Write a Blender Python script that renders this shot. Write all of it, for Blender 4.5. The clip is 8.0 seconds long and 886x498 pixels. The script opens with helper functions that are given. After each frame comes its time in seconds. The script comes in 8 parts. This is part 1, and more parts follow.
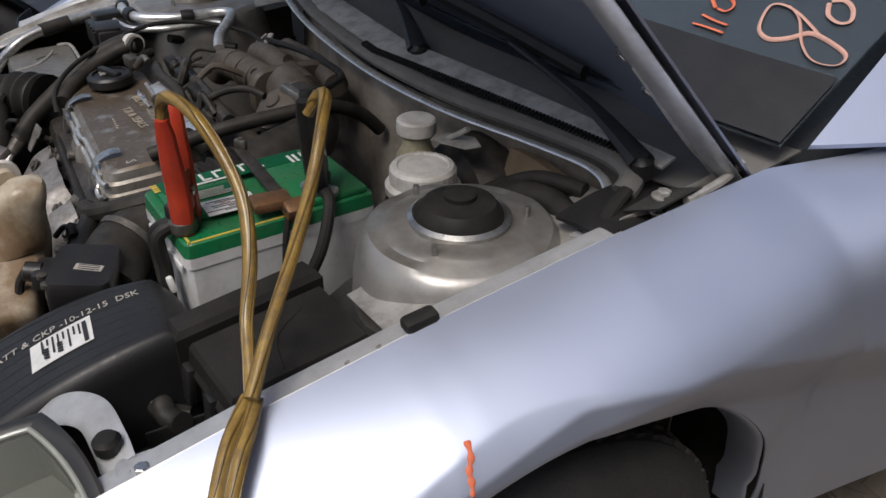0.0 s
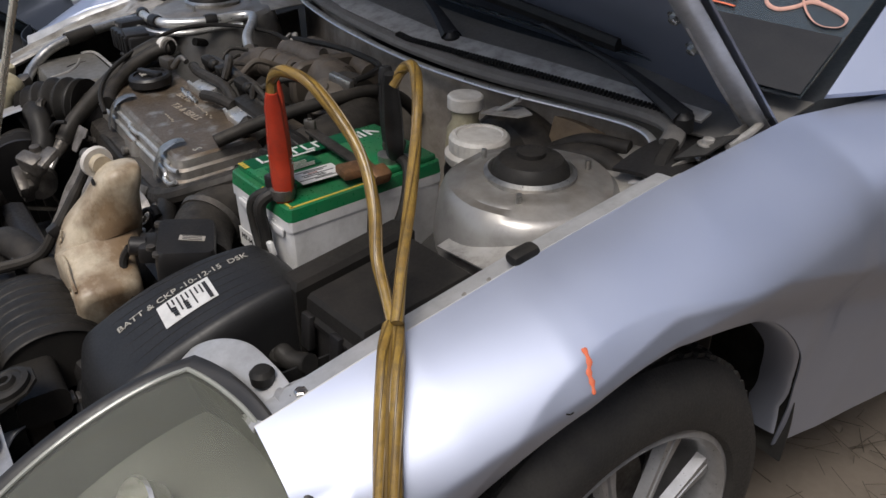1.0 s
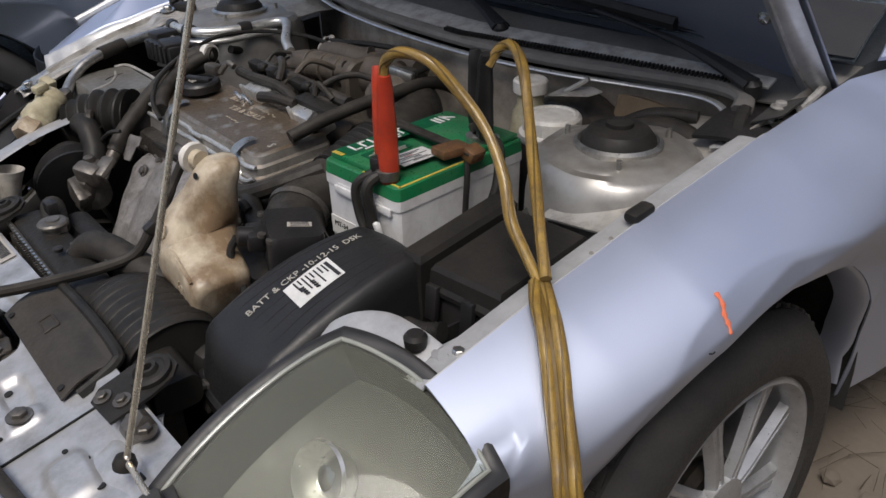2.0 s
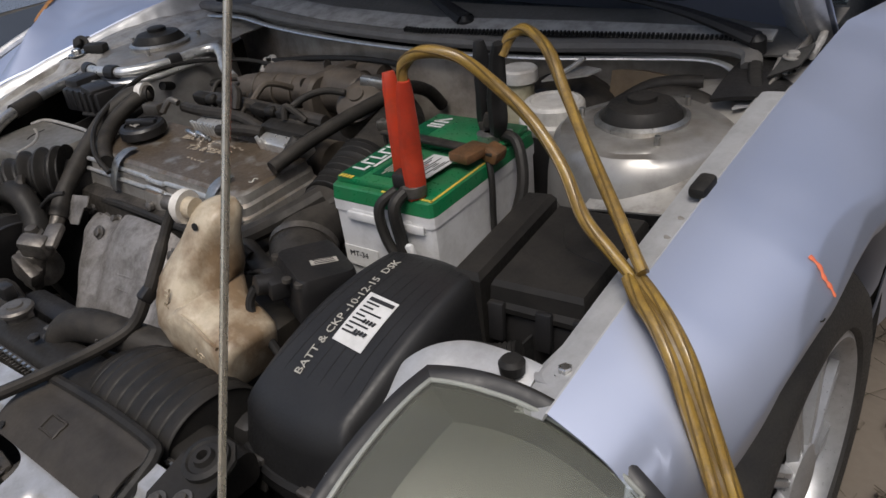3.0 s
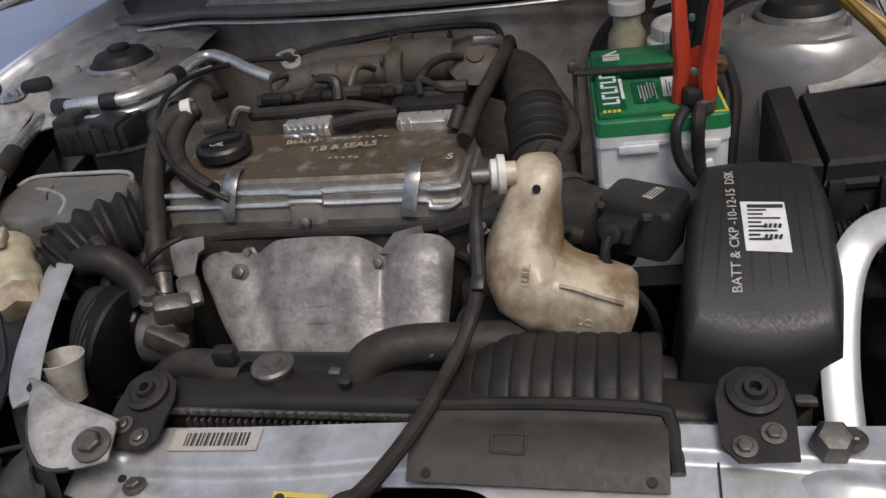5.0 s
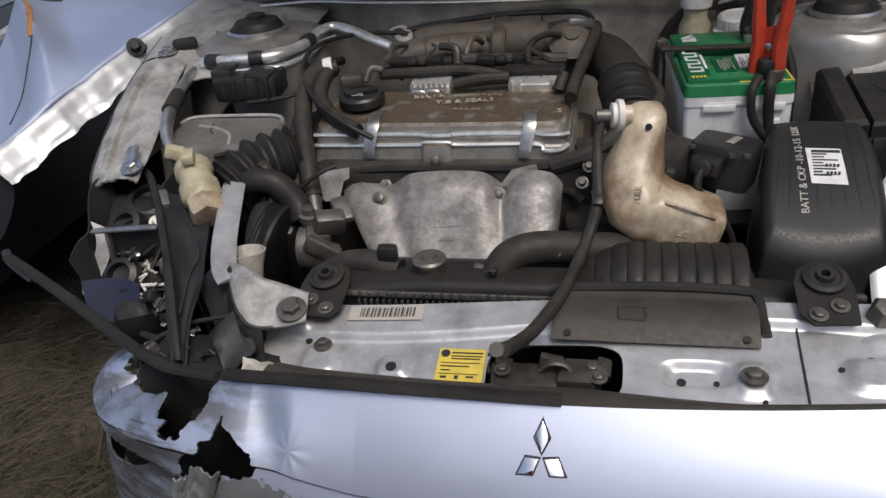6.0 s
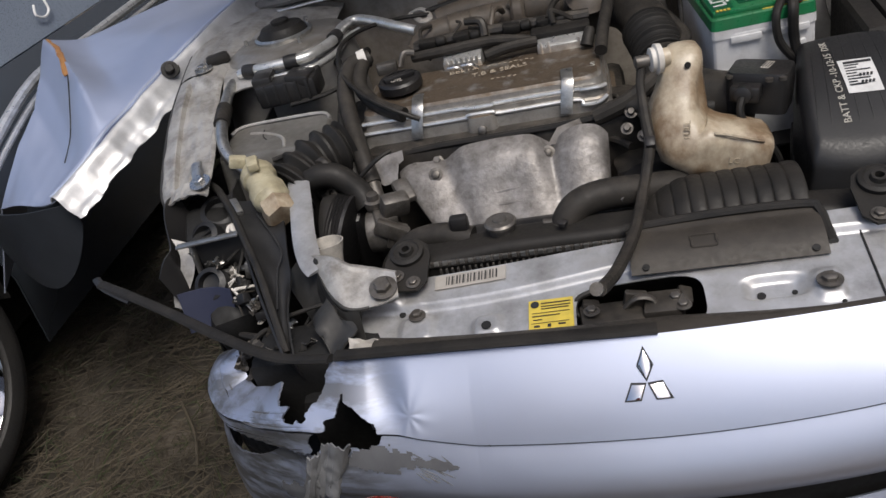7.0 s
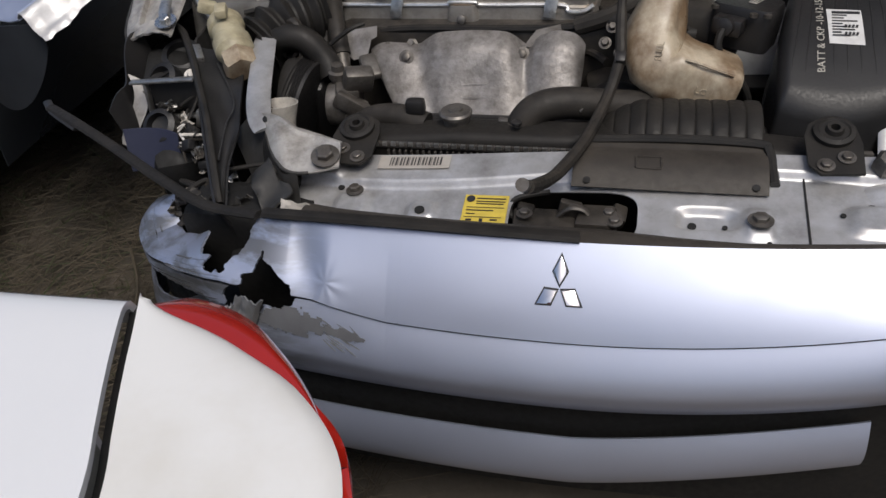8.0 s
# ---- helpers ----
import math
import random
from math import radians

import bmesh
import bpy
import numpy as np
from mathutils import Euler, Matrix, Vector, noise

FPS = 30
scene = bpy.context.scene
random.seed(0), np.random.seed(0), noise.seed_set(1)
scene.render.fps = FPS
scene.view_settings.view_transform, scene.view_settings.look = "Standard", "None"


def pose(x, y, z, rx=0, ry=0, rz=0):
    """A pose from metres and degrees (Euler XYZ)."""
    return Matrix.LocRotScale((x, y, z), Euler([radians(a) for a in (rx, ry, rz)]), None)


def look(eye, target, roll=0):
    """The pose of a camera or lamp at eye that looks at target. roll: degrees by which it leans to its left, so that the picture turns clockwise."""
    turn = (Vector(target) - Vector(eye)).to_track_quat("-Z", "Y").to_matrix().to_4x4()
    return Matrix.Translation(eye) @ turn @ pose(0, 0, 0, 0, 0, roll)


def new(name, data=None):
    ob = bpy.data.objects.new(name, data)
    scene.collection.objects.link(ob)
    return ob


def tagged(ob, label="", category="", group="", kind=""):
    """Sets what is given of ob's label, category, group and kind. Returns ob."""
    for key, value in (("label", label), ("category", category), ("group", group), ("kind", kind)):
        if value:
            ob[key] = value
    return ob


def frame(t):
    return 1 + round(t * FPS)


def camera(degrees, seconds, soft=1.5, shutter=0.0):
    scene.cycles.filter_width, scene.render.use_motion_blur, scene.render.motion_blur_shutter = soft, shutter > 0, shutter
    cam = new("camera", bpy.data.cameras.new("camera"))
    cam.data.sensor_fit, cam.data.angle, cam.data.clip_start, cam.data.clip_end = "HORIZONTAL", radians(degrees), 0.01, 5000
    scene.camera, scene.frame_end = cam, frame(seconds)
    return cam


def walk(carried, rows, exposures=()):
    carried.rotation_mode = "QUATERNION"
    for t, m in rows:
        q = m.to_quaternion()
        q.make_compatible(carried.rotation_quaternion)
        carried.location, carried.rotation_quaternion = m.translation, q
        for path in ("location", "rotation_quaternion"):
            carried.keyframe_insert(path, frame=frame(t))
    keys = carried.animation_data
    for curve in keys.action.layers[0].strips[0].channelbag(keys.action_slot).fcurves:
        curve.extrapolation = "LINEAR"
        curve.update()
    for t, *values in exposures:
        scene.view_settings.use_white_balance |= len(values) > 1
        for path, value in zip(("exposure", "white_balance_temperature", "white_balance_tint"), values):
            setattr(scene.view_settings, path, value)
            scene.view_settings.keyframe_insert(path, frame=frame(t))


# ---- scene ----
cam = camera(57.1, 8.0)
PATH = [
    (0, (1.2, 0.46, 1.347), (-0.269, 1.316, 0.295), 1.0),
    (0.5, (1.252, 0.362, 1.363), (-0.147, 1.328, 0.31), 1.2),
    (1, (1.224, 0.234, 1.334), (-0.187, 1.223, 0.318), 0.1),
    (1.5, (1.218, 0.093, 1.307), (-0.257, 1.076, 0.382), -0.6),
    (2, (1.151, 0.024, 1.304), (-0.203, 1.125, 0.327), -1.5),
    (2.2, (1.089, 0.029, 1.302), (-0.247, 1.124, 0.293), -3.4),
    (3.3, (0.891, -0.089, 1.27), (-0.163, 1.3, 0.29), -7.1),
    (3.5, (0.83, -0.114, 1.295), (-0.096, 1.346, 0.289), -5.5),
    (4, (0.595, -0.133, 1.297), (-0.235, 1.369, 0.27), -8.7),
    (4.2, (0.503, -0.159, 1.268), (-0.224, 1.416, 0.272), -8.0),
    (5.3, (0.153, -0.442, 1.272), (-0.243, 1.208, 0.213), -8.4),
    (5.5, (0.121, -0.481, 1.281), (-0.269, 1.178, 0.234), -5.9),
    (6, (0.08, -0.675, 1.293), (-0.344, 1.001, 0.288), -6.0),
    (6.5, (0.042, -0.746, 1.321), (-0.464, 0.884, 0.279), -11.8),
    (7, (0.003, -0.757, 1.331), (-0.446, 0.886, 0.282), -15.6),
    (7.5, (0.005, -0.757, 1.329), (-0.392, 0.915, 0.306), -14.4),
    (8, (0.074, -0.764, 1.281), (-0.361, 0.758, 0.059), -5.9),
]
walk(cam, [(t, look(eye, target, roll)) for t, eye, target, roll in PATH],
     [(0.0, -0.05), (1.0, 0.03), (2.2, 0.08), (3.3, -0.08), (4.2, -0.25), (5.3, 0.0), (6.5, 0.05), (7.2, 0.03), (8.0, -0.18)])

# ---- world and light ----
SUN_AZ, SUN_EL = 146.0, 61.0
world = bpy.data.worlds.new("sky")
scene.world = world
world.use_nodes = True
wn = world.node_tree.nodes
sky = wn.new("ShaderNodeTexSky")
sky.sky_type, sky.sun_disc = "NISHITA", False
sky.sun_elevation, sky.sun_rotation = radians(SUN_EL), radians(SUN_AZ)
sky.air_density, sky.dust_density, sky.ozone_density = 1.0, 4.0, 0.9
world.node_tree.links.new(sky.outputs[0], wn["Background"].inputs[0])
wn["Background"].inputs[1].default_value = 0.14
sun_data = bpy.data.lights.new("sun", "SUN")
sun_data.energy, sun_data.angle, sun_data.color = 2.0, radians(26), (1.0, 0.97, 0.925)
sun = new("sun", sun_data)
az, el = radians(SUN_AZ), radians(SUN_EL)
sun_from = Vector((math.sin(az) * math.cos(el), math.cos(az) * math.cos(el), math.sin(el)))
sun.matrix_world = look(sun_from * 20, (0, 0, 0))
scene.view_settings.exposure = 0.0


# ---- materials ----
def mat(name, color, rough=0.5, metal=0.0, second=None, amount=0.5, scale=8.0, bump=0.15, grain=120.0, coat=0.0,
        dust=None, dusty=0.0, spread=0.15, stretch=(1, 1, 1), trans=0.0, alpha=1.0, emit=0.0, ior=1.45, vary=0.2, dust_from=-0.2, shift=0.0, grime=0.0, grime_scale=45.0, fade=None):
    """A surface of two tones in cloudy patches, fine grain relief, and dust that lies in patches on upward faces."""
    m = bpy.data.materials.new(name)
    m.use_nodes = True
    nt = m.node_tree
    n, l = nt.nodes, nt.links
    b = n["Principled BSDF"]
    co = n.new("ShaderNodeTexCoord")
    mp = n.new("ShaderNodeMapping")
    mp.inputs["Scale"].default_value = stretch
    l.new(co.outputs["Object"], mp.inputs[0])
    big = n.new("ShaderNodeTexNoise")
    big.inputs["Scale"].default_value, big.inputs["Detail"].default_value, big.inputs["Roughness"].default_value = scale, 6, 0.62
    l.new(mp.outputs[0], big.inputs[0])
    fine = n.new("ShaderNodeTexNoise")
    fine.inputs["Scale"].default_value, fine.inputs["Detail"].default_value = grain, 4
    l.new(mp.outputs[0], fine.inputs[0])
    ramp = n.new("ShaderNodeMapRange")
    ramp.inputs[1].default_value, ramp.inputs[2].default_value = 0.5 + shift - spread, 0.5 + shift + spread
    ramp.inputs[3].default_value, ramp.inputs[4].default_value = 0.0, amount
    l.new(big.outputs[0], ramp.inputs[0])
    mix = n.new("ShaderNodeMix")
    mix.data_type = "RGBA"
    mix.inputs["A"].default_value = (*color, 1)
    mix.inputs["B"].default_value = (*(second or tuple(c * 0.7 for c in color)), 1)
    amount_out = ramp.outputs[0]
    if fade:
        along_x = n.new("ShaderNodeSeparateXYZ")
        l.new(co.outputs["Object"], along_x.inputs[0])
        # Second tone grows along x: scrapes on SCRAPED, dark soil and shade on DIRT.
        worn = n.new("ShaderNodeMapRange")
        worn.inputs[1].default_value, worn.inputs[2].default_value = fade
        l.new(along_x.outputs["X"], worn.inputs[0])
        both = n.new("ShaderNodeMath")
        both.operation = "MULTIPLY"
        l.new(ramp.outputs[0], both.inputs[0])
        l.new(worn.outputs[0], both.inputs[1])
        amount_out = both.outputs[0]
    l.new(amount_out, mix.inputs["Factor"])
    last = mix.outputs["Result"]
    rr = n.new("ShaderNodeMapRange")
    rr.inputs[1].default_value, rr.inputs[2].default_value = 0.3, 0.7
    rr.inputs[3].default_value, rr.inputs[4].default_value = max(0.02, rough * (1 - vary)), min(1.0, rough * (1 + vary))
    l.new(fine.outputs[0], rr.inputs[0])
    l.new(rr.outputs[0], b.inputs["Roughness"])
    if dust:
        geo = n.new("ShaderNodeNewGeometry")
        sep = n.new("ShaderNodeSeparateXYZ")
        l.new(geo.outputs["Normal"], sep.inputs[0])
        up = n.new("ShaderNodeMapRange")
        up.inputs[1].default_value, up.inputs[2].default_value = dust_from, 1.0
        up.inputs[3].default_value, up.inputs[4].default_value = (0.25 if dust_from < 0 else 0.08), 1.0
        l.new(sep.outputs["Z"], up.inputs[0])
        patch = n.new("ShaderNodeTexNoise")
        patch.inputs["Scale"].default_value, patch.inputs["Detail"].default_value = scale * 2.3, 8
        l.new(co.outputs["Object"], patch.inputs[0])
        pr = n.new("ShaderNodeMapRange")
        pr.inputs[1].default_value, pr.inputs[2].default_value = 0.28, 0.72
        l.new(patch.outputs[0], pr.inputs[0])
        mul = n.new("ShaderNodeMath")
        mul.operation = "MULTIPLY"
        l.new(up.outputs[0], mul.inputs[0])
        l.new(pr.outputs[0], mul.inputs[1])
        mul2 = n.new("ShaderNodeMath")
        mul2.operation, mul2.use_clamp = "MULTIPLY", True
        mul2.inputs[1].default_value = dusty
        l.new(mul.outputs[0], mul2.inputs[0])
        dm = n.new("ShaderNodeMix")
        dm.data_type = "RGBA"
        dm.inputs["B"].default_value = (*dust, 1)
        l.new(mul2.outputs[0], dm.inputs["Factor"])
        l.new(last, dm.inputs["A"])
        last = dm.outputs["Result"]
    if grime:
        spots = n.new("ShaderNodeTexNoise")
        spots.inputs["Scale"].default_value, spots.inputs["Detail"].default_value, spots.inputs["Roughness"].default_value = grime_scale, 9, 0.72
        l.new(co.outputs["Object"], spots.inputs[0])
        sr = n.new("ShaderNodeMapRange")
        sr.inputs[1].default_value, sr.inputs[2].default_value = 0.44, 0.74
        sr.inputs[3].default_value, sr.inputs[4].default_value = 0.0, grime
        l.new(spots.outputs[0], sr.inputs[0])
        gm = n.new("ShaderNodeMix")
        gm.data_type = "RGBA"
        gm.inputs["B"].default_value = (0.055, 0.046, 0.037, 1)
        l.new(sr.outputs[0], gm.inputs["Factor"])
        l.new(last, gm.inputs["A"])
        last = gm.outputs["Result"]
    l.new(last, b.inputs["Base Color"])
    b.inputs["Metallic"].default_value = metal
    b.inputs["Coat Weight"].default_value = coat
    b.inputs["Coat Roughness"].default_value = 0.06
    b.inputs["Transmission Weight"].default_value = trans
    b.inputs["IOR"].default_value = ior
    b.inputs["Alpha"].default_value = alpha
    if emit:
        l.new(last, b.inputs["Emission Color"])
        b.inputs["Emission Strength"].default_value = emit
    if bump:
        bp = n.new("ShaderNodeBump")
        bp.inputs["Strength"].default_value, bp.inputs["Distance"].default_value = bump, 0.002
        l.new(fine.outputs[0], bp.inputs["Height"])
        l.new(bp.outputs[0], b.inputs["Normal"])
    return m


DUST = (0.20, 0.172, 0.140)
PAINT = mat("silver_blue_paint", (0.50, 0.545, 0.675), 0.47, 0.80, (0.48, 0.525, 0.65), 0.5, 5, 0.0, 12, coat=0.4, vary=0.08)
BAYPAINT = mat("dusty_bay_paint", (0.47, 0.462, 0.45), 0.40, 0.3, (0.33, 0.305, 0.265), 0.6, 9, 0.03, 60, dust=(0.24, 0.205, 0.16), dusty=0.4, vary=0.12, grime=0.75, grime_scale=26)
TOWER = mat("dusty_tower_paint", (0.38, 0.372, 0.36), 0.36, 0.5, (0.27, 0.252, 0.228), 0.6, 10, 0.02, 60, dust=(0.17, 0.142, 0.11), dusty=0.85, vary=0.12, dust_from=0.80, grime=0.35, grime_scale=22)
BAYSILVER = mat("bay_silver_paint", (0.60, 0.61, 0.635), 0.36, 0.5, (0.40, 0.395, 0.39), 0.7, 16, 0.0, 30, coat=0.2, dust=(0.32, 0.29, 0.25), dusty=0.30, vary=0.15, grime=0.45, grime_scale=18)
BLACK = mat("black_plastic", (0.011, 0.011, 0.012), 0.40, 0, (0.020, 0.019, 0.019), 0.6, 10, 0.12, 200, dust=DUST, dusty=0.07)
BLACKCLEAN = mat("black_satin_plastic", (0.011, 0.011, 0.012), 0.46, 0, (0.021, 0.021, 0.021), 0.6, 12, 0.1, 260, dust=(0.14, 0.13, 0.12), dusty=0.05)
DUSTYBLACK = mat("dusty_black_plastic", (0.013, 0.0125, 0.012), 0.5, 0, (0.024, 0.022, 0.020), 0.6, 14, 0.2, 160, dust=DUST, dusty=0.06, ior=1.3)
COWLBLACK = mat("weathered_cowl_plastic", (0.17, 0.166, 0.16), 0.5, 0, (0.11, 0.105, 0.10), 0.6, 14, 0.2, 160, dust=DUST, dusty=0.10)
RUNNER = mat("dust_brown_intake", (0.085, 0.071, 0.058), 0.55, 0, (0.042, 0.036, 0.030), 0.7, 18, 0.2, 150, dust=(0.15, 0.12, 0.09), dusty=0.6)
DARKSHEET = mat("dirty_dark_sheet_metal", (0.062, 0.060, 0.057), 0.5, 0.3, (0.022, 0.021, 0.020), 0.8, 18, 0.2, 90)
NBPAINT = mat("dark_grey_blue_paint", (0.060, 0.070, 0.085), 0.25, 0.3, (0.05, 0.058, 0.07), 0.5, 4, 0.0, 20, coat=0.6, vary=0.05)
BROWNPLAST = mat("brown_dusted_plastic", (0.042, 0.037, 0.032), 0.5, 0, (0.024, 0.021, 0.018), 0.7, 18, 0.2, 150, dust=DUST, dusty=0.10, ior=1.35)
RUBBER = mat("rubber", (0.013, 0.013, 0.013), 0.5, 0, (0.026, 0.024, 0.022), 0.6, 16, 0.15, 220, dust=DUST, dusty=0.08, ior=1.3)
HOSE = mat("dusty_hose_rubber", (0.015, 0.0145, 0.014), 0.55, 0, (0.034, 0.030, 0.026), 0.6, 20, 0.2, 200, dust=DUST, dusty=0.16, ior=1.3)
TYRE = mat("tyre_rubber", (0.024, 0.024, 0.025), 0.6, 0, (0.042, 0.040, 0.037), 0.7, 14, 0.3, 260, dust=(0.16, 0.14, 0.11), dusty=0.10)
ALLOY = mat("painted_alloy", (0.48, 0.49, 0.51), 0.34, 0.6, (0.36, 0.36, 0.36), 0.6, 14, 0.05, 200, grime=0.3, grime_scale=30)
ALU = mat("aluminium", (0.60, 0.60, 0.59), 0.33, 0.9, (0.38, 0.36, 0.32), 0.6, 26, 0.1, 180, grime=0.5, grime_scale=50)
CAST = mat("cast_aluminium", (0.40, 0.385, 0.36), 0.40, 0.6, (0.29, 0.265, 0.235), 0.5, 16, 0.12, 190, dust=(0.185, 0.142, 0.102), dusty=2.6, dust_from=0.72, grime=0.5, grime_scale=38)
CASTBARE = mat("oily_cast_metal", (0.20, 0.19, 0.178), 0.45, 0.6, (0.06, 0.054, 0.047), 0.8, 22, 0.3, 170, dust=(0.13, 0.105, 0.08), dusty=0.3, grime=0.7, grime_scale=60)
SHIELD = mat("heat_shield_steel", (0.34, 0.325, 0.315), 0.5, 0.4, (0.17, 0.158, 0.148), 0.9, 34, 0.4, 150, spread=0.2, dust=(0.24, 0.22, 0.20), dusty=0.35, grime=0.75, grime_scale=42)
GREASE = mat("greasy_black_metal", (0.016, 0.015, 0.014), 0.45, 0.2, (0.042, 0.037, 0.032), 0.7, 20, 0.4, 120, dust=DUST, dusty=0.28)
# Near-black for dark steel, and in place of shade in gaps, holes and openings.
DARK = mat("dark_steel_and_shade", (0.008, 0.008, 0.008), 0.7, 0, (0.014, 0.013, 0.012), 0.5, 8, 0.1, 90)
STEEL = mat("bright_steel", (0.62, 0.62, 0.61), 0.28, 0.95, (0.42, 0.40, 0.37), 0.5, 30, 0.05, 180, grime=0.35, grime_scale=60)
ROD = mat("zinc_plated_rod", (0.70, 0.64, 0.53), 0.28, 0.8, (0.50, 0.43, 0.33), 0.6, 14, 0.05, 160, stretch=(1, 1, 0.4), grime=0.35, grime_scale=50)
CHROME = mat("chrome", (0.80, 0.80, 0.82), 0.06, 1.0, (0.72, 0.72, 0.74), 0.4, 14, 0.0, 10, vary=0.0)
CREAM = mat("aged_cream_plastic", (0.52, 0.45, 0.34), 0.34, 0, (0.15, 0.088, 0.042), 0.9, 11, 0.12, 130, spread=0.10, shift=-0.005, dust=(0.46, 0.38, 0.27), dusty=0.18, stretch=(1.2, 1.2, 0.8), grime=0.35, grime_scale=30)
CREAMDARK = mat("stained_cream_plastic", (0.50, 0.46, 0.32), 0.45, 0, (0.27, 0.225, 0.13), 0.7, 24, 0.15, 130, dust=(0.30, 0.26, 0.19), dusty=0.4, grime=0.45, grime_scale=40)
WHITECAP = mat("white_cap_plastic", (0.76, 0.74, 0.70), 0.45, 0, (0.44, 0.40, 0.35), 0.6, 24, 0.1, 150, dust=(0.40, 0.35, 0.29), dusty=0.25, grime=0.22, grime_scale=50)
BATWHITE = mat("battery_case_plastic", (0.66, 0.66, 0.67), 0.35, 0, (0.55, 0.55, 0.54), 0.5, 12, 0.06, 160, dust=(0.45, 0.42, 0.37), dusty=0.2, grime=0.3, grime_scale=26)
GREEN = mat("battery_green_plastic", (0.004, 0.165, 0.058), 0.32, 0, (0.003, 0.115, 0.04), 0.5, 14, 0.05, 180, dust=(0.13, 0.16, 0.10), dusty=0.3, grime=0.25, grime_scale=40)
DARKGREEN = mat("dark_green_print", (0.003, 0.075, 0.03), 0.35, 0, (0.004, 0.10, 0.04), 0.5, 20, 0.03)
RED = mat("red_clamp_paint", (0.50, 0.048, 0.018), 0.36, 0, (0.30, 0.02, 0.012), 0.5, 18, 0.08, 120, dust=(0.30, 0.12, 0.07), dusty=0.2, grime=0.4, grime_scale=45)
CABLE = mat("yellowed_clear_cable", (0.32, 0.205, 0.042), 0.36, 0.0, (0.19, 0.11, 0.026), 0.8, 40, 0.2, 140, spread=0.15, coat=0.25, grime=0.7, grime_scale=60)
CABLEDARK = mat("brown_cable_strand", (0.15, 0.092, 0.022), 0.35, 0, (0.08, 0.05, 0.016), 0.6, 50, 0.1)
PAPER = mat("paper_sticker", (0.68, 0.68, 0.67), 0.5, 0, (0.58, 0.57, 0.55), 0.5, 30, 0.03, grime=0.2, grime_scale=50)
OLDPAPER = mat("dirty_sticker", (0.40, 0.375, 0.34), 0.5, 0, (0.30, 0.275, 0.24), 0.6, 40, 0.03)
INK = mat("black_ink", (0.025, 0.025, 0.027), 0.6)
WHITEPEN = mat("white_paint_pen", (0.46, 0.44, 0.39), 0.6, 0, (0.26, 0.245, 0.21), 0.7, 120, 0.02)
FADEDPEN = mat("faded_pen", (0.42, 0.36, 0.28), 0.6, 0, (0.3, 0.25, 0.19), 0.8, 120, 0.02)
YELLOW = mat("yellow_sticker", (0.66, 0.50, 0.075), 0.45, 0, (0.52, 0.40, 0.08), 0.5, 26, 0.03, grime=0.25, grime_scale=50)
CHALK = mat("orange_chalk", (0.72, 0.17, 0.08), 0.7, 0, (0.58, 0.16, 0.09), 0.7, 140, 0.1)
PINKCHALK = mat("pink_chalk", (0.62, 0.36, 0.29), 0.7, 0, (0.5, 0.28, 0.22), 0.7, 140, 0.1)
RUST = mat("rust", (0.30, 0.145, 0.045), 0.8, 0, (0.16, 0.07, 0.03), 0.8, 60, 0.3)
COPPER = mat("corroded_copper", (0.30, 0.15, 0.07), 0.5, 0.6, (0.14, 0.09, 0.055), 0.8, 60, 0.3)
LENS = mat("hazed_headlamp_lens", (0.62, 0.63, 0.57), 0.07, 0, (0.52, 0.53, 0.47), 0.6, 7, 0.0, 20, trans=0.94, ior=1.25, vary=0.1)
LENSEDGE = mat("pale_lens_edge", (0.30, 0.31, 0.28), 0.2, 0, (0.22, 0.225, 0.20), 0.6, 20, 0.0, 40, coat=0.4)
LAMPINNER = mat("smoked_lamp_inside", (0.068, 0.070, 0.063), 0.45, 0.0, (0.05, 0.052, 0.046), 0.6, 9, 0.0, 30)
SEALGREY = mat("grey_lamp_seal", (0.022, 0.022, 0.023), 0.45, 0, (0.035, 0.034, 0.034), 0.6, 20, 0.1)
BRIGHTALU = mat("bare_bright_aluminium", (0.78, 0.78, 0.77), 0.33, 0.75, (0.55, 0.54, 0.51), 0.6, 40, 0.05, grime=0.3, grime_scale=50)
FLANGE = mat("scraped_pale_paint", (0.50, 0.505, 0.515), 0.38, 0.35, (0.36, 0.355, 0.35), 0.6, 16, 0.03, 40, coat=0.2, vary=0.1, grime=0.3, grime_scale=20)
DULLSKIN = mat("scraped_bumper_skin", (0.27, 0.275, 0.285), 0.45, 0.3, (0.09, 0.088, 0.086), 0.8, 26, 0.1, 60, stretch=(1, 1, 0.3))
SCUFF = mat("scuffed_bare_plastic", (0.085, 0.087, 0.095), 0.6, 0.0, (0.12, 0.124, 0.132), 0.7, 40, 0.1, 90, stretch=(1, 1, 0.4))
MOUNTGREY = mat("dusty_mount_grey", (0.21, 0.205, 0.192), 0.42, 0.35, (0.12, 0.115, 0.105), 0.7, 14, 0.05, 90, dust=(0.17, 0.15, 0.125), dusty=0.35, vary=0.2, grime=0.5, grime_scale=26)
OLDTUBE = mat("dirty_grey_tube", (0.55, 0.52, 0.47), 0.5, 0, (0.20, 0.18, 0.155), 0.7, 22, 0.1, grime=0.4, grime_scale=40)
SCRAPED = mat("scraped_silver_paint", (0.49, 0.535, 0.662), 0.47, 0.80, (0.20, 0.198, 0.195), 0.9, 16, 0.0, 12, coat=0.4, vary=0.08, fade=(-0.30, -0.40), stretch=(0.7, 0.7, 3.0), spread=0.08, shift=-0.02)
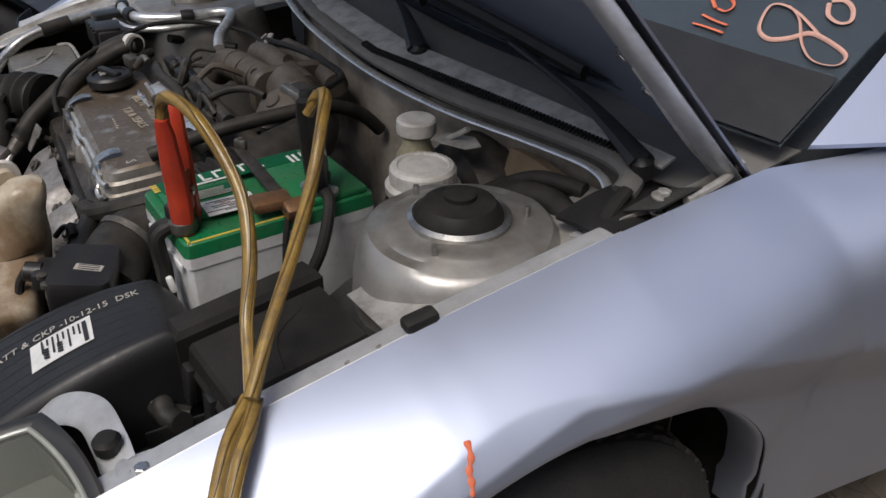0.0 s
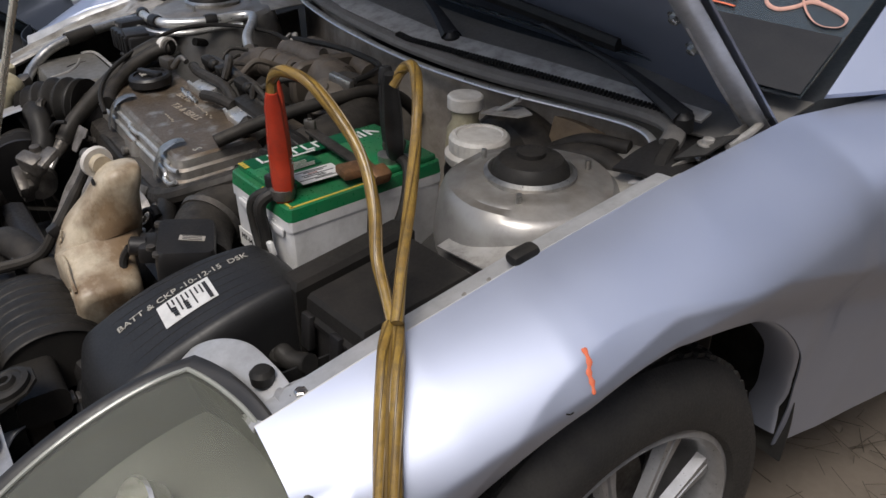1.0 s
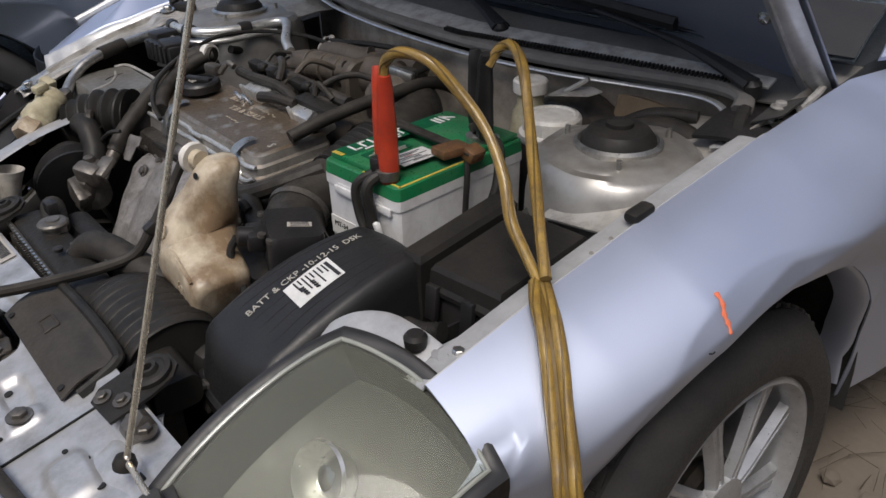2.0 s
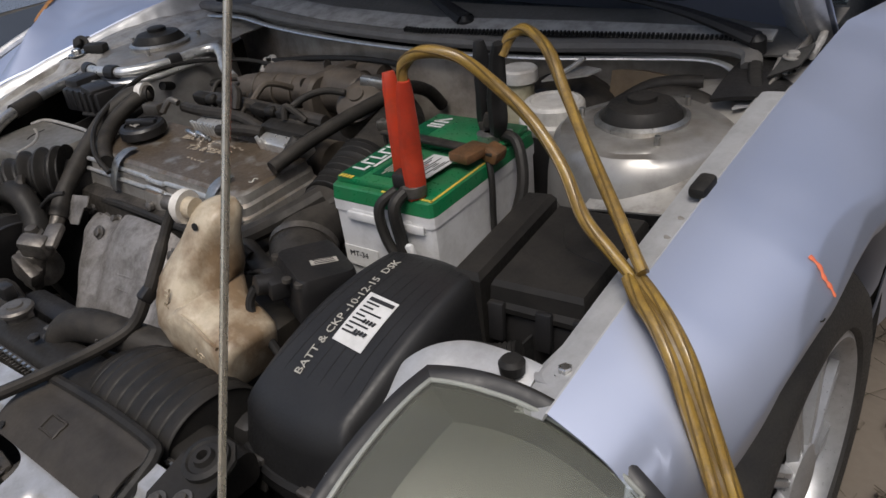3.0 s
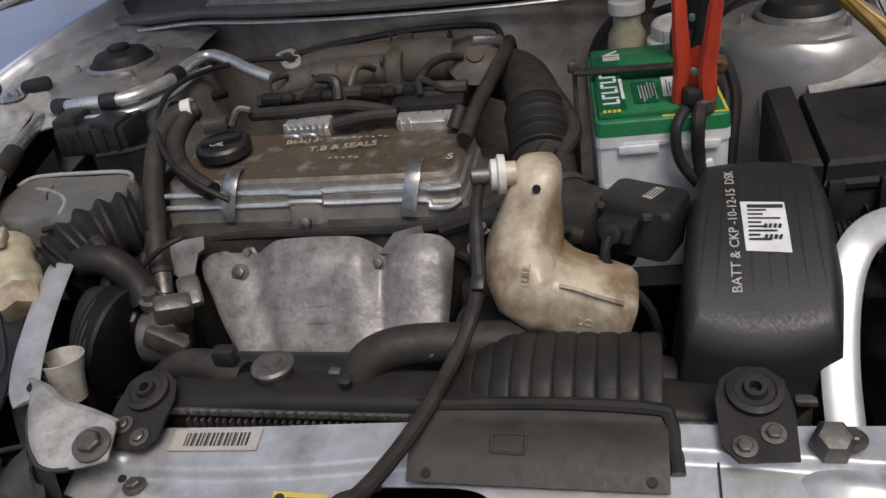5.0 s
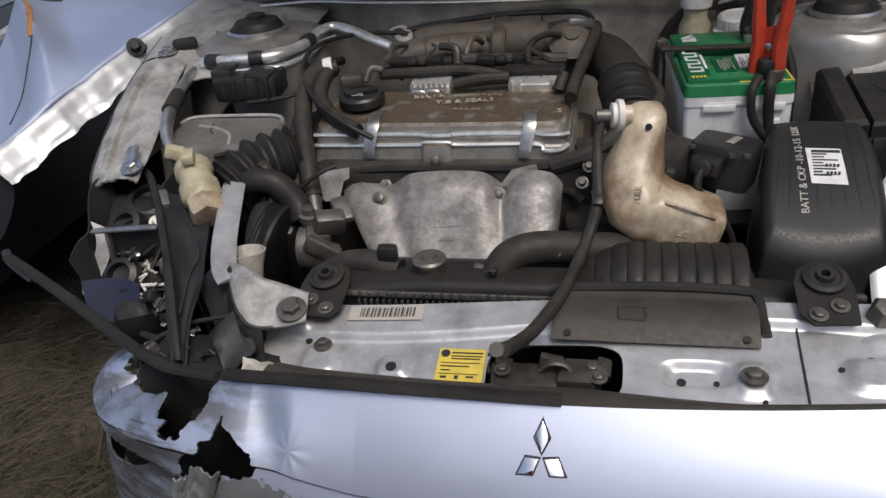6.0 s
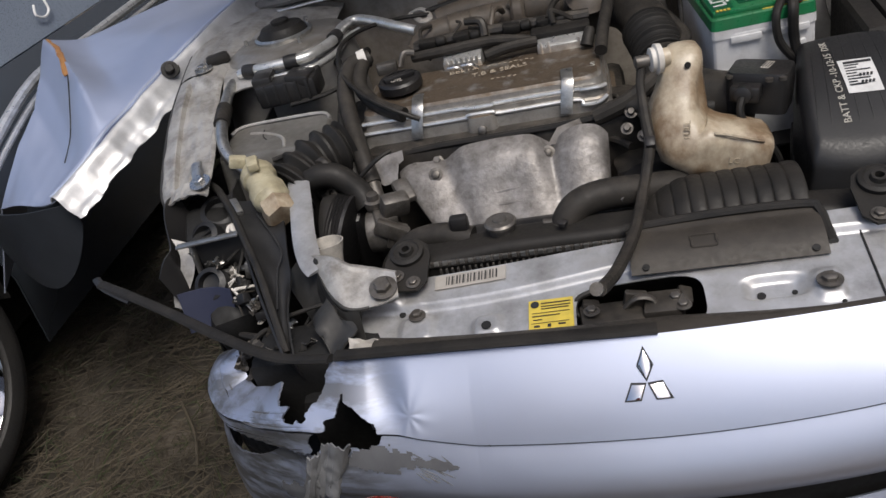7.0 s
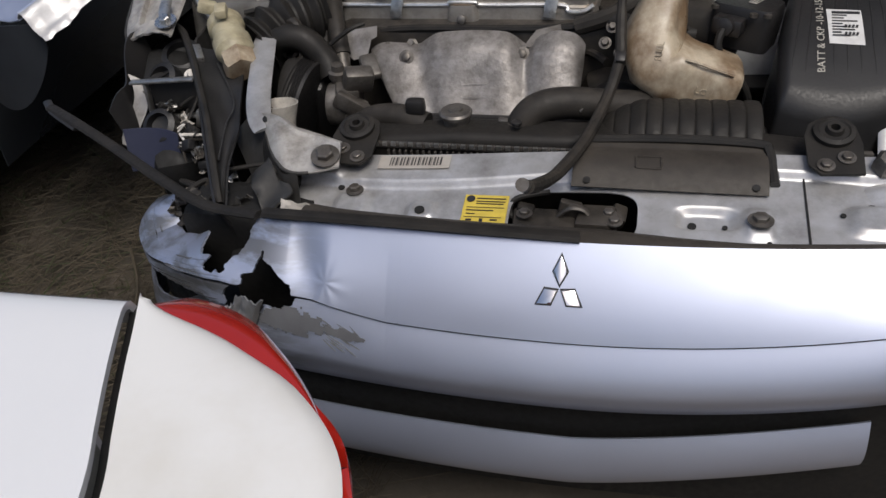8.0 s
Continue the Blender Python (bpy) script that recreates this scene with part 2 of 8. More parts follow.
# Wing underside: its shade is put into this dark grey.
FLAPSHADED = mat("shaded_wing_underside", (0.040, 0.045, 0.053), 0.35, 0.3, (0.026, 0.029, 0.034), 0.6, 8, 0.0, 20)
GLASS = mat("windscreen_glass", (0.30, 0.36, 0.40), 0.02, 0, (0.28, 0.34, 0.38), 0.4, 3, 0.0, trans=0.86)
CABIN = mat("dark_cabin_trim", (0.045, 0.051, 0.060), 0.7, 0, (0.06, 0.066, 0.075), 0.5, 6, 0.1)
WHITEPAINT = mat("white_car_paint", (0.74, 0.745, 0.75), 0.22, 0, (0.70, 0.705, 0.71), 0.5, 3, 0.01, 300, coat=0.7)
DIRTYWHITE = mat("scuffed_white_paint", (0.74, 0.735, 0.71), 0.35, 0, (0.60, 0.57, 0.50), 0.5, 7, 0.05, 200, coat=0.3, spread=0.09)
REDLENS = mat("red_lamp_lens", (0.36, 0.016, 0.008), 0.15, 0, (0.24, 0.01, 0.006), 0.5, 12, 0.0, coat=0.8)
BLUEPAINT = mat("grey_blue_paint", (0.20, 0.235, 0.29), 0.3, 0.3, (0.17, 0.20, 0.25), 0.5, 4, 0.02, 300, coat=0.6)
# Darker towards -x: dark soil, with the shade between the cars put into the colour.
DIRT = mat("bare_dirt_shaded_left", (0.15, 0.126, 0.102), 0.95, 0, (0.036, 0.032, 0.025), 0.92, 3.2, 0.8, 60, shift=-0.12, spread=0.12, fade=(0.6, -0.5))
STRAW = mat("dry_straw", (0.085, 0.069, 0.047), 0.8, 0, (0.030, 0.026, 0.019), 0.7, 3, 0.1)
GRASSGREEN = mat("weedy_grass", (0.030, 0.042, 0.014), 0.7, 0, (0.045, 0.05, 0.02), 0.7, 4, 0.1)
LINER = mat("dusty_grey_liner", (0.020, 0.020, 0.020), 0.6, 0, (0.040, 0.037, 0.033), 0.7, 14, 0.2, 120)
COWLGREY = mat("sun_greyed_plastic", (0.42, 0.42, 0.415), 0.6, 0, (0.30, 0.295, 0.285), 0.6, 30, 0.2, 160, grime=0.5, grime_scale=30)
LINING = mat("slate_bonnet_lining", (0.12, 0.128, 0.137), 0.7, 0, (0.085, 0.09, 0.096), 0.6, 8, 0.2, 120)
FABRIC = mat("worn_weatherstrip", (0.15, 0.145, 0.14), 0.6, 0, (0.09, 0.085, 0.078), 0.6, 24, 0.3, 240, dust=DUST, dusty=0.12)
FIREWALL = mat("dirty_firewall_mat", (0.40, 0.36, 0.31), 0.7, 0, (0.22, 0.185, 0.15), 0.8, 7, 0.3, 120, dust=DUST, dusty=0.2, grime=0.5, grime_scale=14)
BURLAP = mat("brown_insulation", (0.22, 0.16, 0.10), 0.85, 0, (0.11, 0.083, 0.056), 0.8, 12, 0.4, 150)


# ---- building helpers ----
def merge(*many):
    out = bmesh.new()
    for b in many:
        tmp = bpy.data.meshes.new("tmp")
        b.to_mesh(tmp)
        out.from_mesh(tmp)
        bpy.data.meshes.remove(tmp)
        b.free()
    return out


def moved(b, m):
    b.transform(m)
    return b


def box(c, s, rot=(0, 0, 0), bevel=0.004, seg=2, taper=(1.0, 1.0)):
    """A bevelled block with centre c and size s; taper scales its upper face."""
    b = bmesh.new()
    bmesh.ops.create_cube(b, size=1.0)
    for v in b.verts:
        k = taper if v.co.z > 0 else (1, 1)
        v.co = Vector((v.co.x * s[0] * k[0], v.co.y * s[1] * k[1], v.co.z * s[2]))
    if bevel:
        bmesh.ops.bevel(b, geom=b.edges[:], offset=min(bevel, min(s) * 0.45), segments=seg, profile=0.5, affect="EDGES")
    return moved(b, pose(*c, *rot))


def spline(pts, n=8):
    """A smooth line of points through pts."""
    p = [Vector(q) for q in pts]
    if len(p) < 3:
        return [p[0].lerp(p[-1], i / n) for i in range(n + 1)]
    out = []
    for i in range(len(p) - 1):
        a, b, c, d = p[max(i - 1, 0)], p[i], p[i + 1], p[min(i + 2, len(p) - 1)]
        for k in range(n):
            t = k / n
            out.append(0.5 * ((2 * b) + (c - a) * t + (2 * a - 5 * b + 4 * c - d) * t * t + (3 * b - a - 3 * c + d) * t ** 3))
    return out + [p[-1]]


def sweep(line, radii, n=10, flat=1.0, cap=True, up=None):
    """A tube along a line of points; radii is a number or one per point; flat squashes it."""
    b = bmesh.new()
    rings = []
    side = None
    for i, p in enumerate(line):
        d = (line[min(i + 1, len(line) - 1)] - line[max(i - 1, 0)])
        d = d.normalized() if d.length > 1e-9 else Vector((0, 0, 1))
        if side is None:
            ref = Vector(up) if up else (Vector((0, 0, 1)) if abs(d.z) < 0.9 else Vector((1, 0, 0)))
            side = d.cross(ref).normalized()
        side = (side - d * side.dot(d)).normalized()
        other = d.cross(side)
        r = radii[i] if hasattr(radii, "__len__") else radii
        rings.append([b.verts.new(p + side * (r * math.cos(2 * math.pi * k / n)) + other * (r * flat * math.sin(2 * math.pi * k / n))) for k in range(n)])
    for a, c in zip(rings, rings[1:]):
        for k in range(n):
            b.faces.new((a[k], a[(k + 1) % n], c[(k + 1) % n], c[k]))
    if cap:
        b.faces.new(rings[0][::-1])
        b.faces.new(rings[-1])
    bmesh.ops.recalc_face_normals(b, faces=b.faces[:])
    return b


def tube(pts, r, n=10, k=8, **kw):
    return sweep(spline(pts, k), r, n, **kw)


def bellows(pts, r, depth, ribs, n=16, k=30):
    line = spline(pts, k)
    return sweep(line, [r + depth * math.cos(2 * math.pi * ribs * i / (len(line) - 1)) for i in range(len(line))], n)


def lathe(profile, at, axis=(0, 0, 1), n=28, ribs=0, rib=0.0, closed=True):
    """A turned body: profile is (radius, height) pairs along axis from the point at."""
    b = bmesh.new()
    turn = Vector((0, 0, 1)).rotation_difference(Vector(axis).normalized()).to_matrix().to_4x4()
    rings = []
    for r, h in profile:
        rings.append([b.verts.new(((r + (rib if ribs and k % 2 else 0)) * math.cos(2 * math.pi * k / n), (r + (rib if ribs and k % 2 else 0)) * math.sin(2 * math.pi * k / n), h)) for k in range(n)])
    for a, c in zip(rings, rings[1:]):
        for k in range(n):
            b.faces.new((a[k], a[(k + 1) % n], c[(k + 1) % n], c[k]))
    if closed and profile[0][0] > 1e-5:
        b.faces.new(rings[0][::-1])
    if closed and profile[-1][0] > 1e-5:
        b.faces.new(rings[-1])
    bmesh.ops.remove_doubles(b, verts=b.verts[:], dist=1e-6)
    bmesh.ops.recalc_face_normals(b, faces=b.faces[:])
    return moved(b, Matrix.Translation(at) @ turn)


def sheet(fn, nu, nv, thick=0.0, keep=None, snap=None, relax=0):
    """A surface fn(u, v) for u, v from 0 to 1, as a skin with thickness; keep(u, v) leaves holes, snap(p) trims their rims."""
    b = bmesh.new()
    g = [[b.verts.new(fn(i / nu, j / nv)) for j in range(nv + 1)] for i in range(nu + 1)]
    for i in range(nu):
        for j in range(nv):
            if keep is None or keep((i + 0.5) / nu, (j + 0.5) / nv):
                b.faces.new((g[i][j], g[i + 1][j], g[i + 1][j + 1], g[i][j + 1]))
    bmesh.ops.delete(b, geom=[v for v in b.verts if not v.link_faces], context="VERTS")
    if snap:
        for v in {v for e in b.edges if len(e.link_faces) == 1 for v in e.verts}:
            v.co = snap(v.co)
    for _ in range(relax):
        near = {}
        for e in b.edges:
            if len(e.link_faces) == 1:
                for p, q in ((e.verts[0], e.verts[1]), (e.verts[1], e.verts[0])):
                    near.setdefault(p, []).append(q.co.copy())
        for v, many in near.items():
            if len(v.link_faces) != 2:
                v.co = v.co.lerp(sum(many, Vector()) / len(many), 0.5)
    if thick:
        b.normal_update()
        top, rim = b.faces[:], [e for e in b.edges if len(e.link_faces) == 1]
        twin = {v: b.verts.new(v.co - v.normal * thick) for v in b.verts[:]}
        for fc in top:
            b.faces.new([twin[v] for v in reversed(fc.verts)])
        for e in rim:
            p, q = e.verts
            b.faces.new((p, q, twin[q], twin[p]))
        bmesh.ops.recalc_face_normals(b, faces=b.faces[:])
    return b


def plate(outer, at, depth, ux=(1, 0, 0), uy=(0, 1, 0), holes=(), bevel=0.0, cut=0):
    """A flat plate of any outline, with holes; ux and uy are its plane, depth goes against its normal."""
    from mathutils.geometry import delaunay_2d_cdt
    ux, uy = Vector(ux).normalized(), Vector(uy).normalized()
    nz = ux.cross(uy).normalized()
    loops = [list(outer)] + [list(h) for h in holes]
    verts, edges, faces = [], [], []
    for lp in loops:
        s0 = len(verts)
        verts += [Vector(p) for p in lp]
        edges += [(s0 + i, s0 + (i + 1) % len(lp)) for i in range(len(lp))]
    vo, _, fo, *_ = delaunay_2d_cdt(verts, edges, [], 1, 1e-6)

    def inside(pt, lp):
        c = False
        for i in range(len(lp)):
            (x1, y1), (x2, y2) = lp[i][:2], lp[i - 1][:2]
            if (y1 > pt.y) != (y2 > pt.y) and pt.x < (x2 - x1) * (pt.y - y1) / (y2 - y1) + x1:
                c = not c
        return c
    b = bmesh.new()
    at = Vector(at)
    bv = [b.verts.new(at + ux * v.x + uy * v.y) for v in vo]
    for fc in fo:
        cen = sum((vo[i] for i in fc), Vector((0, 0))) / len(fc)
        if inside(cen, loops[0]) and not any(inside(cen, h) for h in loops[1:]):
            b.faces.new([bv[i] for i in fc])
    bmesh.ops.delete(b, geom=[v for v in b.verts if not v.link_faces], context="VERTS")
    if cut:
        bmesh.ops.dissolve_limit(b, angle_limit=0.01, verts=b.verts[:], edges=b.edges[:])
    res = bmesh.ops.extrude_face_region(b, geom=b.faces[:])
    for v in [e for e in res["geom"] if isinstance(e, bmesh.types.BMVert)]:
        v.co -= nz * depth
    bmesh.ops.recalc_face_normals(b, faces=b.faces[:])
    return b


def rounded(w, h, r, n=5, cx=0.0, cy=0.0):
    """The outline of a rectangle with rounded corners."""
    out = []
    for sx, sy, a0 in ((1, 1, 0), (-1, 1, 90), (-1, -1, 180), (1, -1, 270)):
        for k in range(n + 1):
            a = radians(a0 + 90 * k / n)
            out.append((cx + sx * (w / 2 - r) + r * math.cos(a), cy + sy * (h / 2 - r) + r * math.sin(a)))
    return out


def loft(sections, cap=True):
    """A skin over closed rings that all have the same number of points."""
    b = bmesh.new()
    rings = [[b.verts.new(p) for p in s] for s in sections]
    n = len(rings[0])
    for a, c in zip(rings, rings[1:]):
        for k in range(n):
            b.faces.new((a[k], a[(k + 1) % n], c[(k + 1) % n], c[k]))
    if cap:
        b.faces.new(rings[0][::-1])
        b.faces.new(rings[-1])
    bmesh.ops.recalc_face_normals(b, faces=b.faces[:])
    return b


def bolt(at, r=0.008, h=0.006, axis=(0, 0, 1), washer=1.6):
    return merge(lathe([(r * washer, 0), (r * washer, h * 0.25), (r * 1.05, h * 0.3), (r * 1.05, h * 0.35)], at, axis, 18),
                 lathe([(r, h * 0.3), (r, h), (r * 0.8, h * 1.15)], at, axis, 6))


def letters(text, size, m, depth=0.0004):
    """Raised writing of the built-in font, at the pose m."""
    cu = bpy.data.curves.new("writing", "FONT")
    cu.body, cu.size, cu.extrude, cu.resolution_u = text, size, depth, 2
    cu.align_x = "LEFT"
    ob = bpy.data.objects.new("writing", cu)
    me = ob.to_mesh().copy()
    bpy.data.objects.remove(ob)
    b = bmesh.new()
    b.from_mesh(me)
    bpy.data.meshes.remove(me)
    bpy.data.curves.remove(cu)
    return moved(b, m)


def facing(at, right, up):
    """A pose whose x runs along right, y along up, and whose z is their normal."""
    r = Vector(right).normalized()
    z = r.cross(Vector(up)).normalized()
    u = z.cross(r)
    m = Matrix((r, u, z)).transposed().to_4x4()
    return Matrix.Translation(at) @ m


def thing(name, at, label, category, group="", kind=""):
    ob = new(name)
    ob.empty_display_size = 0.05
    ob.location = at
    return tagged(ob, label, category, group, kind)


def part(name, b, material, parent=None, label="", smooth=35):
    """One mesh object from a bmesh in place; a child of parent if there is one."""
    me = bpy.data.meshes.new(name)
    for fc in b.faces:
        fc.smooth = True
    b.to_mesh(me)
    b.free()
    me.set_sharp_from_angle(angle=radians(smooth))
    me.materials.append(material)
    ob = new(name, me)
    if parent is not None:
        ob.parent = parent
        if parent.type == "EMPTY":
            ob.matrix_parent_inverse = Matrix.Translation(-Vector(parent.location))
    if label:
        ob["label"] = label
    return ob


def lone(name, b, material, label, category, group="", kind="", smooth=35):
    """A thing that is one mesh."""
    return tagged(part(name, b, material, None, "", smooth), label, category, group, kind)


# ---- ground ----
GZ = 0.055


def ground_at(u, v):
    x, y = 2 * u - 1, 2 * v - 1
    x = -0.6 + math.copysign(1.2 * abs(x) * 5 + 600 * abs(x) ** 9, x)
    y = 0.9 + math.copysign(1.2 * abs(y) * 5 + 600 * abs(y) ** 9, y)
    near = max(0.0, 1 - (abs(x) + abs(y)) / 14)
    h = noise.noise((x * 1.3, y * 1.3, 3.1)) * 0.02 + noise.noise((x * 6, y * 6, 7.7)) * 0.008 + noise.noise((x * 17, y * 17, 1.7)) * 0.004
    return (x, y, GZ - 0.012 + h * near)


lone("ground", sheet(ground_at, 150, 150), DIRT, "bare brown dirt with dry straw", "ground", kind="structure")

# ---- the car ----
car = thing("car", (-0.1, 1.2, GZ), "silver-blue sedan with open bonnet and smashed front corner", "car")
XC = -0.10
HUB = (0.880, 0.362)
ARCH, ARCH_R, WX = (0.877, 0.380), 0.392, 0.738


def ramp(y, *pairs):
    """A smooth line through (y, value) pairs."""
    if y <= pairs[0][0]:
        return pairs[0][1]
    for (a, p), (b, q) in zip(pairs, pairs[1:]):
        if y <= b:
            t = (y - a) / (b - a)
            return p + (q - p) * t
    return pairs[-1][1]


def edge_z(y):
    return ramp(y, (0.42, 0.765), (0.6, 0.808), (0.78, 0.845), (1.0, 0.883), (1.25, 0.915), (1.62, 0.955), (2.9, 0.98))


def edge_x(y):
    return ramp(y, (0.42, 0.617), (1.25, 0.622), (1.36, 0.66), (1.62, 0.72), (2.9, 0.76))


def side_low(y):
    d = abs(y - ARCH[0])
    if d < ARCH_R:
        return ARCH[1] + math.sqrt(ARCH_R ** 2 - d * d)
    return 0.50 if y < ARCH[0] else ramp(y, (1.27, 0.352), (1.45, 0.368), (1.62, 0.375))


def fender_skin(u, v):
    y = 0.43 + 1.19 * u
    ze, zb = edge_z(y), side_low(y)
    drop = (ze - zb) * v ** 1.5
    y -= max(0.0, 1 - u / 0.085) * 0.17 * max(0.0, min(1.0, (drop - 0.048) / 0.07))
    lip = max(0.0, drop - (ze - zb) + 0.042) if abs(y - ARCH[0]) < ARCH_R else 0.0
    slope = drop - 0.35 * lip
    grow = ramp(y, (0.5, 0.150), (0.75, 0.162)) * (1 - math.exp(-slope / ramp(y, (0.40, 0.062), (0.47, 0.056), (0.60, 0.045), (0.74, 0.034)))) + 0.03 * min(slope / 0.3, 1)
    x = edge_x(y) + grow - 0.05 * max(0, (y - 1.2) / 0.4) * min(1, drop / 0.1) + 0.024 * max(0.0, 1 - abs(y - 0.9) / 0.45) * min(1.0, drop / 0.08) ** 2
    crease = ramp(y, (0.5, 0.69), (0.62, 0.735), (0.756, 0.770), (0.88, 0.805), (1.05, 0.806), (1.13, 0.790), (1.25, 0.757), (1.62, 0.70))
    under = max(0.0, crease - (ze - drop))
    x -= 0.62 * min(under, 0.09) + 0.16 * max(0.0, under - 0.09)
    front = max(0.0, (0.60 - y) / 0.17)
    x -= 0.030 * min(front, 1.0) ** 2 * max(0.0, min(1.0, (drop - 0.03) / 0.08))
    return (x, y, ze - drop)


left_fender = part("fender", sheet(fender_skin, 150, 48, -0.0025), PAINT, car, "silver-blue front wing with an orange chalk tick")
part("fender_flange", sheet(lambda u, v: (edge_x(0.43 + 0.60 * u) - 0.038 * v, 0.43 + 0.60 * u, edge_z(0.43 + 0.60 * u) - 0.001 - 0.010 * min(1, v * 8) - 0.004 * v - 0.006 * max(0.0, v - 0.8)), 60, 16, -0.002), FLANGE, left_fender)
for py in (0.545, 0.60, 0.655, 0.86, 0.90):
    part("hole", lathe([(0.0035, 0.0), (0.0035, 0.0012)], (0.602, py, edge_z(py) - 0.0125), (0, -0.1, 1), 12), DARK, left_fender)
for py in (0.70, 0.735):
    part("bolt", bolt((0.606, py, edge_z(py) - 0.016), 0.006, 0.005), BAYPAINT, left_fender)
part("rubber_stop", box((0.610, 0.778, edge_z(0.778) + 0.002), (0.022, 0.04, 0.016), (8, 0, 0), 0.006), RUBBER, left_fender, "black rubber bonnet stop")


def on_fender(y, v, lift=0.0012):
    a, b, c = (Vector(fender_skin((q - 0.43) / 1.19, w)) for q, w in ((y, v), (y + 0.01, v), (y, v + 0.01)))
    nrm = (b - a).cross(c - a).normalized()
    if nrm.x < 0:
        nrm = -nrm
    return a + nrm * lift


def fender_v(y, z):
    return y, ((edge_z(y) - z) / (edge_z(y) - side_low(y))) ** (1 / 1.5)


part("chalk_mark", tube([on_fender(*fender_v(0.757 - 0.0035 * k + 0.0015 * math.sin(2.2 * k), 0.800 - 0.0085 * k)) for k in range(5)], [0.0030 + 0.0008 * math.sin(k * 0.9) - 0.0018 * max(0, k - 24) / 8 for k in range(33)], 8, 8, flat=0.3), CHALK, left_fender, "orange chalk tick")
part("scratch", tube([on_fender(*fender_v(0.708, 0.756)), on_fender(*fender_v(0.713, 0.754)), on_fender(*fender_v(0.717, 0.755))], 0.0009, 6, 4), DARK, left_fender)

# arch lip and the black liner behind it
part("arch_lip", sheet(lambda u, v: (fender_skin((ARCH[0] - (ARCH_R + 0.008) * math.cos(math.pi * u) - 0.43) / 1.19, 0.999)[0] - 0.003 - 0.05 * v * v, ARCH[0] - (ARCH_R - 0.008 * v) * math.cos(math.pi * u), ARCH[1] + (ARCH_R + 0.001 - 0.018 * v) * math.sin(math.pi * u)), 60, 6, 0.002), PAINT, car)
part("arch_liner", sheet(lambda u, v: (0.728 - 0.33 * v, ARCH[0] - 0.405 * math.cos(math.pi * (u * 1.1 - 0.05)), ARCH[1] + 0.396 * math.sin(math.pi * (u * 1.1 - 0.05)) + 0.008 * math.sin(14 * u) + 0.005 * math.sin(88 * u)), 120, 8, 0.003), LINER, car, "black plastic wheel arch liner")
# Near-black sheet added for the deep shade behind the wheel.
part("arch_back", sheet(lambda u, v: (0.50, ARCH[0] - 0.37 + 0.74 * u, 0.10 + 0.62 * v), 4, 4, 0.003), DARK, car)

# front wheel
wheel = part("wheel", lathe([(0.06, -0.02), (0.075, 0.0), (0.06, 0.012)], (WX - 0.04, *HUB), (1, 0, 0), 24), GREASE, car, "silver multi-spoke alloy wheel")


def tread(r):
    return [(0.222, -0.002), (0.232, 0.010), (0.262, 0.014), (0.288, 0.006), (0.306, -0.012), (r, -0.028), (r, -0.185), (0.30, -0.205), (0.25, -0.21), (0.222, -0.20)]


part("tyre", lathe(tread(0.318), (WX, *HUB), (1, 0, 0), 72, closed=False), TYRE, wheel, "black dusty road tyre")
blocks = []
for k in range(60):
    a = 2 * math.pi * k / 60
    for dx, w in ((-0.045, 0.022), (-0.078, 0.024), (-0.112, 0.024), (-0.146, 0.022)):
        blocks.append(box((WX + dx, HUB[0] + 0.3195 * math.cos(a + dx * 1.3), HUB[1] + 0.3195 * math.sin(a + dx * 1.3)), (w, 0.027, 0.007), (math.degrees(a + dx * 1.3) - 90, 0, 12), 0))
part("tread", merge(*blocks), TYRE, wheel)
part("rim", lathe([(0.226, 0.002), (0.226, -0.006), (0.216, -0.012), (0.208, -0.03), (0.198, -0.10), (0.205, -0.18), (0.202, -0.18), (0.193, -0.10), (0.203, -0.03), (0.209, -0.002), (0.217, 0.006), (0.226, 0.002)], (WX, *HUB), (1, 0, 0), 64, closed=False), ALLOY, wheel)
for k in range(9):
    a = 2 * math.pi * k / 9 + 0.35
    sp = []
    for r, w, x in ((0.045, 0.036, -0.004), (0.09, 0.034, -0.006), (0.15, 0.036, -0.012), (0.206, 0.050, -0.016)):
        c = Vector((WX + x, HUB[0] + r * math.cos(a), HUB[1] + r * math.sin(a)))
        t = Vector((0, -math.sin(a), math.cos(a)))
        sp.append([c + t * (w / 2) + Vector((-0.014, 0, 0)), c + t * (w / 2 - 0.008), c + t * 0.003, c + Vector((-0.006, 0, 0)), c - t * 0.003, c - t * (w / 2 - 0.008), c - t * (w / 2) + Vector((-0.014, 0, 0)), c + Vector((-0.02, 0, 0))])
    part("spoke", loft(sp), ALLOY, wheel)
part("hub_cap", lathe([(0.055, -0.02), (0.055, -0.002), (0.04, 0.004), (0.0, 0.006)], (WX, *HUB), (1, 0, 0), 28), ALLOY, wheel)
part("rim_barrel", lathe([(0.200, -0.13), (0.02, -0.135)], (WX, *HUB), (1, 0, 0), 40), DARK, wheel)
part("brake_disc", lathe([(0.14, -0.11), (0.14, -0.09), (0.05, -0.085)], (WX, *HUB), (1, 0, 0), 40), CASTBARE, wheel)

# rest of the body behind: door, mirror, pillar, roof, cabin
def door_skin(u, v):
    p = fender_skin(1.0, 1 - v)
    return (p[0], 1.628 + 1.1 * u, p[2])


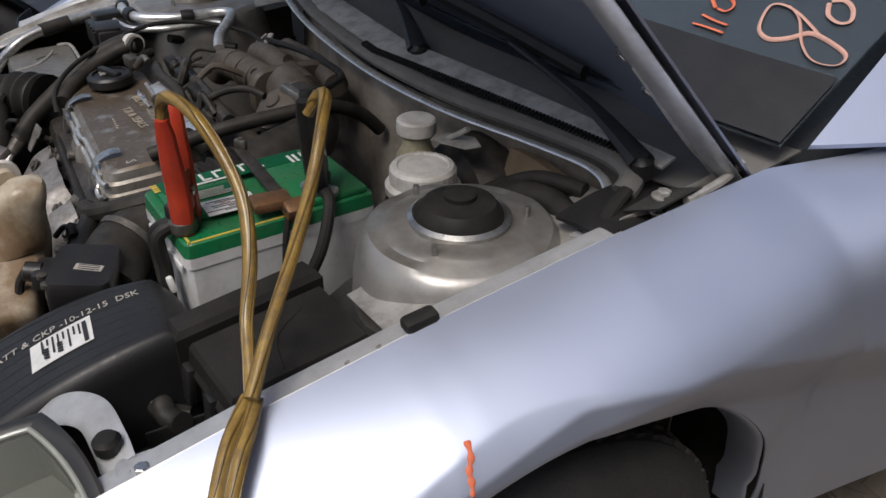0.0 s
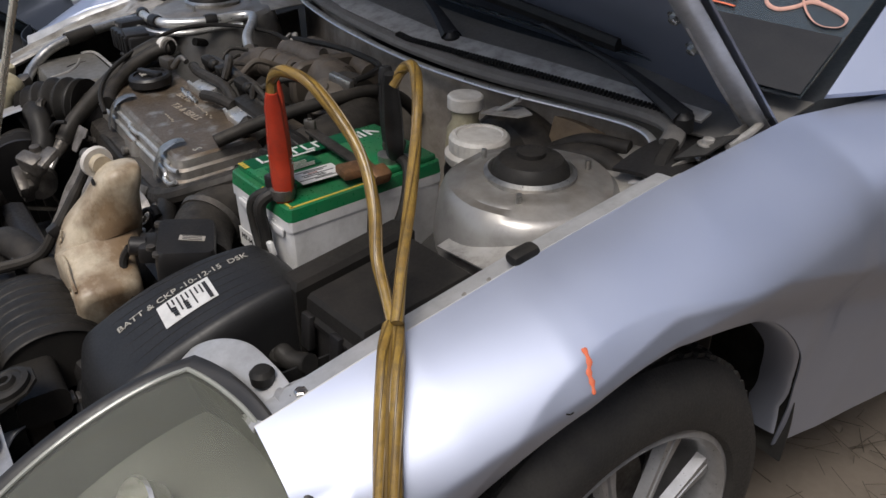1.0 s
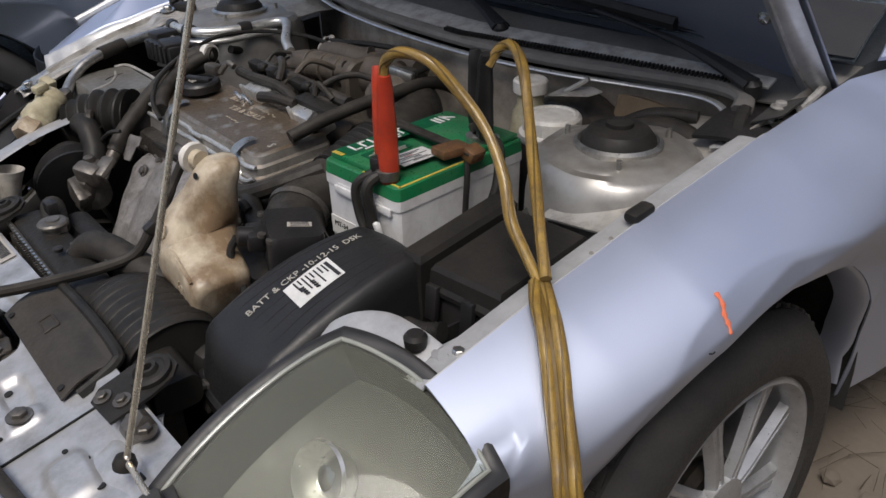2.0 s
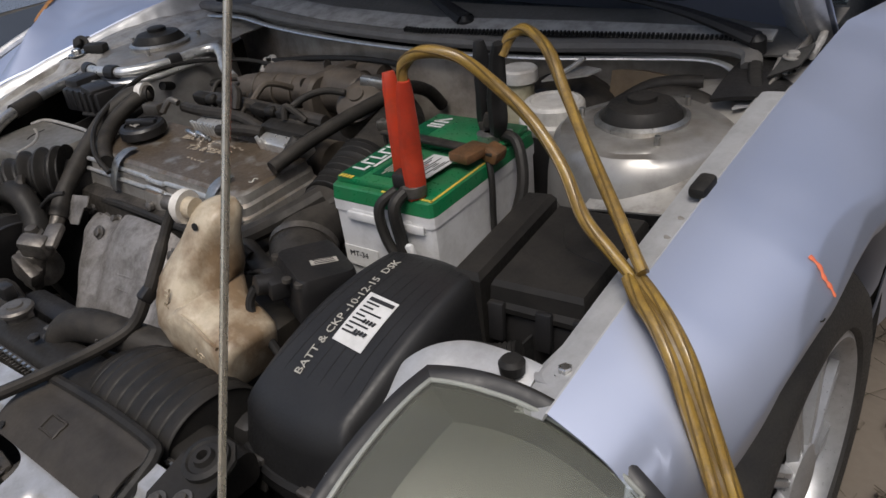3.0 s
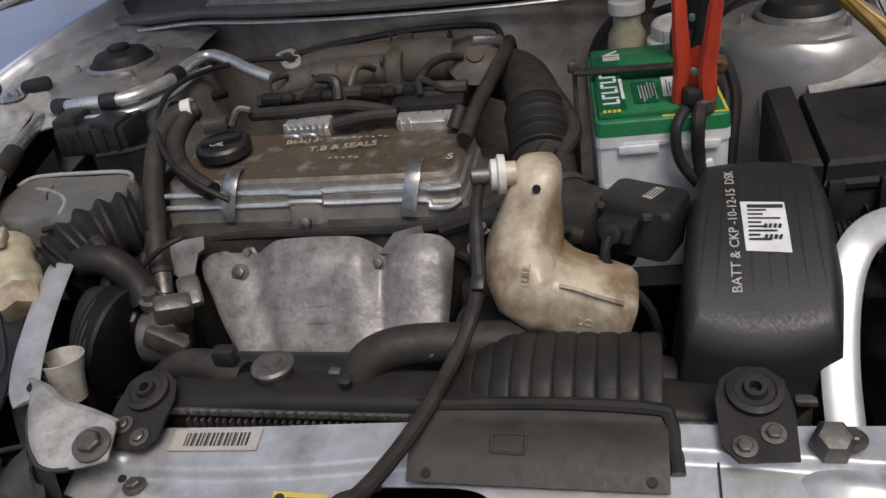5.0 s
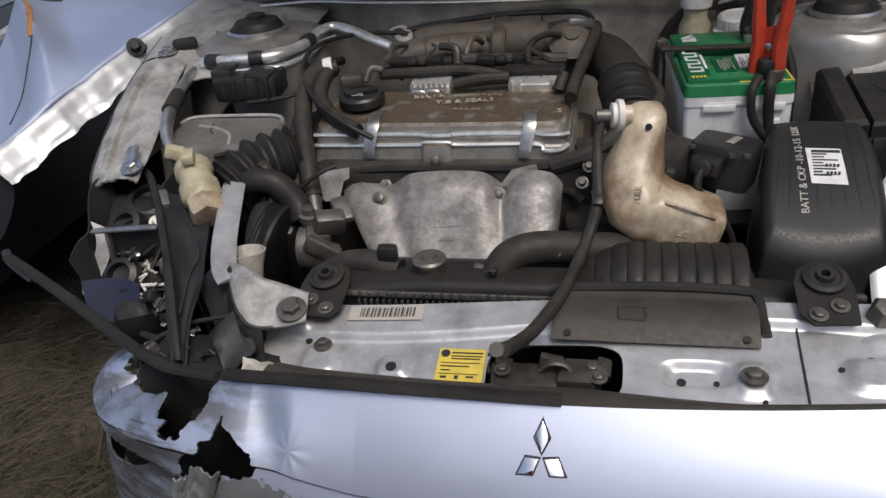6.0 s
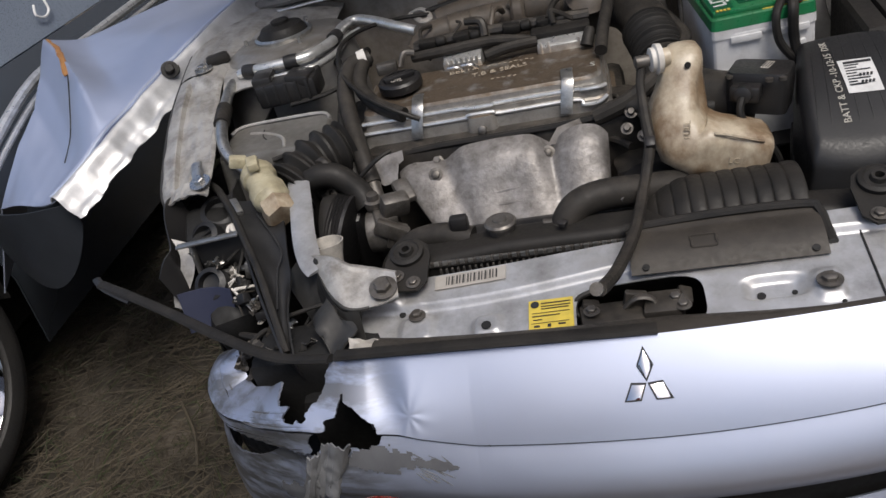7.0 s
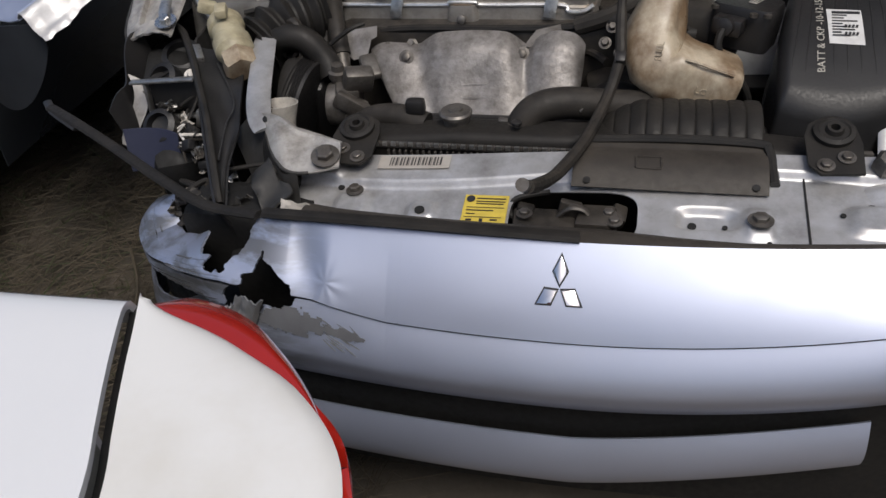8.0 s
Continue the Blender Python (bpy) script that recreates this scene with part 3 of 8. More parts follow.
door = part("door", sheet(door_skin, 10, 40, 0.02), PAINT, car)
part("door_window", sheet(lambda u, v: (0.722 - 0.20 * v, 1.70 + 0.32 * v + (1.0 - 0.32 * v) * u, 0.968 + 0.40 * v), 6, 6, 0.004), GLASS, door)
part("door_sill", box((0.69, 1.98, 0.365), (0.05, 1.30, 0.07), (0, 0, 0), 0.015), DARK, car)
mirror = part("wing_mirror", moved(loft([[Vector((0.02 * k, q[0], q[1])) for q in rounded(0.16 - abs(k - 2) * 0.02, 0.12 - abs(k - 2) * 0.02, 0.035, 4)] for k in range(5)]), pose(0.80, 1.76, 1.045, 0, 0, 90) @ pose(0, 0, 0, 0, 0, 0)), PAINT, car)
part("mirror_foot", box((0.765, 1.74, 0.985), (0.06, 0.05, 0.05), (0, -20, 0), 0.012), BLACKCLEAN, mirror)
for sx in (1, -1):
    part("pillar", sheet(lambda u, v: (XC + sx * (0.735 + 0.055 * v - 0.215 * u), 1.30 + 0.10 * v + 0.93 * u, 0.935 + 0.005 * v + 0.48 * u - 0.03 * v * u), 14, 4, 0.01), PAINT, car)
part("roof", sheet(lambda u, v: (XC + (u - 0.5) * 1.12, 2.20 + 1.5 * v, 1.40 + 0.05 * math.sin(math.pi * v) + 0.03 * math.sin(math.pi * u)), 12, 12, 0.01), PAINT, car)
part("cabin_floor", box((XC, 2.6, 0.55), (1.42, 1.9, 0.05), bevel=0), CABIN, car)
part("dashboard", box((XC, 1.70, 0.875), (1.38, 0.92, 0.10), (3, 0, 0), 0.04), CABIN, car, "dark dashboard")
part("rear_seat_wall", box((XC, 3.5, 0.95), (1.4, 0.05, 0.8), bevel=0), CABIN, car)
part("far_door", box((XC - 0.72, 2.4, 0.72), (0.04, 2.0, 0.46), bevel=0), CABIN, car)


def cowl_y(x):
    return 1.005 + 0.115 * ((x - XC) / 0.62) ** 2


def screen(u, v):
    x = XC + (u - 0.5) * (1.42 - 0.26 * v)
    s = ((x - XC) / 0.7) ** 2
    return (x, cowl_y(XC) + 0.175 + 0.10 * s + (1.02 - 0.06 * s) * v, 0.945 - 0.012 * s + 0.455 * v + 0.03 * math.sin(math.pi * v))


windscreen = part("windscreen", sheet(screen, 26, 14, 0.005), GLASS, car, "dark tinted windscreen with pink chalk figures")
part("screen_band", sheet(lambda u, v: Vector(screen(u, 0.11 * v)) + Vector((0, -0.003, 0.006)), 30, 3, 0.001), BLACKCLEAN, windscreen)


def on_screen(u, v):
    return Vector(screen(u, v)) + Vector((0, -0.0014, 0.0031))


def chalk_line(pts, r=0.0045):
    return tube([on_screen(*p) for p in pts], r, 6, 6, flat=0.4)


# chalk figures written on the glass, in hundredths of the glass's height
def figure(strokes, material):
    lines = [chalk_line([(0.855 + 0.0492 * a - 0.055 * b, 0.137 + 0.0194 * a + 0.089 * b) for a, b in st], 0.0032) for st in strokes]
    return part("chalk_figure", merge(*lines), material, windscreen)


figure([[(-0.34, -0.01), (-0.05, -0.07), (0.24, -0.15)], [(-0.15, 0.15), (0.1, 0.05), (0.32, -0.01)]], CHALK)
figure([[(0.15, 0.27), (0.30, 0.23), (0.45, 0.33), (0.40, 0.47), (0.25, 0.53)], [(0.10, 0.28), (0.02, 0.48), (0.05, 0.55)]], CHALK)
figure([[(1.95, -0.10), (1.65, 0.25), (1.35, 0.40), (1.10, 0.33), (0.90, -0.03), (1.05, -0.20), (1.40, -0.17), (1.80, -0.07), (2.15, -0.23), (2.30, -0.40), (2.10, -0.55), (1.75, -0.50), (1.62, -0.25), (1.64, 0.15), (1.50, 0.37)]], PINKCHALK)
figure([[(2.20, 0.45), (2.15, 0.25), (2.30, 0.13), (2.50, 0.17), (2.58, 0.37), (2.48, 0.51), (2.25, 0.50)]], PINKCHALK)

# cowl: firewall, steel lip, rubber seal, vent panel
part("firewall", sheet(lambda u, v: (-0.78 + 1.38 * u, cowl_y(-0.78 + 1.38 * u) + 0.045 + 0.02 * math.sin(9 * u) * v + 0.02 * math.sin(3 + 25 * u) * (1 - v), 0.40 + 0.47 * v), 60, 16, 0.004), FIREWALL, car, "dusty firewall with stained insulation")
lip = [(-0.80, cowl_y(-0.80) - 0.06, 0.872), (-0.70, cowl_y(-0.7) - 0.03, 0.876)] + [(x, cowl_y(x) + d, 0.880) for x, d in ((-0.6, 0.0), (-0.45, 0.002), (-0.25, 0.006), (0.0, 0.004), (0.2, 0.006), (0.36, 0.018))] + [(0.47, cowl_y(0.47) + 0.005, 0.882), (0.520, 1.095, 0.872), (0.548, 1.062, 0.852), (0.560, 1.035, 0.848)]
part("cowl_lip", tube(lip, 0.0075, 10, 8, flat=0.45), BRIGHTALU, car, "painted steel cowl edge")
part("cowl_seal", tube([(x, y + 0.024, z + 0.014) for x, y, z in lip[:-3]] + [(0.525, 1.125, 0.893), (0.540, 1.10, 0.880)], 0.016, 10, 8, flat=0.75), FABRIC, car, "black rubber bonnet seal")


def vent_panel(u, v):
    x = -0.80 + 1.40 * u
    return (x, cowl_y(x) + 0.035 + 0.155 * v, 0.886 + 0.012 * min(1, v * 3) + 0.010 * v + 0.02 * max(0.0, v - 0.6) - 0.006 * ((x - XC) / 0.7) ** 2)


cowl = part("cowl_panel", sheet(vent_panel, 60, 12, 0.004), COWLBLACK, car, "dusty black plastic cowl panel with vent slots")


def strip_at(x, v, lift):
    return Vector((x, ramp(x, (-0.6, 1.10), (-0.30, 1.045), (-0.02, 1.036), (0.22, 1.088), (0.38, 1.120), (0.56, 1.150)) + v * ramp(x, (-0.6, 0.05), (0.0, 0.052), (0.3, 0.038), (0.56, 0.020)), 0.902 + 0.010 * v + lift))


part("vent_strip", sheet(lambda u, v: strip_at(-0.58 + 1.13 * u, v, 0.006), 90, 3, 0.004), COWLGREY, cowl, "pale sun-greyed plastic strip")
for k in range(84):
    part("vent_slot", box(strip_at(-0.06 + 0.56 * k / 83, -0.12, 0.0085), (0.0036, 0.012, 0.006), (6, 0, 14), 0), DARK, cowl)
part("cowl_end", sheet(lambda u, v: (0.515 + 0.098 * v, 1.02 + 0.24 * u, 0.852 + 0.012 * math.sin(5 * u + 2 * v) + 0.03 * u), 16, 8, 0.006), BLACK, car, "black plastic cowl end")
part("hinge_plate", sheet(lambda u, v: (0.572 + 0.036 * v + 0.006 * math.sin(5 * u), 1.075 + 0.10 * u + 0.02 * v, 0.876 + 0.016 * math.sin(3.5 * u) + 0.014 * v), 14, 8, 0.003), DARKSHEET, car, "worn steel bonnet hinge plate")
part("bolt", bolt((0.592, 1.115, 0.896), 0.009, 0.008), BAYPAINT, car)
part("hinge_spring", tube([(0.598, 1.235, 0.915), (0.606, 1.190, 0.902), (0.610, 1.135, 0.894)], 0.006, 8, 8), BAYPAINT, car)
part("gutter_wall", tube([(0.545, 1.10, 0.888), (0.562, 1.06, 0.874), (0.580, 1.035, 0.862), (0.600, 1.045, 0.868)], 0.010, 8, 8, flat=0.5), RUBBER, car)
part("lip_plate", sheet(lambda u, v: (0.548 + 0.055 * u, 1.015 + 0.05 * v + 0.03 * u, 0.850 + 0.010 * u + 0.006 * v), 6, 6, 0.003), BAYSILVER, car)


def wiper(pivot, tip, blade_from, blade_to):
    w = part("wiper", tube([pivot, tuple((Vector(pivot) * 0.6 + Vector(tip) * 0.4) + Vector((0, 0, 0.012))), tip], [0.020 - 0.0011 * q for q in range(10)] + [0.008] * 7, 8, 8, flat=0.55), BLACKCLEAN, car, "black windscreen wiper")
    part("pivot_cap", lathe([(0.015, -0.02), (0.015, 0.002), (0.010, 0.006), (0.008, 0.010), (0, 0.011)], pivot, (0, -0.2, 1), 18), BLACKCLEAN, w)
    part("wiper_blade", tube([blade_from, tuple((Vector(blade_from) + Vector(blade_to)) / 2 + Vector((0, 0, 0.004))), blade_to], 0.008, 6, 8, flat=1.5), RUBBER, w)


wiper((0.532, 1.132, 0.912), (0.20, 1.158, 0.965), (0.36, 1.17, 0.966), (-0.16, 1.16, 0.985))
wiper((0.035, 1.085, 0.918), (-0.22, 1.155, 0.962), (-0.05, 1.14, 0.972), (-0.58, 1.20, 0.985))

# open bonnet with inner frame, hinges
HS = math.radians(45.5)
H0 = Vector((0, 1.245, 0.892))
HD = Vector((0, -math.cos(HS), math.sin(HS)))
HN = Vector((0, math.sin(HS), math.cos(HS)))


def hood_at(x, s, n=0.0):
    return Vector((x, 0, 0)) + H0 + HD * s + HN * (n + 0.03 * math.sin(math.pi * min(1, s / 0.95)) * max(0.0, 1 - ((x - XC) / 0.70) ** 4))


hood = part("bonnet", sheet(lambda u, v: hood_at(-0.80 + 1.415 * u, 0.96 * v, 0.02 - 0.02 * (2 * u - 1) ** 4), 24, 24, 0.003), PAINT, car, "raised silver-blue bonnet")
part("bonnet_edge", sheet(lambda u, v: hood_at(0.612 - 0.075 * v, 0.96 * u, 0.006 - 0.030 * math.sin(math.pi * min(1, 0.10 + v)) ** 0.6), 20, 8, 0.002), BAYSILVER, hood)
part("bonnet_edge", sheet(lambda u, v: hood_at(-0.797 + 0.052 * v, 0.96 * u, 0.010 - 0.024 * math.sin(math.pi * min(1, 0.15 + v))), 20, 8, 0.002), BAYPAINT, hood)
part("bonnet_liner", sheet(lambda u, v: hood_at(-0.70 + 1.22 * u, 0.34 + 0.52 * v, -0.006 - 0.012 * math.sin(math.pi * u) * math.sin(math.pi * v)), 12, 12, 0.004), LINING, hood, "black bonnet lining")
for s, x in ((0.25, 0.548), (0.185, 0.548)):
    part("hinge_bolt", bolt(hood_at(x, s, -0.012), 0.0075, 0.008, -HN), STEEL, hood)
hinge = part("hinge", merge(tube([hood_at(0.582, 0.26, -0.008), hood_at(0.580, 0.12, -0.010), (0.585, 1.215, 0.905), (0.575, 1.17, 0.875), (0.572, 1.12, 0.862)], 0.018, 8, 6, flat=0.3, up=(1, 0, 0)), box((0.585, 1.13, 0.868), (0.05, 0.08, 0.008), (12, 0, 8), 0.003)), BAYPAINT, car, "steel bonnet hinge")
part("bolt", bolt((0.585, 1.115, 0.874), 0.008, 0.008), STEEL, hinge)

# aprons and strut towers
def tower(cx, cy, cz, r_top, side, wide):
    prof = [(0.180, -0.30), (0.172, -0.16), (0.162, -0.085), (0.154, -0.048), (0.147, -0.030), (0.136, -0.022), (0.118, -0.021), (0.112, -0.017), (r_top, -0.015), (0.050, -0.014)]
    b = lathe([(r * wide if r > 0.06 else r, h) for r, h in prof], (cx, cy, cz), (0, 0, 1), 48)
    for v in b.verts:
        h = (cz - v.co.z) / 0.3
        v.co.x += side * 0.02 * h + 0.004 * noise.noise(v.co * 16)
        v.co.y += 0.004 * noise.noise(v.co * 16 + Vector((5, 2, 1)))
        v.co.z += 0.004 * noise.noise(v.co * 22) + 0.006 * noise.noise(v.co * 9) * min(1.0, h * 4)
    t = part("strut_tower", b, TOWER, car, "dusty painted strut tower")
    part("strut_ring", lathe([(0.062, -0.016), (0.064, -0.008), (0.058, -0.004), (0.054, -0.010)], (cx, cy, cz), (0, 0, 1), 40), ALU, t)
    part("strut_cap", lathe([(0.055, -0.012), (0.053, -0.002), (0.044, 0.010), (0.024, 0.014), (0.020, 0.015), (0.020, 0.021), (0.016, 0.023), (0, 0.0235)], (cx, cy, cz), (0, 0, 1), 40), RUBBER, t, "black rubber strut cap")
    for a in (70, 190, 310):
        part("stud", lathe([(0.004, 0), (0.004, 0.014), (0, 0.0145)], (cx + 0.085 * math.cos(radians(a)), cy + 0.085 * math.sin(radians(a)), cz - 0.017), (0, 0, 1), 10), ALU, t)
    return t


tower(0.466, 0.910, 0.872, 0.095, 1, 0.83)
tower(-0.663, 0.900, 0.880, 0.092, -1, 0.94)
part("apron", sheet(lambda u, v: (0.578 - 0.02 * v - 0.015 * math.sin(math.pi * v) * math.sin(6 * u), 0.45 + 0.75 * u, (edge_z(0.45 + 0.75 * u) - 0.018) * (1 - v) + 0.35 * v), 30, 10, 0.003), BAYPAINT, car)
part("apron_shelf", sheet(lambda u, v: (0.46 + 0.135 * u, 0.76 + 0.36 * v, 0.812 + 0.05 * v - 0.02 * (1 - u) + 0.006 * math.sin(8 * v)), 16, 24, 0.003), BAYPAINT, car)

# front crossmember with its stampings, latch opening and bolts
def cross_z(x, y):
    z = 0.632 + (y - 0.06) * 0.22 + 0.018 * (x / 0.4)
    q = max(0.0, min(1.0, (y - 0.174 - 0.012 * math.sin(7 * x)) / 0.010))
    z += 0.010 * q * q * (3 - 2 * q)
    z += 0.004 * math.sin(9 * x + 1)
    return z


LATCH = (0.003, 0.118)


def in_latch(x, y):
    dx, dy = (x - LATCH[0]) / 0.084, (y - 0.113) / 0.043
    return dx ** 4 + dy ** 4 < 1 and (dx / 0.42) ** 2 + ((dy + 1.0) / 0.42) ** 2 > 1


def latch_rim(p):
    """Moves a rim point of the latch opening onto its smooth outline."""
    dx, dy = (p.x - LATCH[0]) / 0.084, (p.y - 0.113) / 0.043
    if abs(dx) > 1.2 or abs(dy) > 1.25:
        return p
    e = math.hypot(dx / 0.42, (dy + 1.0) / 0.42)
    if e < 1.35 and dy < -0.3:
        dx, dy = dx / e, (dy + 1.0) / e - 1.0
    else:
        r = (dx ** 4 + dy ** 4) ** 0.25
        dx, dy = dx / r, dy / r
    return Vector((LATCH[0] + dx * 0.084, 0.113 + dy * 0.043, p.z))


def cross_at(u, v):
    x = -0.40 + 0.90 * u
    y = 0.056 + 0.165 * v
    z = cross_z(x, y)
    for cx, cy, w, d, k in ((0.172, 0.116, 0.044, 0.021, -0.010), (0.235, 0.108, 0.022, 0.03, 0.006), (-0.205, 0.12, 0.026, 0.022, 0.008), (-0.31, 0.13, 0.032, 0.03, 0.008), (0.38, 0.12, 0.05, 0.03, 0.008), (-0.36, 0.19, 0.03, 0.02, 0.006)):
        q = max(0.0, min(1.0, 2.2 * (1 - (((x - cx) / w) ** 4 + ((y - cy) / d) ** 4) ** 0.25)))
        z += k * q * q * (3 - 2 * q)
    if x < -0.30:
        z += 0.004 * noise.noise((x * 22, y * 22, 0))
    return (x, y, z)


cross = part("crossmember", sheet(cross_at, 250, 84, 0.002, keep=lambda u, v: not in_latch(-0.40 + 0.90 * u, 0.056 + 0.165 * v), snap=latch_rim), BAYSILVER, car, "silver radiator crossmember with stickers")
part("front_face", sheet(lambda u, v: (-0.40 + 0.9 * u, 0.056 + 0.03 * v, cross_z(-0.40 + 0.9 * u, 0.056) - 0.20 * v), 30, 4, 0.002), BAYSILVER, cross)
part("latch_well", box((LATCH[0], 0.115, 0.575), (0.18, 0.10, 0.004), bevel=0), DARK, cross)
for x, y, r in ((0.235, 0.106, 0.010), (-0.309, 0.150, 0.008), (0.405, 0.20, 0.009)):
    part("bolt", bolt((x, y, cross_z(x, y) + 0.009), r, 0.008), CASTBARE, cross)
for x, y, r in ((0.155, 0.110, 0.0055), (0.195, 0.110, 0.0035), (-0.205, 0.115, 0.007), (0.0, 0.195, 0.005), (-0.335, 0.165, 0.005), (0.333, 0.128, 0.0035), (0.245, 0.078, 0.003)):
    part("hole", lathe([(r, 0.0), (r, 0.0015)], (x, y, cross_at((x + 0.4) / 0.9, (y - 0.056) / 0.165)[2] + 0.0012), (0, -0.2, 1), 14), DARK, cross)
part("panel_joint", box((0.292, 0.125, cross_z(0.292, 0.125) + 0.0015), (0.002, 0.13, 0.003), (12, 0, 0), 0), DARK, cross)


def on_cross(x, y, lift=0.0025):
    return Vector((x, y, cross_z(x, y) + lift))


def sticker(name, x0, x1, y0, y1, material, parent, label, turn=0.0):
    b = sheet(lambda u, v: on_cross(x0 + (x1 - x0) * u, y0 + (y1 - y0) * v + turn * (u - 0.5), 0.003), 8, 6, 0.0006)
    return part(name, b, material, parent, label)


def bars(rows, parent, place, material):
    """Plain bars for writing too small to read: rows of (u0, u1, v, height) on a place(u, v)."""
    out = []
    for u0, u1, v, h in rows:
        out.append(sheet(lambda a, b: place(u0 + (u1 - u0) * a, v + h * (b - 0.5)), 3, 1, 0.0003))
    part("print", merge(*out), material, parent)


tag = sticker("sticker", -0.285, -0.178, 0.190, 0.216, OLDPAPER, cross, "faded paper bar sticker")
bars([(0.16 + 0.026 * k + 0.006 * (k % 3), 0.172 + 0.026 * k + 0.010 * (k % 2), 0.5, 0.62) for k in range(28)], tag, lambda u, v: on_cross(-0.285 + 0.107 * u, 0.190 + 0.026 * v, 0.0042), INK)
yel = sticker("sticker", -0.146, -0.084, 0.096, 0.148, YELLOW, cross, "yellow warning sticker", -0.004)
bars([(0.28, 0.94, 0.86, 0.035), (0.28, 0.94, 0.76, 0.03), (0.28, 0.90, 0.68, 0.03), (0.08, 0.92, 0.55, 0.018), (0.08, 0.7, 0.45, 0.03), (0.1, 0.3, 0.33, 0.03), (0.06, 0.9, 0.22, 0.015), (0.12, 0.25, 0.12, 0.06), (0.42, 0.5, 0.12, 0.10), (0.66, 0.82, 0.14, 0.05)], yel, lambda u, v: on_cross(-0.146 + 0.062 * u, 0.096 + 0.052 * v - 0.004 * (u - 0.5), 0.0042), INK)
part("emblem", lathe([(0.006, 0), (0.006, 0.0005)], on_cross(-0.137, 0.141, 0.004), (0, -0.2, 1), 16), INK, yel)

# the latch in its well
latch = thing("bonnet_latch", (0.0, 0.12, 0.59), "greasy black bonnet latch in the crossmember", "latch")
for c, s, r, e in (((-0.035, 0.120, 0.622), (0.085, 0.05, 0.03), (0, 4, 6), 0.006), ((0.035, 0.124, 0.628), (0.05, 0.045, 0.036), (4, -6, -8), 0.006), ((-0.002, 0.135, 0.640), (0.03, 0.012, 0.03), (0, 12, 0), 0.003), ((0.015, 0.10, 0.618), (0.11, 0.018, 0.012), (0, 3, 4), 0.003), ((0.062, 0.14, 0.632), (0.02, 0.03, 0.02), (10, 20, 0), 0.004), ((-0.062, 0.138, 0.634), (0.024, 0.02, 0.018), (-10, 12, 0), 0.004)):
    part("latch_plate", box(c, s, r, e), GREASE, latch)
part("latch_hook", tube([(-0.02, 0.13, 0.63), (0.0, 0.125, 0.652), (0.02, 0.125, 0.648), (0.028, 0.12, 0.63)], 0.006, 8, 6, flat=0.6), CASTBARE, latch)
part("latch_cable", tube([(-0.06, 0.125, 0.625), (-0.082, 0.13, 0.632), (-0.075, 0.145, 0.648), (-0.03, 0.155, 0.655)], 0.004, 8, 6), RUBBER, latch)
for x, y in ((0.05, 0.125), (0.058, 0.108), (-0.06, 0.115)):
    part("bolt", bolt((x, y, 0.645), 0.007, 0.006), CASTBARE, latch)

# bumper: upper skin, crease, lower skin, lip
def bumper_front(x):
    """How far back the bumper face lies at x."""
    t = (x - XC * 0.4) / 0.80
    return -0.012 + 0.10 * t * t + 0.30 * max(0.0, abs(t) - 0.5) ** 2 + 1.6 * max(0.0, abs(t) - 0.78) ** 2 + 0.9 * max(0.0, -0.40 - x) ** 2


def plan(s):
    """Point and outward direction of the bumper in plan; round the smashed corner s runs on along the arc."""
    if s > -0.56:
        th = radians(26) * max(0.0, min(1.0, (-0.40 - s) / 0.16))
        return s, bumper_front(s), th
    th = radians(26) + 7.6 * (-0.56 - s)
    return (-0.56 - (math.sin(th) - math.sin(radians(26))) / 7.6, bumper_front(-0.56) + (math.cos(radians(26)) - math.cos(th)) / 7.6, th)


def pushed(s, out, z):
    x, y, th = plan(s)
    return (x - out * math.sin(th), y - out * math.cos(th), z)


def dent(x, z):
    """The smashed corner: a valley pushed in beside the tear, with wrinkles that spread from its sharp end."""
    k = max(0.0, min(1.0, (-0.33 - x) / 0.10))
    d = (x + 0.335) * 0.78 + (z - 0.632) * 0.62
    e = -(x + 0.335) * 0.62 + (z - 0.632) * 0.78
    valley = 0.010 * math.exp(-(d / 0.026) ** 2 - (e / 0.040) ** 2) / (1 + math.exp(min(40.0, (x + 0.305) / 0.005)))
    r, a = math.hypot(x + 0.302, z - 0.612), math.atan2(z - 0.612, x + 0.302)
    star = 0.0004 * math.sin(7 * a + 2 * noise.noise((a, r * 20, 3.0))) * min(1.0, r / 0.012) * math.exp(-(r / 0.030) ** 2)
    return k * (0.005 * noise.noise((x * 9, z * 9, 2.0)) + 0.0015 * noise.noise((x * 30, z * 70, 5.0))) + valley + star


BX0, BW = -0.72, 1.44


def crease_z(x):
    if x > -0.22:
        return 0.571 + 0.21 * max(0.0, x) ** 2 + 0.08 * min(0.0, x) ** 2
    return ramp(-x, (0.22, 0.575), (0.26, 0.582), (0.31, 0.592), (0.40, 0.600), (0.45, 0.602), (0.53, 0.592), (0.60, 0.580), (0.66, 0.576), (0.72, 0.574))


def rim_z(s):
    """Height of the bumper's top edge."""
    return ramp(-s, (0.36, 0.669), (0.41, 0.657), (0.486, 0.636), (0.534, 0.605), (0.58, 0.588), (0.62, 0.588), (0.65, 0.604), (0.67, 0.616), (0.69, 0.610), (0.72, 0.592))


def fold(v, at, wide):
    return max(0.0, 1 - abs(v - at) / wide)


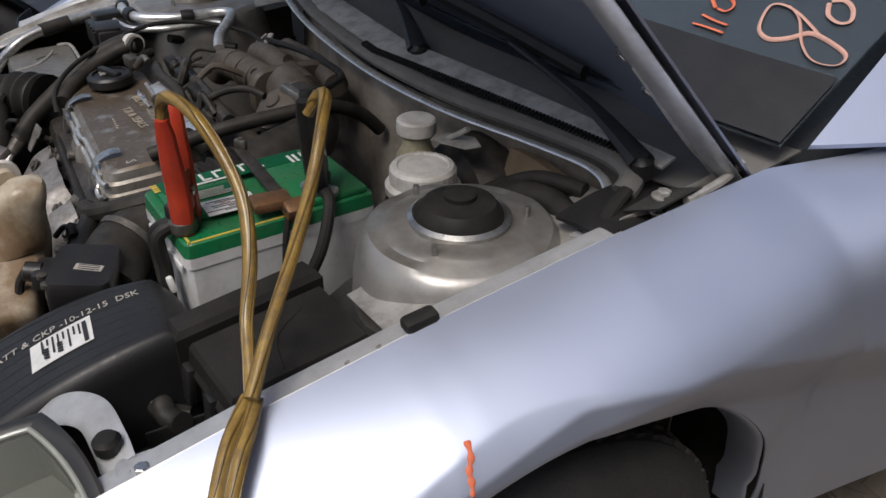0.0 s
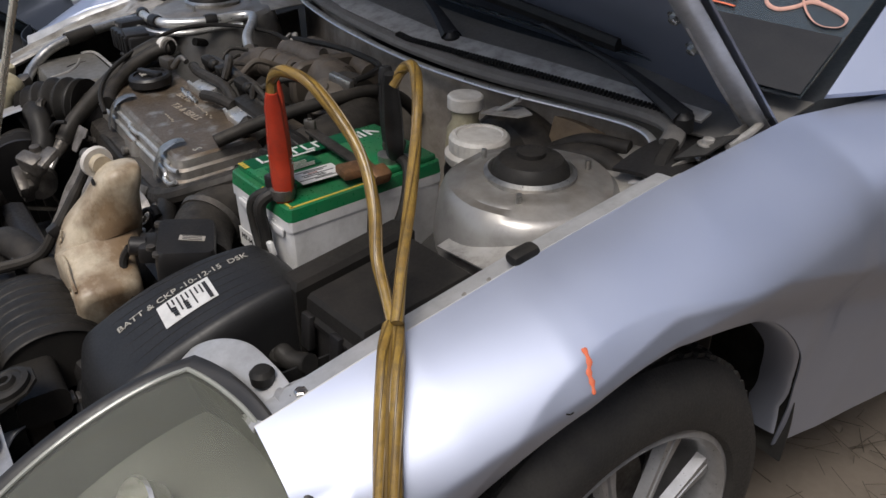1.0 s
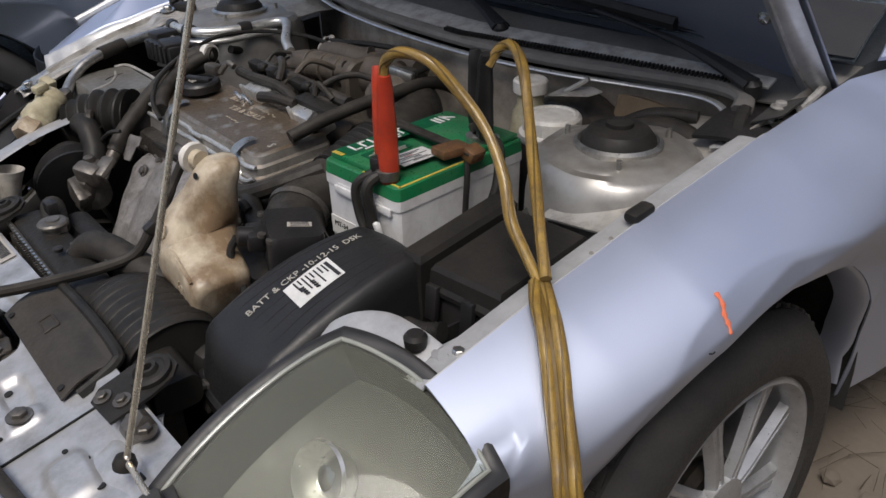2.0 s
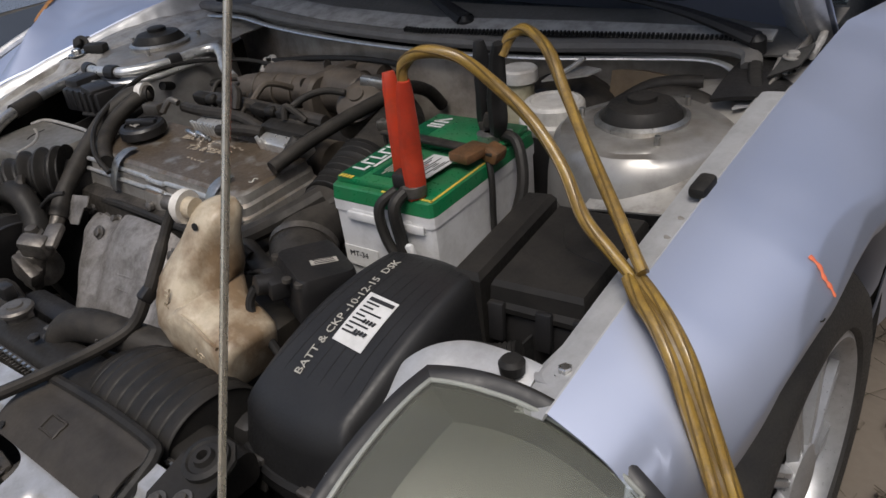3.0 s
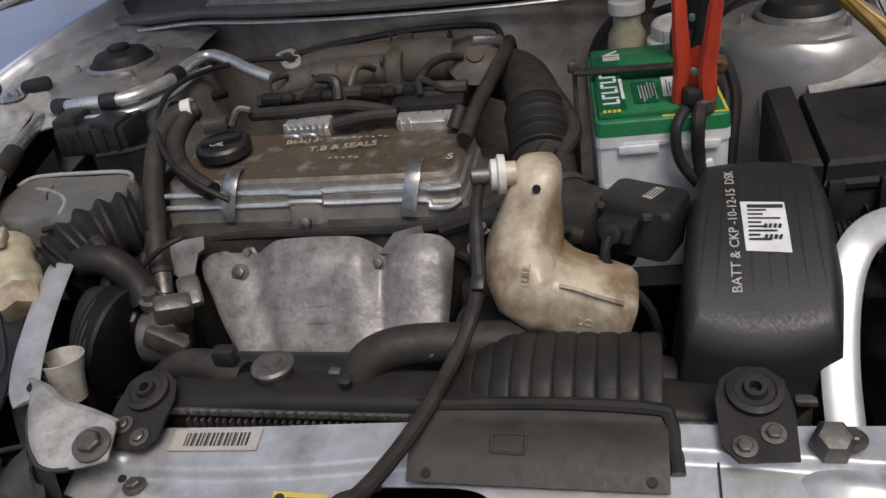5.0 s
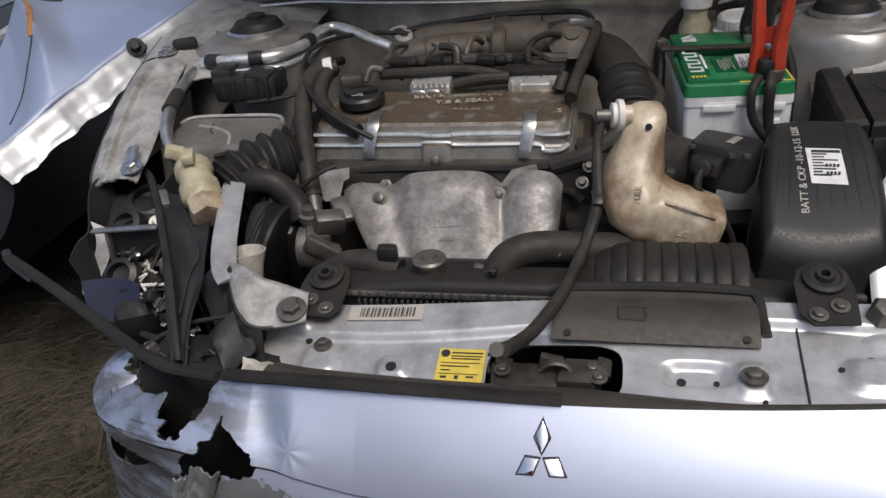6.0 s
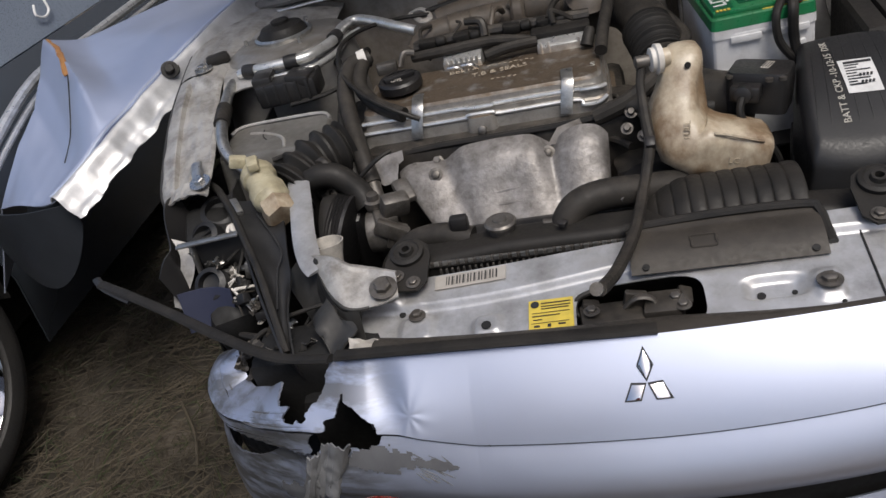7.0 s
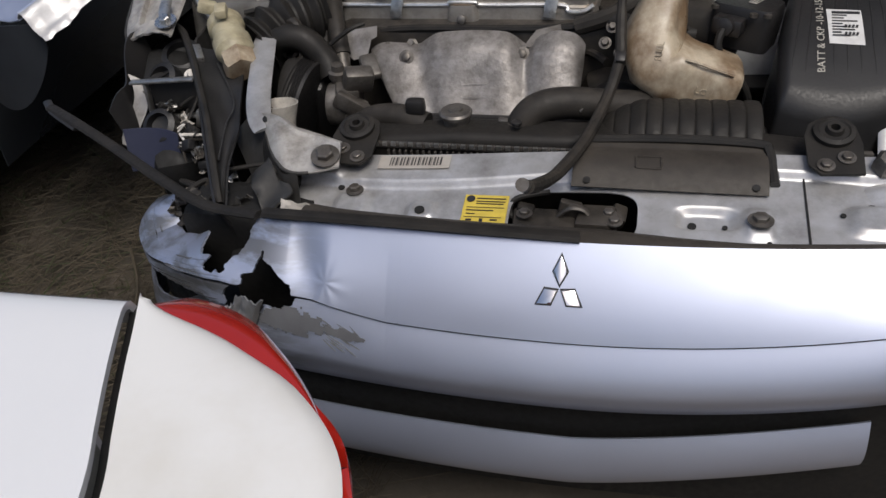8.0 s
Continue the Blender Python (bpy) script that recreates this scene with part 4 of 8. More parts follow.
def upper_bumper(u, v):
    s = BX0 + BW * u
    z = rim_z(s) - (rim_z(s) - crease_z(s)) * v
    w = min(1.0, max(0.0, (-0.44 - s) / 0.05))
    out = -0.040 + 0.074 * (0.30 * math.sin(0.5 * math.pi * v) + 0.70 * v) + w * (0.016 * v + 0.012) * (1 - v)
    out -= w * (0.0060 * fold(v, 0.60 + 0.7 * (s + 0.55), 0.07) + 0.0050 * fold(v, 0.80 - 0.4 * (s + 0.55), 0.05) + 0.003 * fold(v, 0.93, 0.04))
    return pushed(s, out - dent(s, z), z + 0.4 * dent(s + 3, z))


# outlines of the two tears, across and up
TEARS = (((-0.512, 0.626), (-0.490, 0.640), (-0.470, 0.690), (-0.400, 0.690), (-0.398, 0.664), (-0.418, 0.652), (-0.428, 0.626), (-0.452, 0.611), (-0.478, 0.610), (-0.474, 0.619), (-0.496, 0.619)),
         ((-0.452, 0.556), (-0.440, 0.592), (-0.418, 0.608), (-0.392, 0.632), (-0.374, 0.618), (-0.352, 0.602), (-0.346, 0.584), (-0.362, 0.574), (-0.380, 0.580), (-0.430, 0.575)))


def torn(x, z):
    x += 0.007 * noise.noise((x * 90, z * 90, 1.3)) + 0.0015 * noise.noise((x * 200, z * 200, 7.3))
    z += 0.006 * noise.noise((x * 90, z * 90, 4.3)) + 0.0015 * noise.noise((x * 200, z * 200, 2.3))
    for ring in TEARS:
        inside = False
        for (ax, az), (bx, bz) in zip(ring, ring[1:] + ring[:1]):
            if (az > z) != (bz > z) and x < ax + (bx - ax) * (z - az) / (bz - az):
                inside = not inside
        if inside:
            return True
    return False


def fog(s, z):
    """The crescent slot of the fog lamp in the smashed corner."""
    q = (-0.495 - s) / 0.19
    return 0.0 < q < 1.0 and 0.560 - 0.066 * math.sin(math.pi * q ** 0.8) ** 0.8 * (0.5 + 0.5 * q) < z < 0.560 - 0.020 * q * q


def keep_upper(u, v):
    return not torn(BX0 + BW * u, upper_bumper(u, v)[2])


def keep_lower(u, v):
    s, z = BX0 + BW * u, lower_bumper(u, v)[2]
    return not torn(s, z) and not fog(s, z)


def lower_bumper(u, v):
    s = BX0 + BW * u
    t = (s - XC * 0.4) / 0.8
    w = min(1.0, max(0.0, (-0.42 - s) / 0.06))
    low = 0.458 + 0.20 * max(0.0, s) ** 2 + 0.02 * t * t - 0.06 * w
    top = crease_z(s) - 0.0055
    z = top + (low - top) * v
    out = 0.031 + 0.030 * math.sin(0.5 * math.pi * min(1, v * 1.7)) * (1 - 0.5 * w) - 0.070 * (1 - w) * max(0, v - 0.50) ** 1.5 + 0.020 * w * v
    out -= w * 0.018 * max(0.0, min(1.0, (0.566 - z) / 0.006))
    return pushed(s, out - 1.1 * dent(s, z), z + 0.5 * dent(s + 3, z))


def lip(u, v):
    x = -0.60 + 0.985 * u
    rise = 0.065 * max(0.0, (x - 0.02) / 0.37) ** 1.2
    return (x, bumper_front(x) - 0.02 - 0.050 * math.sin(math.pi * (0.06 + 0.62 * v)) + 0.035 * v + 0.055 * v ** 3, 0.389 + rise - (0.140 - 0.05 * max(0, x)) * v)


bumper = part("bumper", sheet(lambda u, v: upper_bumper(0.36 + 0.64 * u, v), 100, 26, 0.003), PAINT, car, "silver-blue bumper cover torn open at one corner")
part("lower_skin", sheet(lambda u, v: lower_bumper(0.36 + 0.64 * u, v), 100, 26, 0.003), PAINT, bumper)
part("torn_corner", sheet(lambda u, v: upper_bumper(0.36 * u, v), 260, 80, 0.003, lambda u, v: keep_upper(0.36 * u, v), relax=3), SCRAPED, bumper, "scraped and torn bumper corner")
part("lower_corner", sheet(lambda u, v: lower_bumper(0.36 * u, v), 260, 90, 0.003, lambda u, v: keep_lower(0.36 * u, v), relax=3), SCRAPED, bumper)
part("fog_recess", sheet(lambda u, v: pushed(-0.69 + 0.21 * u, 0.006 + 0.012 * v, 0.575 - 0.09 * v), 14, 6, 0.003), DARK, bumper)
part("crease", sheet(lambda u, v: Vector(upper_bumper(0.02 + 0.98 * u, 1.0)) * (1 - v) + Vector(lower_bumper(0.02 + 0.98 * u, 0.0)) * v + Vector((0, 0.012 * math.sin(math.pi * v), 0)), 260, 5, 0.002, lambda u, v: not torn(BX0 + BW * (0.02 + 0.98 * u), crease_z(BX0 + BW * (0.02 + 0.98 * u)))), DARK, bumper)
part("top_return", sheet(lambda u, v: Vector(upper_bumper(0.255 + 0.745 * u, 0)) + Vector((0, (0.040 - 0.022 * min(1.0, max(0.0, 6 * u - 2.2))) * v, -0.003 * v - 0.004 * v * v + 0.003 * math.sin(math.pi * v))), 90, 8, 0.002), BROWNPLAST, bumper, "black edge of the bumper cover")
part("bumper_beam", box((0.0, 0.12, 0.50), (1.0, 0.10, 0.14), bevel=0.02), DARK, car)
# Near-black fillers for the shade inside the torn corner and underneath.
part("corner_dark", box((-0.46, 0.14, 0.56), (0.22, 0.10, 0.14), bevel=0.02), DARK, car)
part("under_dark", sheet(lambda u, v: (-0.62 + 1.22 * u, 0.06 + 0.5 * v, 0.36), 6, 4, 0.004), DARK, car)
part("lip_spoiler", sheet(lip, 70, 18, 0.004), PAINT, bumper, "sagging silver lower lip of the bumper")
# Near-black sheet in place of the shade behind the lower opening.
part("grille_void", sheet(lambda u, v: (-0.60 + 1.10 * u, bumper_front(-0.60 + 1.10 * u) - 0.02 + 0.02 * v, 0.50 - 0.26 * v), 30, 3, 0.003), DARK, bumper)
for x0, w, z0, h, seed in ((-0.424, 0.042, 0.597, 0.090, 1.0), (-0.446, 0.024, 0.580, 0.085, 4.0), (-0.408, 0.020, 0.585, 0.060, 8.0)):
    part("flap", sheet(lambda u, v: (x0 + w * u * (1 - 0.25 * v) - 0.030 * v + 0.003 * noise.noise((4 * v, u, seed)), bumper_front(-0.42) - 0.055 + 0.006 * math.sin(5 * u + seed) - 0.006 * v + 0.003 * noise.noise((5 * u, 6 * v, seed)) + 0.0004 * seed, z0 - h * v + 0.010 * noise.noise((9 * u, 0.5, seed)) * (1 + v)), 18, 26, 0.0025), DULLSKIN if seed < 5 else DARKSHEET, bumper, "torn strip of bumper skin")
def ragged(u, v, seed):
    return abs(2 * v - 1) + 0.5 * noise.noise((7 * u, 5 * v, seed)) < 0.85 * math.sin(math.pi * u) ** 0.6


for x0, x1, v0, v1, seed in ((-0.395, -0.300, 0.05, 0.34, 3.0), (-0.31, -0.245, 0.14, 0.26, 6.0), (-0.52, -0.45, 0.50, 0.72, 9.0)):
    part("scuff_patch", sheet(lambda u, v: Vector(lower_bumper((x0 + (x1 - x0) * u - BX0) / BW, v0 + (v1 - v0) * v)) + Vector((0, -0.0046, 0.0012)), 40, 16, 0.0005, lambda u, v: ragged(u, v, seed)), SCUFF, bumper, "dark scraped patch of bare plastic")


def face(x, z, out=0.004):
    v = (0.669 - z) / (0.669 - crease_z(x))
    p = Vector(upper_bumper((x - BX0) / BW, v))
    return p + Vector((0, -out, 0.3 * out))


def lozenge(turn, grow, low, high, crown):
    """One of three lozenges that meet in a point; turn is its direction in degrees."""
    side = 0.0185
    cx, cz = 0.0, 0.627

    def at(r, a):
        return (cx + r * math.cos(radians(a)), cz + r * math.sin(radians(a)))
    ring = [at(0.0022, turn), at(side, turn - 30), at(side * 1.732, turn), at(side, turn + 30)]
    mx, mz = at(side * 0.866, turn)

    def lifted(k, out):
        return [face(mx + (x - mx) * k, mz + (z - mz) * k, out) for x, z in ring]
    return loft([lifted(grow, low), lifted(grow, high), lifted(grow * 0.86, high + crown)])


for turn in (90, 210, 330):
    part("emblem_edge", lozenge(turn, 1.10, 0.0, 0.0045, 0.0003), INK, bumper)
    part("emblem", lozenge(turn, 0.94, 0.002, 0.0058, 0.0008), CHROME, bumper, "chrome lozenge of the badge")

rc = random.Random(17)


def scratch(fn, u0, v0, du, dv, wide, bow, material):
    if any(torn(BX0 + BW * (u0 + du * s), fn(u0 + du * s, v0 + dv * s)[2]) for s in (0, 0.25, 0.5, 0.75, 1)):
        return
    pts = [Vector(fn(u0 + du * s, v0 + dv * s + bow * math.sin(math.pi * s))) + Vector((0, -0.0036, 0.0014)) for s in (0, 0.35, 0.7, 1)]
    part("scrape", tube(pts, [0.0003 + wide * math.sin(math.pi * i / 15) * (0.4 + 0.6 * rc.random()) for i in range(16)], 5, 5, flat=0.4), material, bumper)


for k in range(34):
    scratch(upper_bumper, 0.05 + 0.11 * rc.random(), 0.30 + 0.66 * rc.random(), 0.015 + 0.05 * rc.random(), 0.04 * (rc.random() - 0.5), 0.0016, 0.02, SCUFF if k % 3 else GREASE)
for k in range(14):
    scratch(lower_bumper, 0.05 + 0.12 * rc.random(), 0.02 + 0.14 * rc.random(), 0.01 + 0.03 * rc.random(), 0.02 * (rc.random() - 0.5), 0.0008, 0.0, DARKSHEET)
for k in range(16):
    scratch(lower_bumper, 0.278 + 0.045 * rc.random(), 0.08 + 0.24 * rc.random(), 0.008 + 0.012 * rc.random(), 0.05 + 0.05 * rc.random(), 0.0009, 0.0, SCUFF)

# bent rubber strip across the gap and loose strips at the smashed corner
part("rubber_strip", tube([(-0.40, 0.045, 0.672), (-0.25, 0.032, 0.680), (-0.10, 0.028, 0.680), (0.02, 0.030, 0.676)], 0.010, 8, 10, flat=0.6), DUSTYBLACK, car, "dusty black rubber strip")
strip = thing("trim_strip", (-0.6, 0.15, 0.66), "loose dusty black trim strip, bent out at the front corner", "trim strip")
part("strip_body", tube([(-0.875, 0.275, 0.690), (-0.80, 0.235, 0.685), (-0.72, 0.195, 0.672), (-0.60, 0.125, 0.662), (-0.50, 0.07, 0.660), (-0.41, 0.045, 0.668)], 0.0095, 8, 10, flat=0.5), DUSTYBLACK, strip)
part("strip_end", tube([(-0.895, 0.295, 0.690), (-0.86, 0.262, 0.688), (-0.80, 0.228, 0.680)], 0.007, 8, 6, flat=0.4), BLACK, strip)

# left headlamp
lamp = thing("headlamp", (0.60, 0.36, 0.60), "large headlamp with a hazed grey plastic lens", "headlamp")
LA, LB, LF, LD = Vector((0.492, 0.415, 0.772)), Vector((0.720, 0.440, 0.710)), Vector((0.698, 0.200, 0.565)), Vector((0.500, 0.085, 0.600))


def lamp_skin(u, v, out=0.0):
    """The lens: u across from the engine side to the wing side, v from its rear edge to the front, with rounded corners."""
    a, b = 2 * u - 1, 2 * v - 1
    a, b = a * math.sqrt(1 - 0.14 * b * b), b * math.sqrt(1 - 0.14 * a * a)
    u, v = (a * (1 + out / 0.1) / 0.982 + 1) / 2, (b * (1 + out / 0.16) / 0.982 + 1) / 2
    p = LA.lerp(LB, u).lerp(LD.lerp(LF, u), v)
    bow = max(0.0, 4 * v * (1 - v)) ** 0.8
    return p + Vector((0, 0.014, 0.020)) * (2.4 * u * (1 - u) * (1 - v)) + Vector((0.0, -0.30, 0.95)) * (0.040 * bow) + Vector((0.0, -0.2, 0.9)) * (0.006 * max(0.0, 4 * u * (1 - u)) ** 0.6 * bow)


def lamp_rim(k, n=96, out=0.0):
    """Point k of n round the edge of the lens."""
    t = 4 * (k % n) / n
    side, f = int(t), t % 1
    return lamp_skin(*((f, 0), (1, f), (1 - f, 1), (0, 1 - f))[side], out)


part("lens", sheet(lamp_skin, 44, 44, -0.003), LENS, lamp, "hazed grey-green clear lens").visible_shadow = False
ring_in = [lamp_rim(k) for k in range(97)]
ring_out = [lamp_rim(k, 96, 0.014) + Vector((0, 0.002, 0.003)) for k in range(97)]
part("lens_rim", merge(sweep([p + Vector((0, 0, 0.0008)) for p in ring_in], 0.0028, 8, cap=False)), LENSEDGE, lamp, "paler polished lens edge")
part("lens_seal", sheet(lambda u, v: ring_in[round(u * 96)].lerp(ring_out[round(u * 96)], v) + Vector((0, 0, 0.003 * math.sin(math.pi * v))), 96, 4, 0.003), SEALGREY, lamp, "dark rubber lens seal")
part("housing", sheet(lambda u, v: ring_out[round(u * 96)] + Vector((-0.004, 0.02, -0.13)) * v + (Vector((0.6, 0.27, 0.66)) - ring_out[round(u * 96)]) * (0.25 * v * v), 96, 8, 0.003), DUSTYBLACK, lamp, "black lamp housing")
part("bezel_wall", sheet(lambda u, v: lamp_rim(round(u * 96), 96, -0.004 - 0.010 * v) + Vector((0, 0.02 * v, -0.004 - 0.048 * v)), 96, 6, 0.001), LAMPINNER, lamp)
part("bezel", sheet(lambda u, v: lamp_skin(0.04 + 0.92 * u, 0.04 + 0.92 * v) + Vector((0, 0.02, -0.050 - 0.025 * math.sin(math.pi * u) * math.sin(math.pi * v))), 20, 20, -0.002), LAMPINNER, lamp)
for u, v, r in ((0.47, 0.42, 0.037), (0.78, 0.50, 0.034)):
    p, ax = lamp_skin(u, v) + Vector((0, 0.010, -0.027)), Vector((0.05, -0.86, 0.50))
    part("reflector", lathe([(r * 1.10, 0.004), (r * 1.04, 0.008), (r * 0.96, 0.0), (r * 0.90, -0.014), (r * 0.80, -0.022), (r * 0.60, -0.026)], p, tuple(ax), 40, closed=False), BRIGHTALU, lamp, "bright reflector ring")
    part("projector_lens", lathe([(r * 0.62, -0.026), (r * 0.56, -0.014), (r * 0.36, -0.004), (0, 0.0)], p, tuple(ax), 28), CHROME, lamp)
# lamp carrier: bright arched bracket with rubber plug
part("lamp_carrier", tube([(0.424, 0.26, 0.620), (0.425, 0.33, 0.672), (0.436, 0.395, 0.722), (0.456, 0.435, 0.752), (0.490, 0.462, 0.762), (0.54, 0.470, 0.762), (0.575, 0.472, 0.758)], 0.019, 12, 10, flat=0.16, up=(0, 0, 1)), FLANGE, car, "bright painted lamp carrier")
part("rubber_plug", lathe([(0.013, 0), (0.014, 0.012), (0.010, 0.017), (0, 0.018)], (0.552, 0.468, 0.764), (0, 0, 1), 16), RUBBER, car)
part("bolt", bolt((0.582, 0.482, 0.748), 0.009, 0.010), CASTBARE, car)
part("fender_tab", plate(rounded(0.05, 0.075, 0.012), (0.597, 0.505, 0.765), 0.003), BAYSILVER, car)
part("bolt", bolt((0.600, 0.490, 0.766), 0.0075, 0.008), STEEL, car)
def side_panel(u, v):
    return (0.33 + 0.145 * u, 0.115 + (0.13 - 0.05 * u) * v, 0.650 + 0.045 * u * v + 0.012 * math.sin(4 * u) + 0.006 * max(0.0, 1 - abs(v - 0.5) / 0.2))


part("side_panel", sheet(side_panel, 24, 20, 0.002), BAYSILVER, car)
for u, v, r in ((0.25, 0.22, 0.006), (0.42, 0.75, 0.008), (0.62, 0.25, 0.005), (0.80, 0.70, 0.009), (0.86, 0.30, 0.006), (0.55, 0.80, 0.004)):
    part("hole", lathe([(r, 0.0), (r, 0.0015)], Vector(side_panel(u, v)) + Vector((0, 0, 0.0012)), (-0.2, -0.2, 1), 14), DARK, car)

# radiator with its brackets
rad = thing("radiator", (0.0, 0.27, 0.30), "radiator with black plastic top tank and steel cap", "radiator")
part("top_tank", loft([[Vector((x, 0.272 + q[0], 0.664 + q[1] - (0.012 if abs(x) > 0.27 else 0))) for q in rounded(0.062, 0.045, 0.014, 4)] for x in (-0.315, -0.30, -0.18, 0.0, 0.18, 0.30, 0.315)]), DUSTYBLACK, rad)
part("crimp", box((0.0, 0.240, 0.668), (0.62, 0.006, 0.010), bevel=0.002), CASTBARE, rad)
for k in range(46):
    part("crimp_tab", box((-0.298 + 0.0132 * k, 0.2365, 0.671), (0.007, 0.004, 0.006), bevel=0), ALU, rad)
part("core", box((0.0, 0.262, 0.47), (0.60, 0.03, 0.36), bevel=0.003), GREASE, rad)
for k in range(30):
    part("fin", box((-0.28 + 0.009 * k, 0.234, 0.652), (0.0025, 0.006, 0.02), bevel=0), CASTBARE, rad)
part("cap", lathe([(0.019, -0.014), (0.019, 0.0), (0.024, 0.001), (0.025, 0.006), (0.022, 0.009), (0.012, 0.010), (0.011, 0.013), (0, 0.013)], (-0.184, 0.283, 0.696), (0, 0, 1), 26), CASTBARE, rad, "dull steel radiator cap")
part("drain_knob", lathe([(0.007, 0), (0.008, 0.006), (0.004, 0.008)], (-0.09, 0.262, 0.695), (0, 0, 1), 12), BLACK, rad)
part("neck_tab", box((-0.25, 0.30, 0.700), (0.03, 0.02, 0.025), bevel=0.006), BLACK, rad)


def bracket(x, y, z, flip):
    b = thing("radiator_bracket", (x, y, z - 0.02), "dusty black radiator mounting bracket with rubber bush", "bracket", "radiator brackets")
    out = [(-0.032, -0.062), (0.020, -0.066), (0.034, -0.05), (0.036, 0.0), (0.030, 0.022), (0.012, 0.036), (-0.012, 0.036), (-0.028, 0.022), (-0.034, -0.01)]
    out = [(p[0] * flip, p[1]) for p in out]
    part("plate", plate(out if flip > 0 else out[::-1], (x, y, z), 0.004, (1, 0, 0.0), (0, 0.96, 0.26)), DUSTYBLACK, b)
    part("bush", lathe([(0.026, 0), (0.026, 0.006), (0.020, 0.008), (0.018, 0.006), (0.012, 0.006), (0.010, 0.012), (0.006, 0.012), (0.005, 0.002), (0, 0.002)], (x, y + 0.006, z + 0.002), (0, -0.26, 0.96), 28), RUBBER, b)
    for dx, dy in ((-0.012, -0.036), (0.014, -0.050)):
        part("bolt", bolt((x + dx * flip, y + dy, z + dy * 0.27 + 0.001), 0.007, 0.006, (0, -0.26, 0.96)), CASTBARE, b)
    return b


bracket(-0.327, 0.240, 0.688, 1)
bracket(0.328, 0.236, 0.709, -1)
for x in (-0.364, 0.390):
    lone("hex_plug", lathe([(0.020, 0), (0.020, 0.012), (0.014, 0.020), (0.006, 0.021)], (x, 0.200, cross_z(min(x, 0.49), 0.2) + 0.002), (0, -0.35, 0.93), 6), CASTBARE, "large dull steel hexagonal bolt", "bolt", "crossmember bolts")

# ---- engine ----
engine = thing("engine", (-0.2, 0.62, 0.30), "dusty four-cylinder engine with cast cover and heat shield", "engine")
VX0, VX1 = -0.455, 0.004


def cover_ring(k, z, x0=VX0, x1=VX1):
    y0, y1 = 0.560 + k, 0.728 - k * 0.6
    pts = []
    for q in rounded(x1 - x0 - 2 * k, y1 - y0, 0.020, 4):
        pts.append(Vector(((x0 + x1) / 2 + q[0], (y0 + y1) / 2 + q[1], z + 0.05 * ((y0 + y1) / 2 + q[1] - 0.64))))
    return pts


part("valve_cover", loft([cover_ring(-0.008, 0.715), cover_ring(-0.008, 0.726), cover_ring(0.0, 0.727), cover_ring(0.003, 0.754), cover_ring(0.0065, 0.757), cover_ring(0.0075, 0.770), cover_ring(0.012, 0.774), cover_ring(0.014, 0.787), cover_ring(0.020, 0.791)]), CAST, engine, "dust-covered cast aluminium valve cover", 28)
vc = bpy.data.objects["valve_cover"]
for y, z in ((0.5635, 0.7545), (0.5695, 0.7715)):
    jog = [(-0.262, 0.0), (-0.246, 0.006), (-0.204, 0.006), (-0.188, 0.0), (-0.060, 0.0), (-0.045, -0.008), (-0.020, -0.008)]
    part("ridge", tube([(VX0 + 0.012, y, z)] + [(x, y - abs(d) * 0.7, z + (d if z < 0.76 else 0)) for x, d in jog] + [(VX1 - 0.008, y, z)], 0.0038, 8, 6), BRIGHTALU, vc)
part("boss", loft([[Vector((-0.225 + q[0] * k, 0.563 + q[1] * k, z)) for q in rounded(0.052, 0.026, 0.011, 4)] for z, k in ((0.722, 1.1), (0.748, 1.0), (0.757, 0.86), (0.759, 0.6))]), CAST, vc)
part("plug", lathe([(0.008, 0), (0.008, 0.008), (0.005, 0.01)], (-0.225, 0.548, 0.735), (0, -1, 0.2), 12), CASTBARE, vc)
for x in (-0.335, -0.068):
    part("strap", tube([(x, 0.606, 0.797), (x, 0.588, 0.797), (x, 0.566, 0.786), (x - 0.006, 0.553, 0.755), (x - 0.008, 0.550, 0.738)], 0.0105, 8, 6, flat=0.10, up=(0, 0, 1)), ALU, vc, "thin steel strap")
cap = part("oil_cap", lathe([(0.034, 0), (0.040, 0.002), (0.040, 0.016), (0.036, 0.020), (0.030, 0.021), (0.030, 0.017), (0, 0.016)], (-0.375, 0.652, 0.798), (0, -0.05, 1), 32, 1, 0.0015), BLACK, engine, "black ribbed oil filler cap")
part("bar", box((-0.375, 0.652, 0.820), (0.060, 0.014, 0.012), (0, 0, 25), 0.004), BLACK, cap)
part("raised_word", letters("OIL", 0.016, facing((-0.390, 0.634, 0.8185), (1, 0, 0), (0, 1, 0.05)), 0.0006), OLDPAPER, cap)
pen = facing((-0.285, 0.655, 0.798), (1, 0.0, 0), (0, 1, 0.05))
for text, x0, y0 in (("BELTS", 0.0, 0.014), ("T.B & SEALS", 0.045, -0.012)):
    part("pen_writing", letters(text, 0.020, pen @ pose(x0, y0, 0.0004, 0, 0, 6), 0.0004), FADEDPEN, vc)
for x0, y0, n in ((0.075, 0.026, 9), (0.085, -0.034, 5)):
    part("pen_bar", moved(merge(*[box((x0 + 0.010 * k, y0 + 0.002 * math.sin(3 * k), 0.0003), (0.006, 0.0022, 0.0006), (0, 0, 40 * math.sin(5 * k)), 0) for k in range(n)]), pen), FADEDPEN, vc)
part("pen_writing", letters("S", 0.022, facing((-0.028, 0.606, 0.794), (1, 0, 0), (0, 1, 0.05)), 0.0004), WHITEPEN, vc)

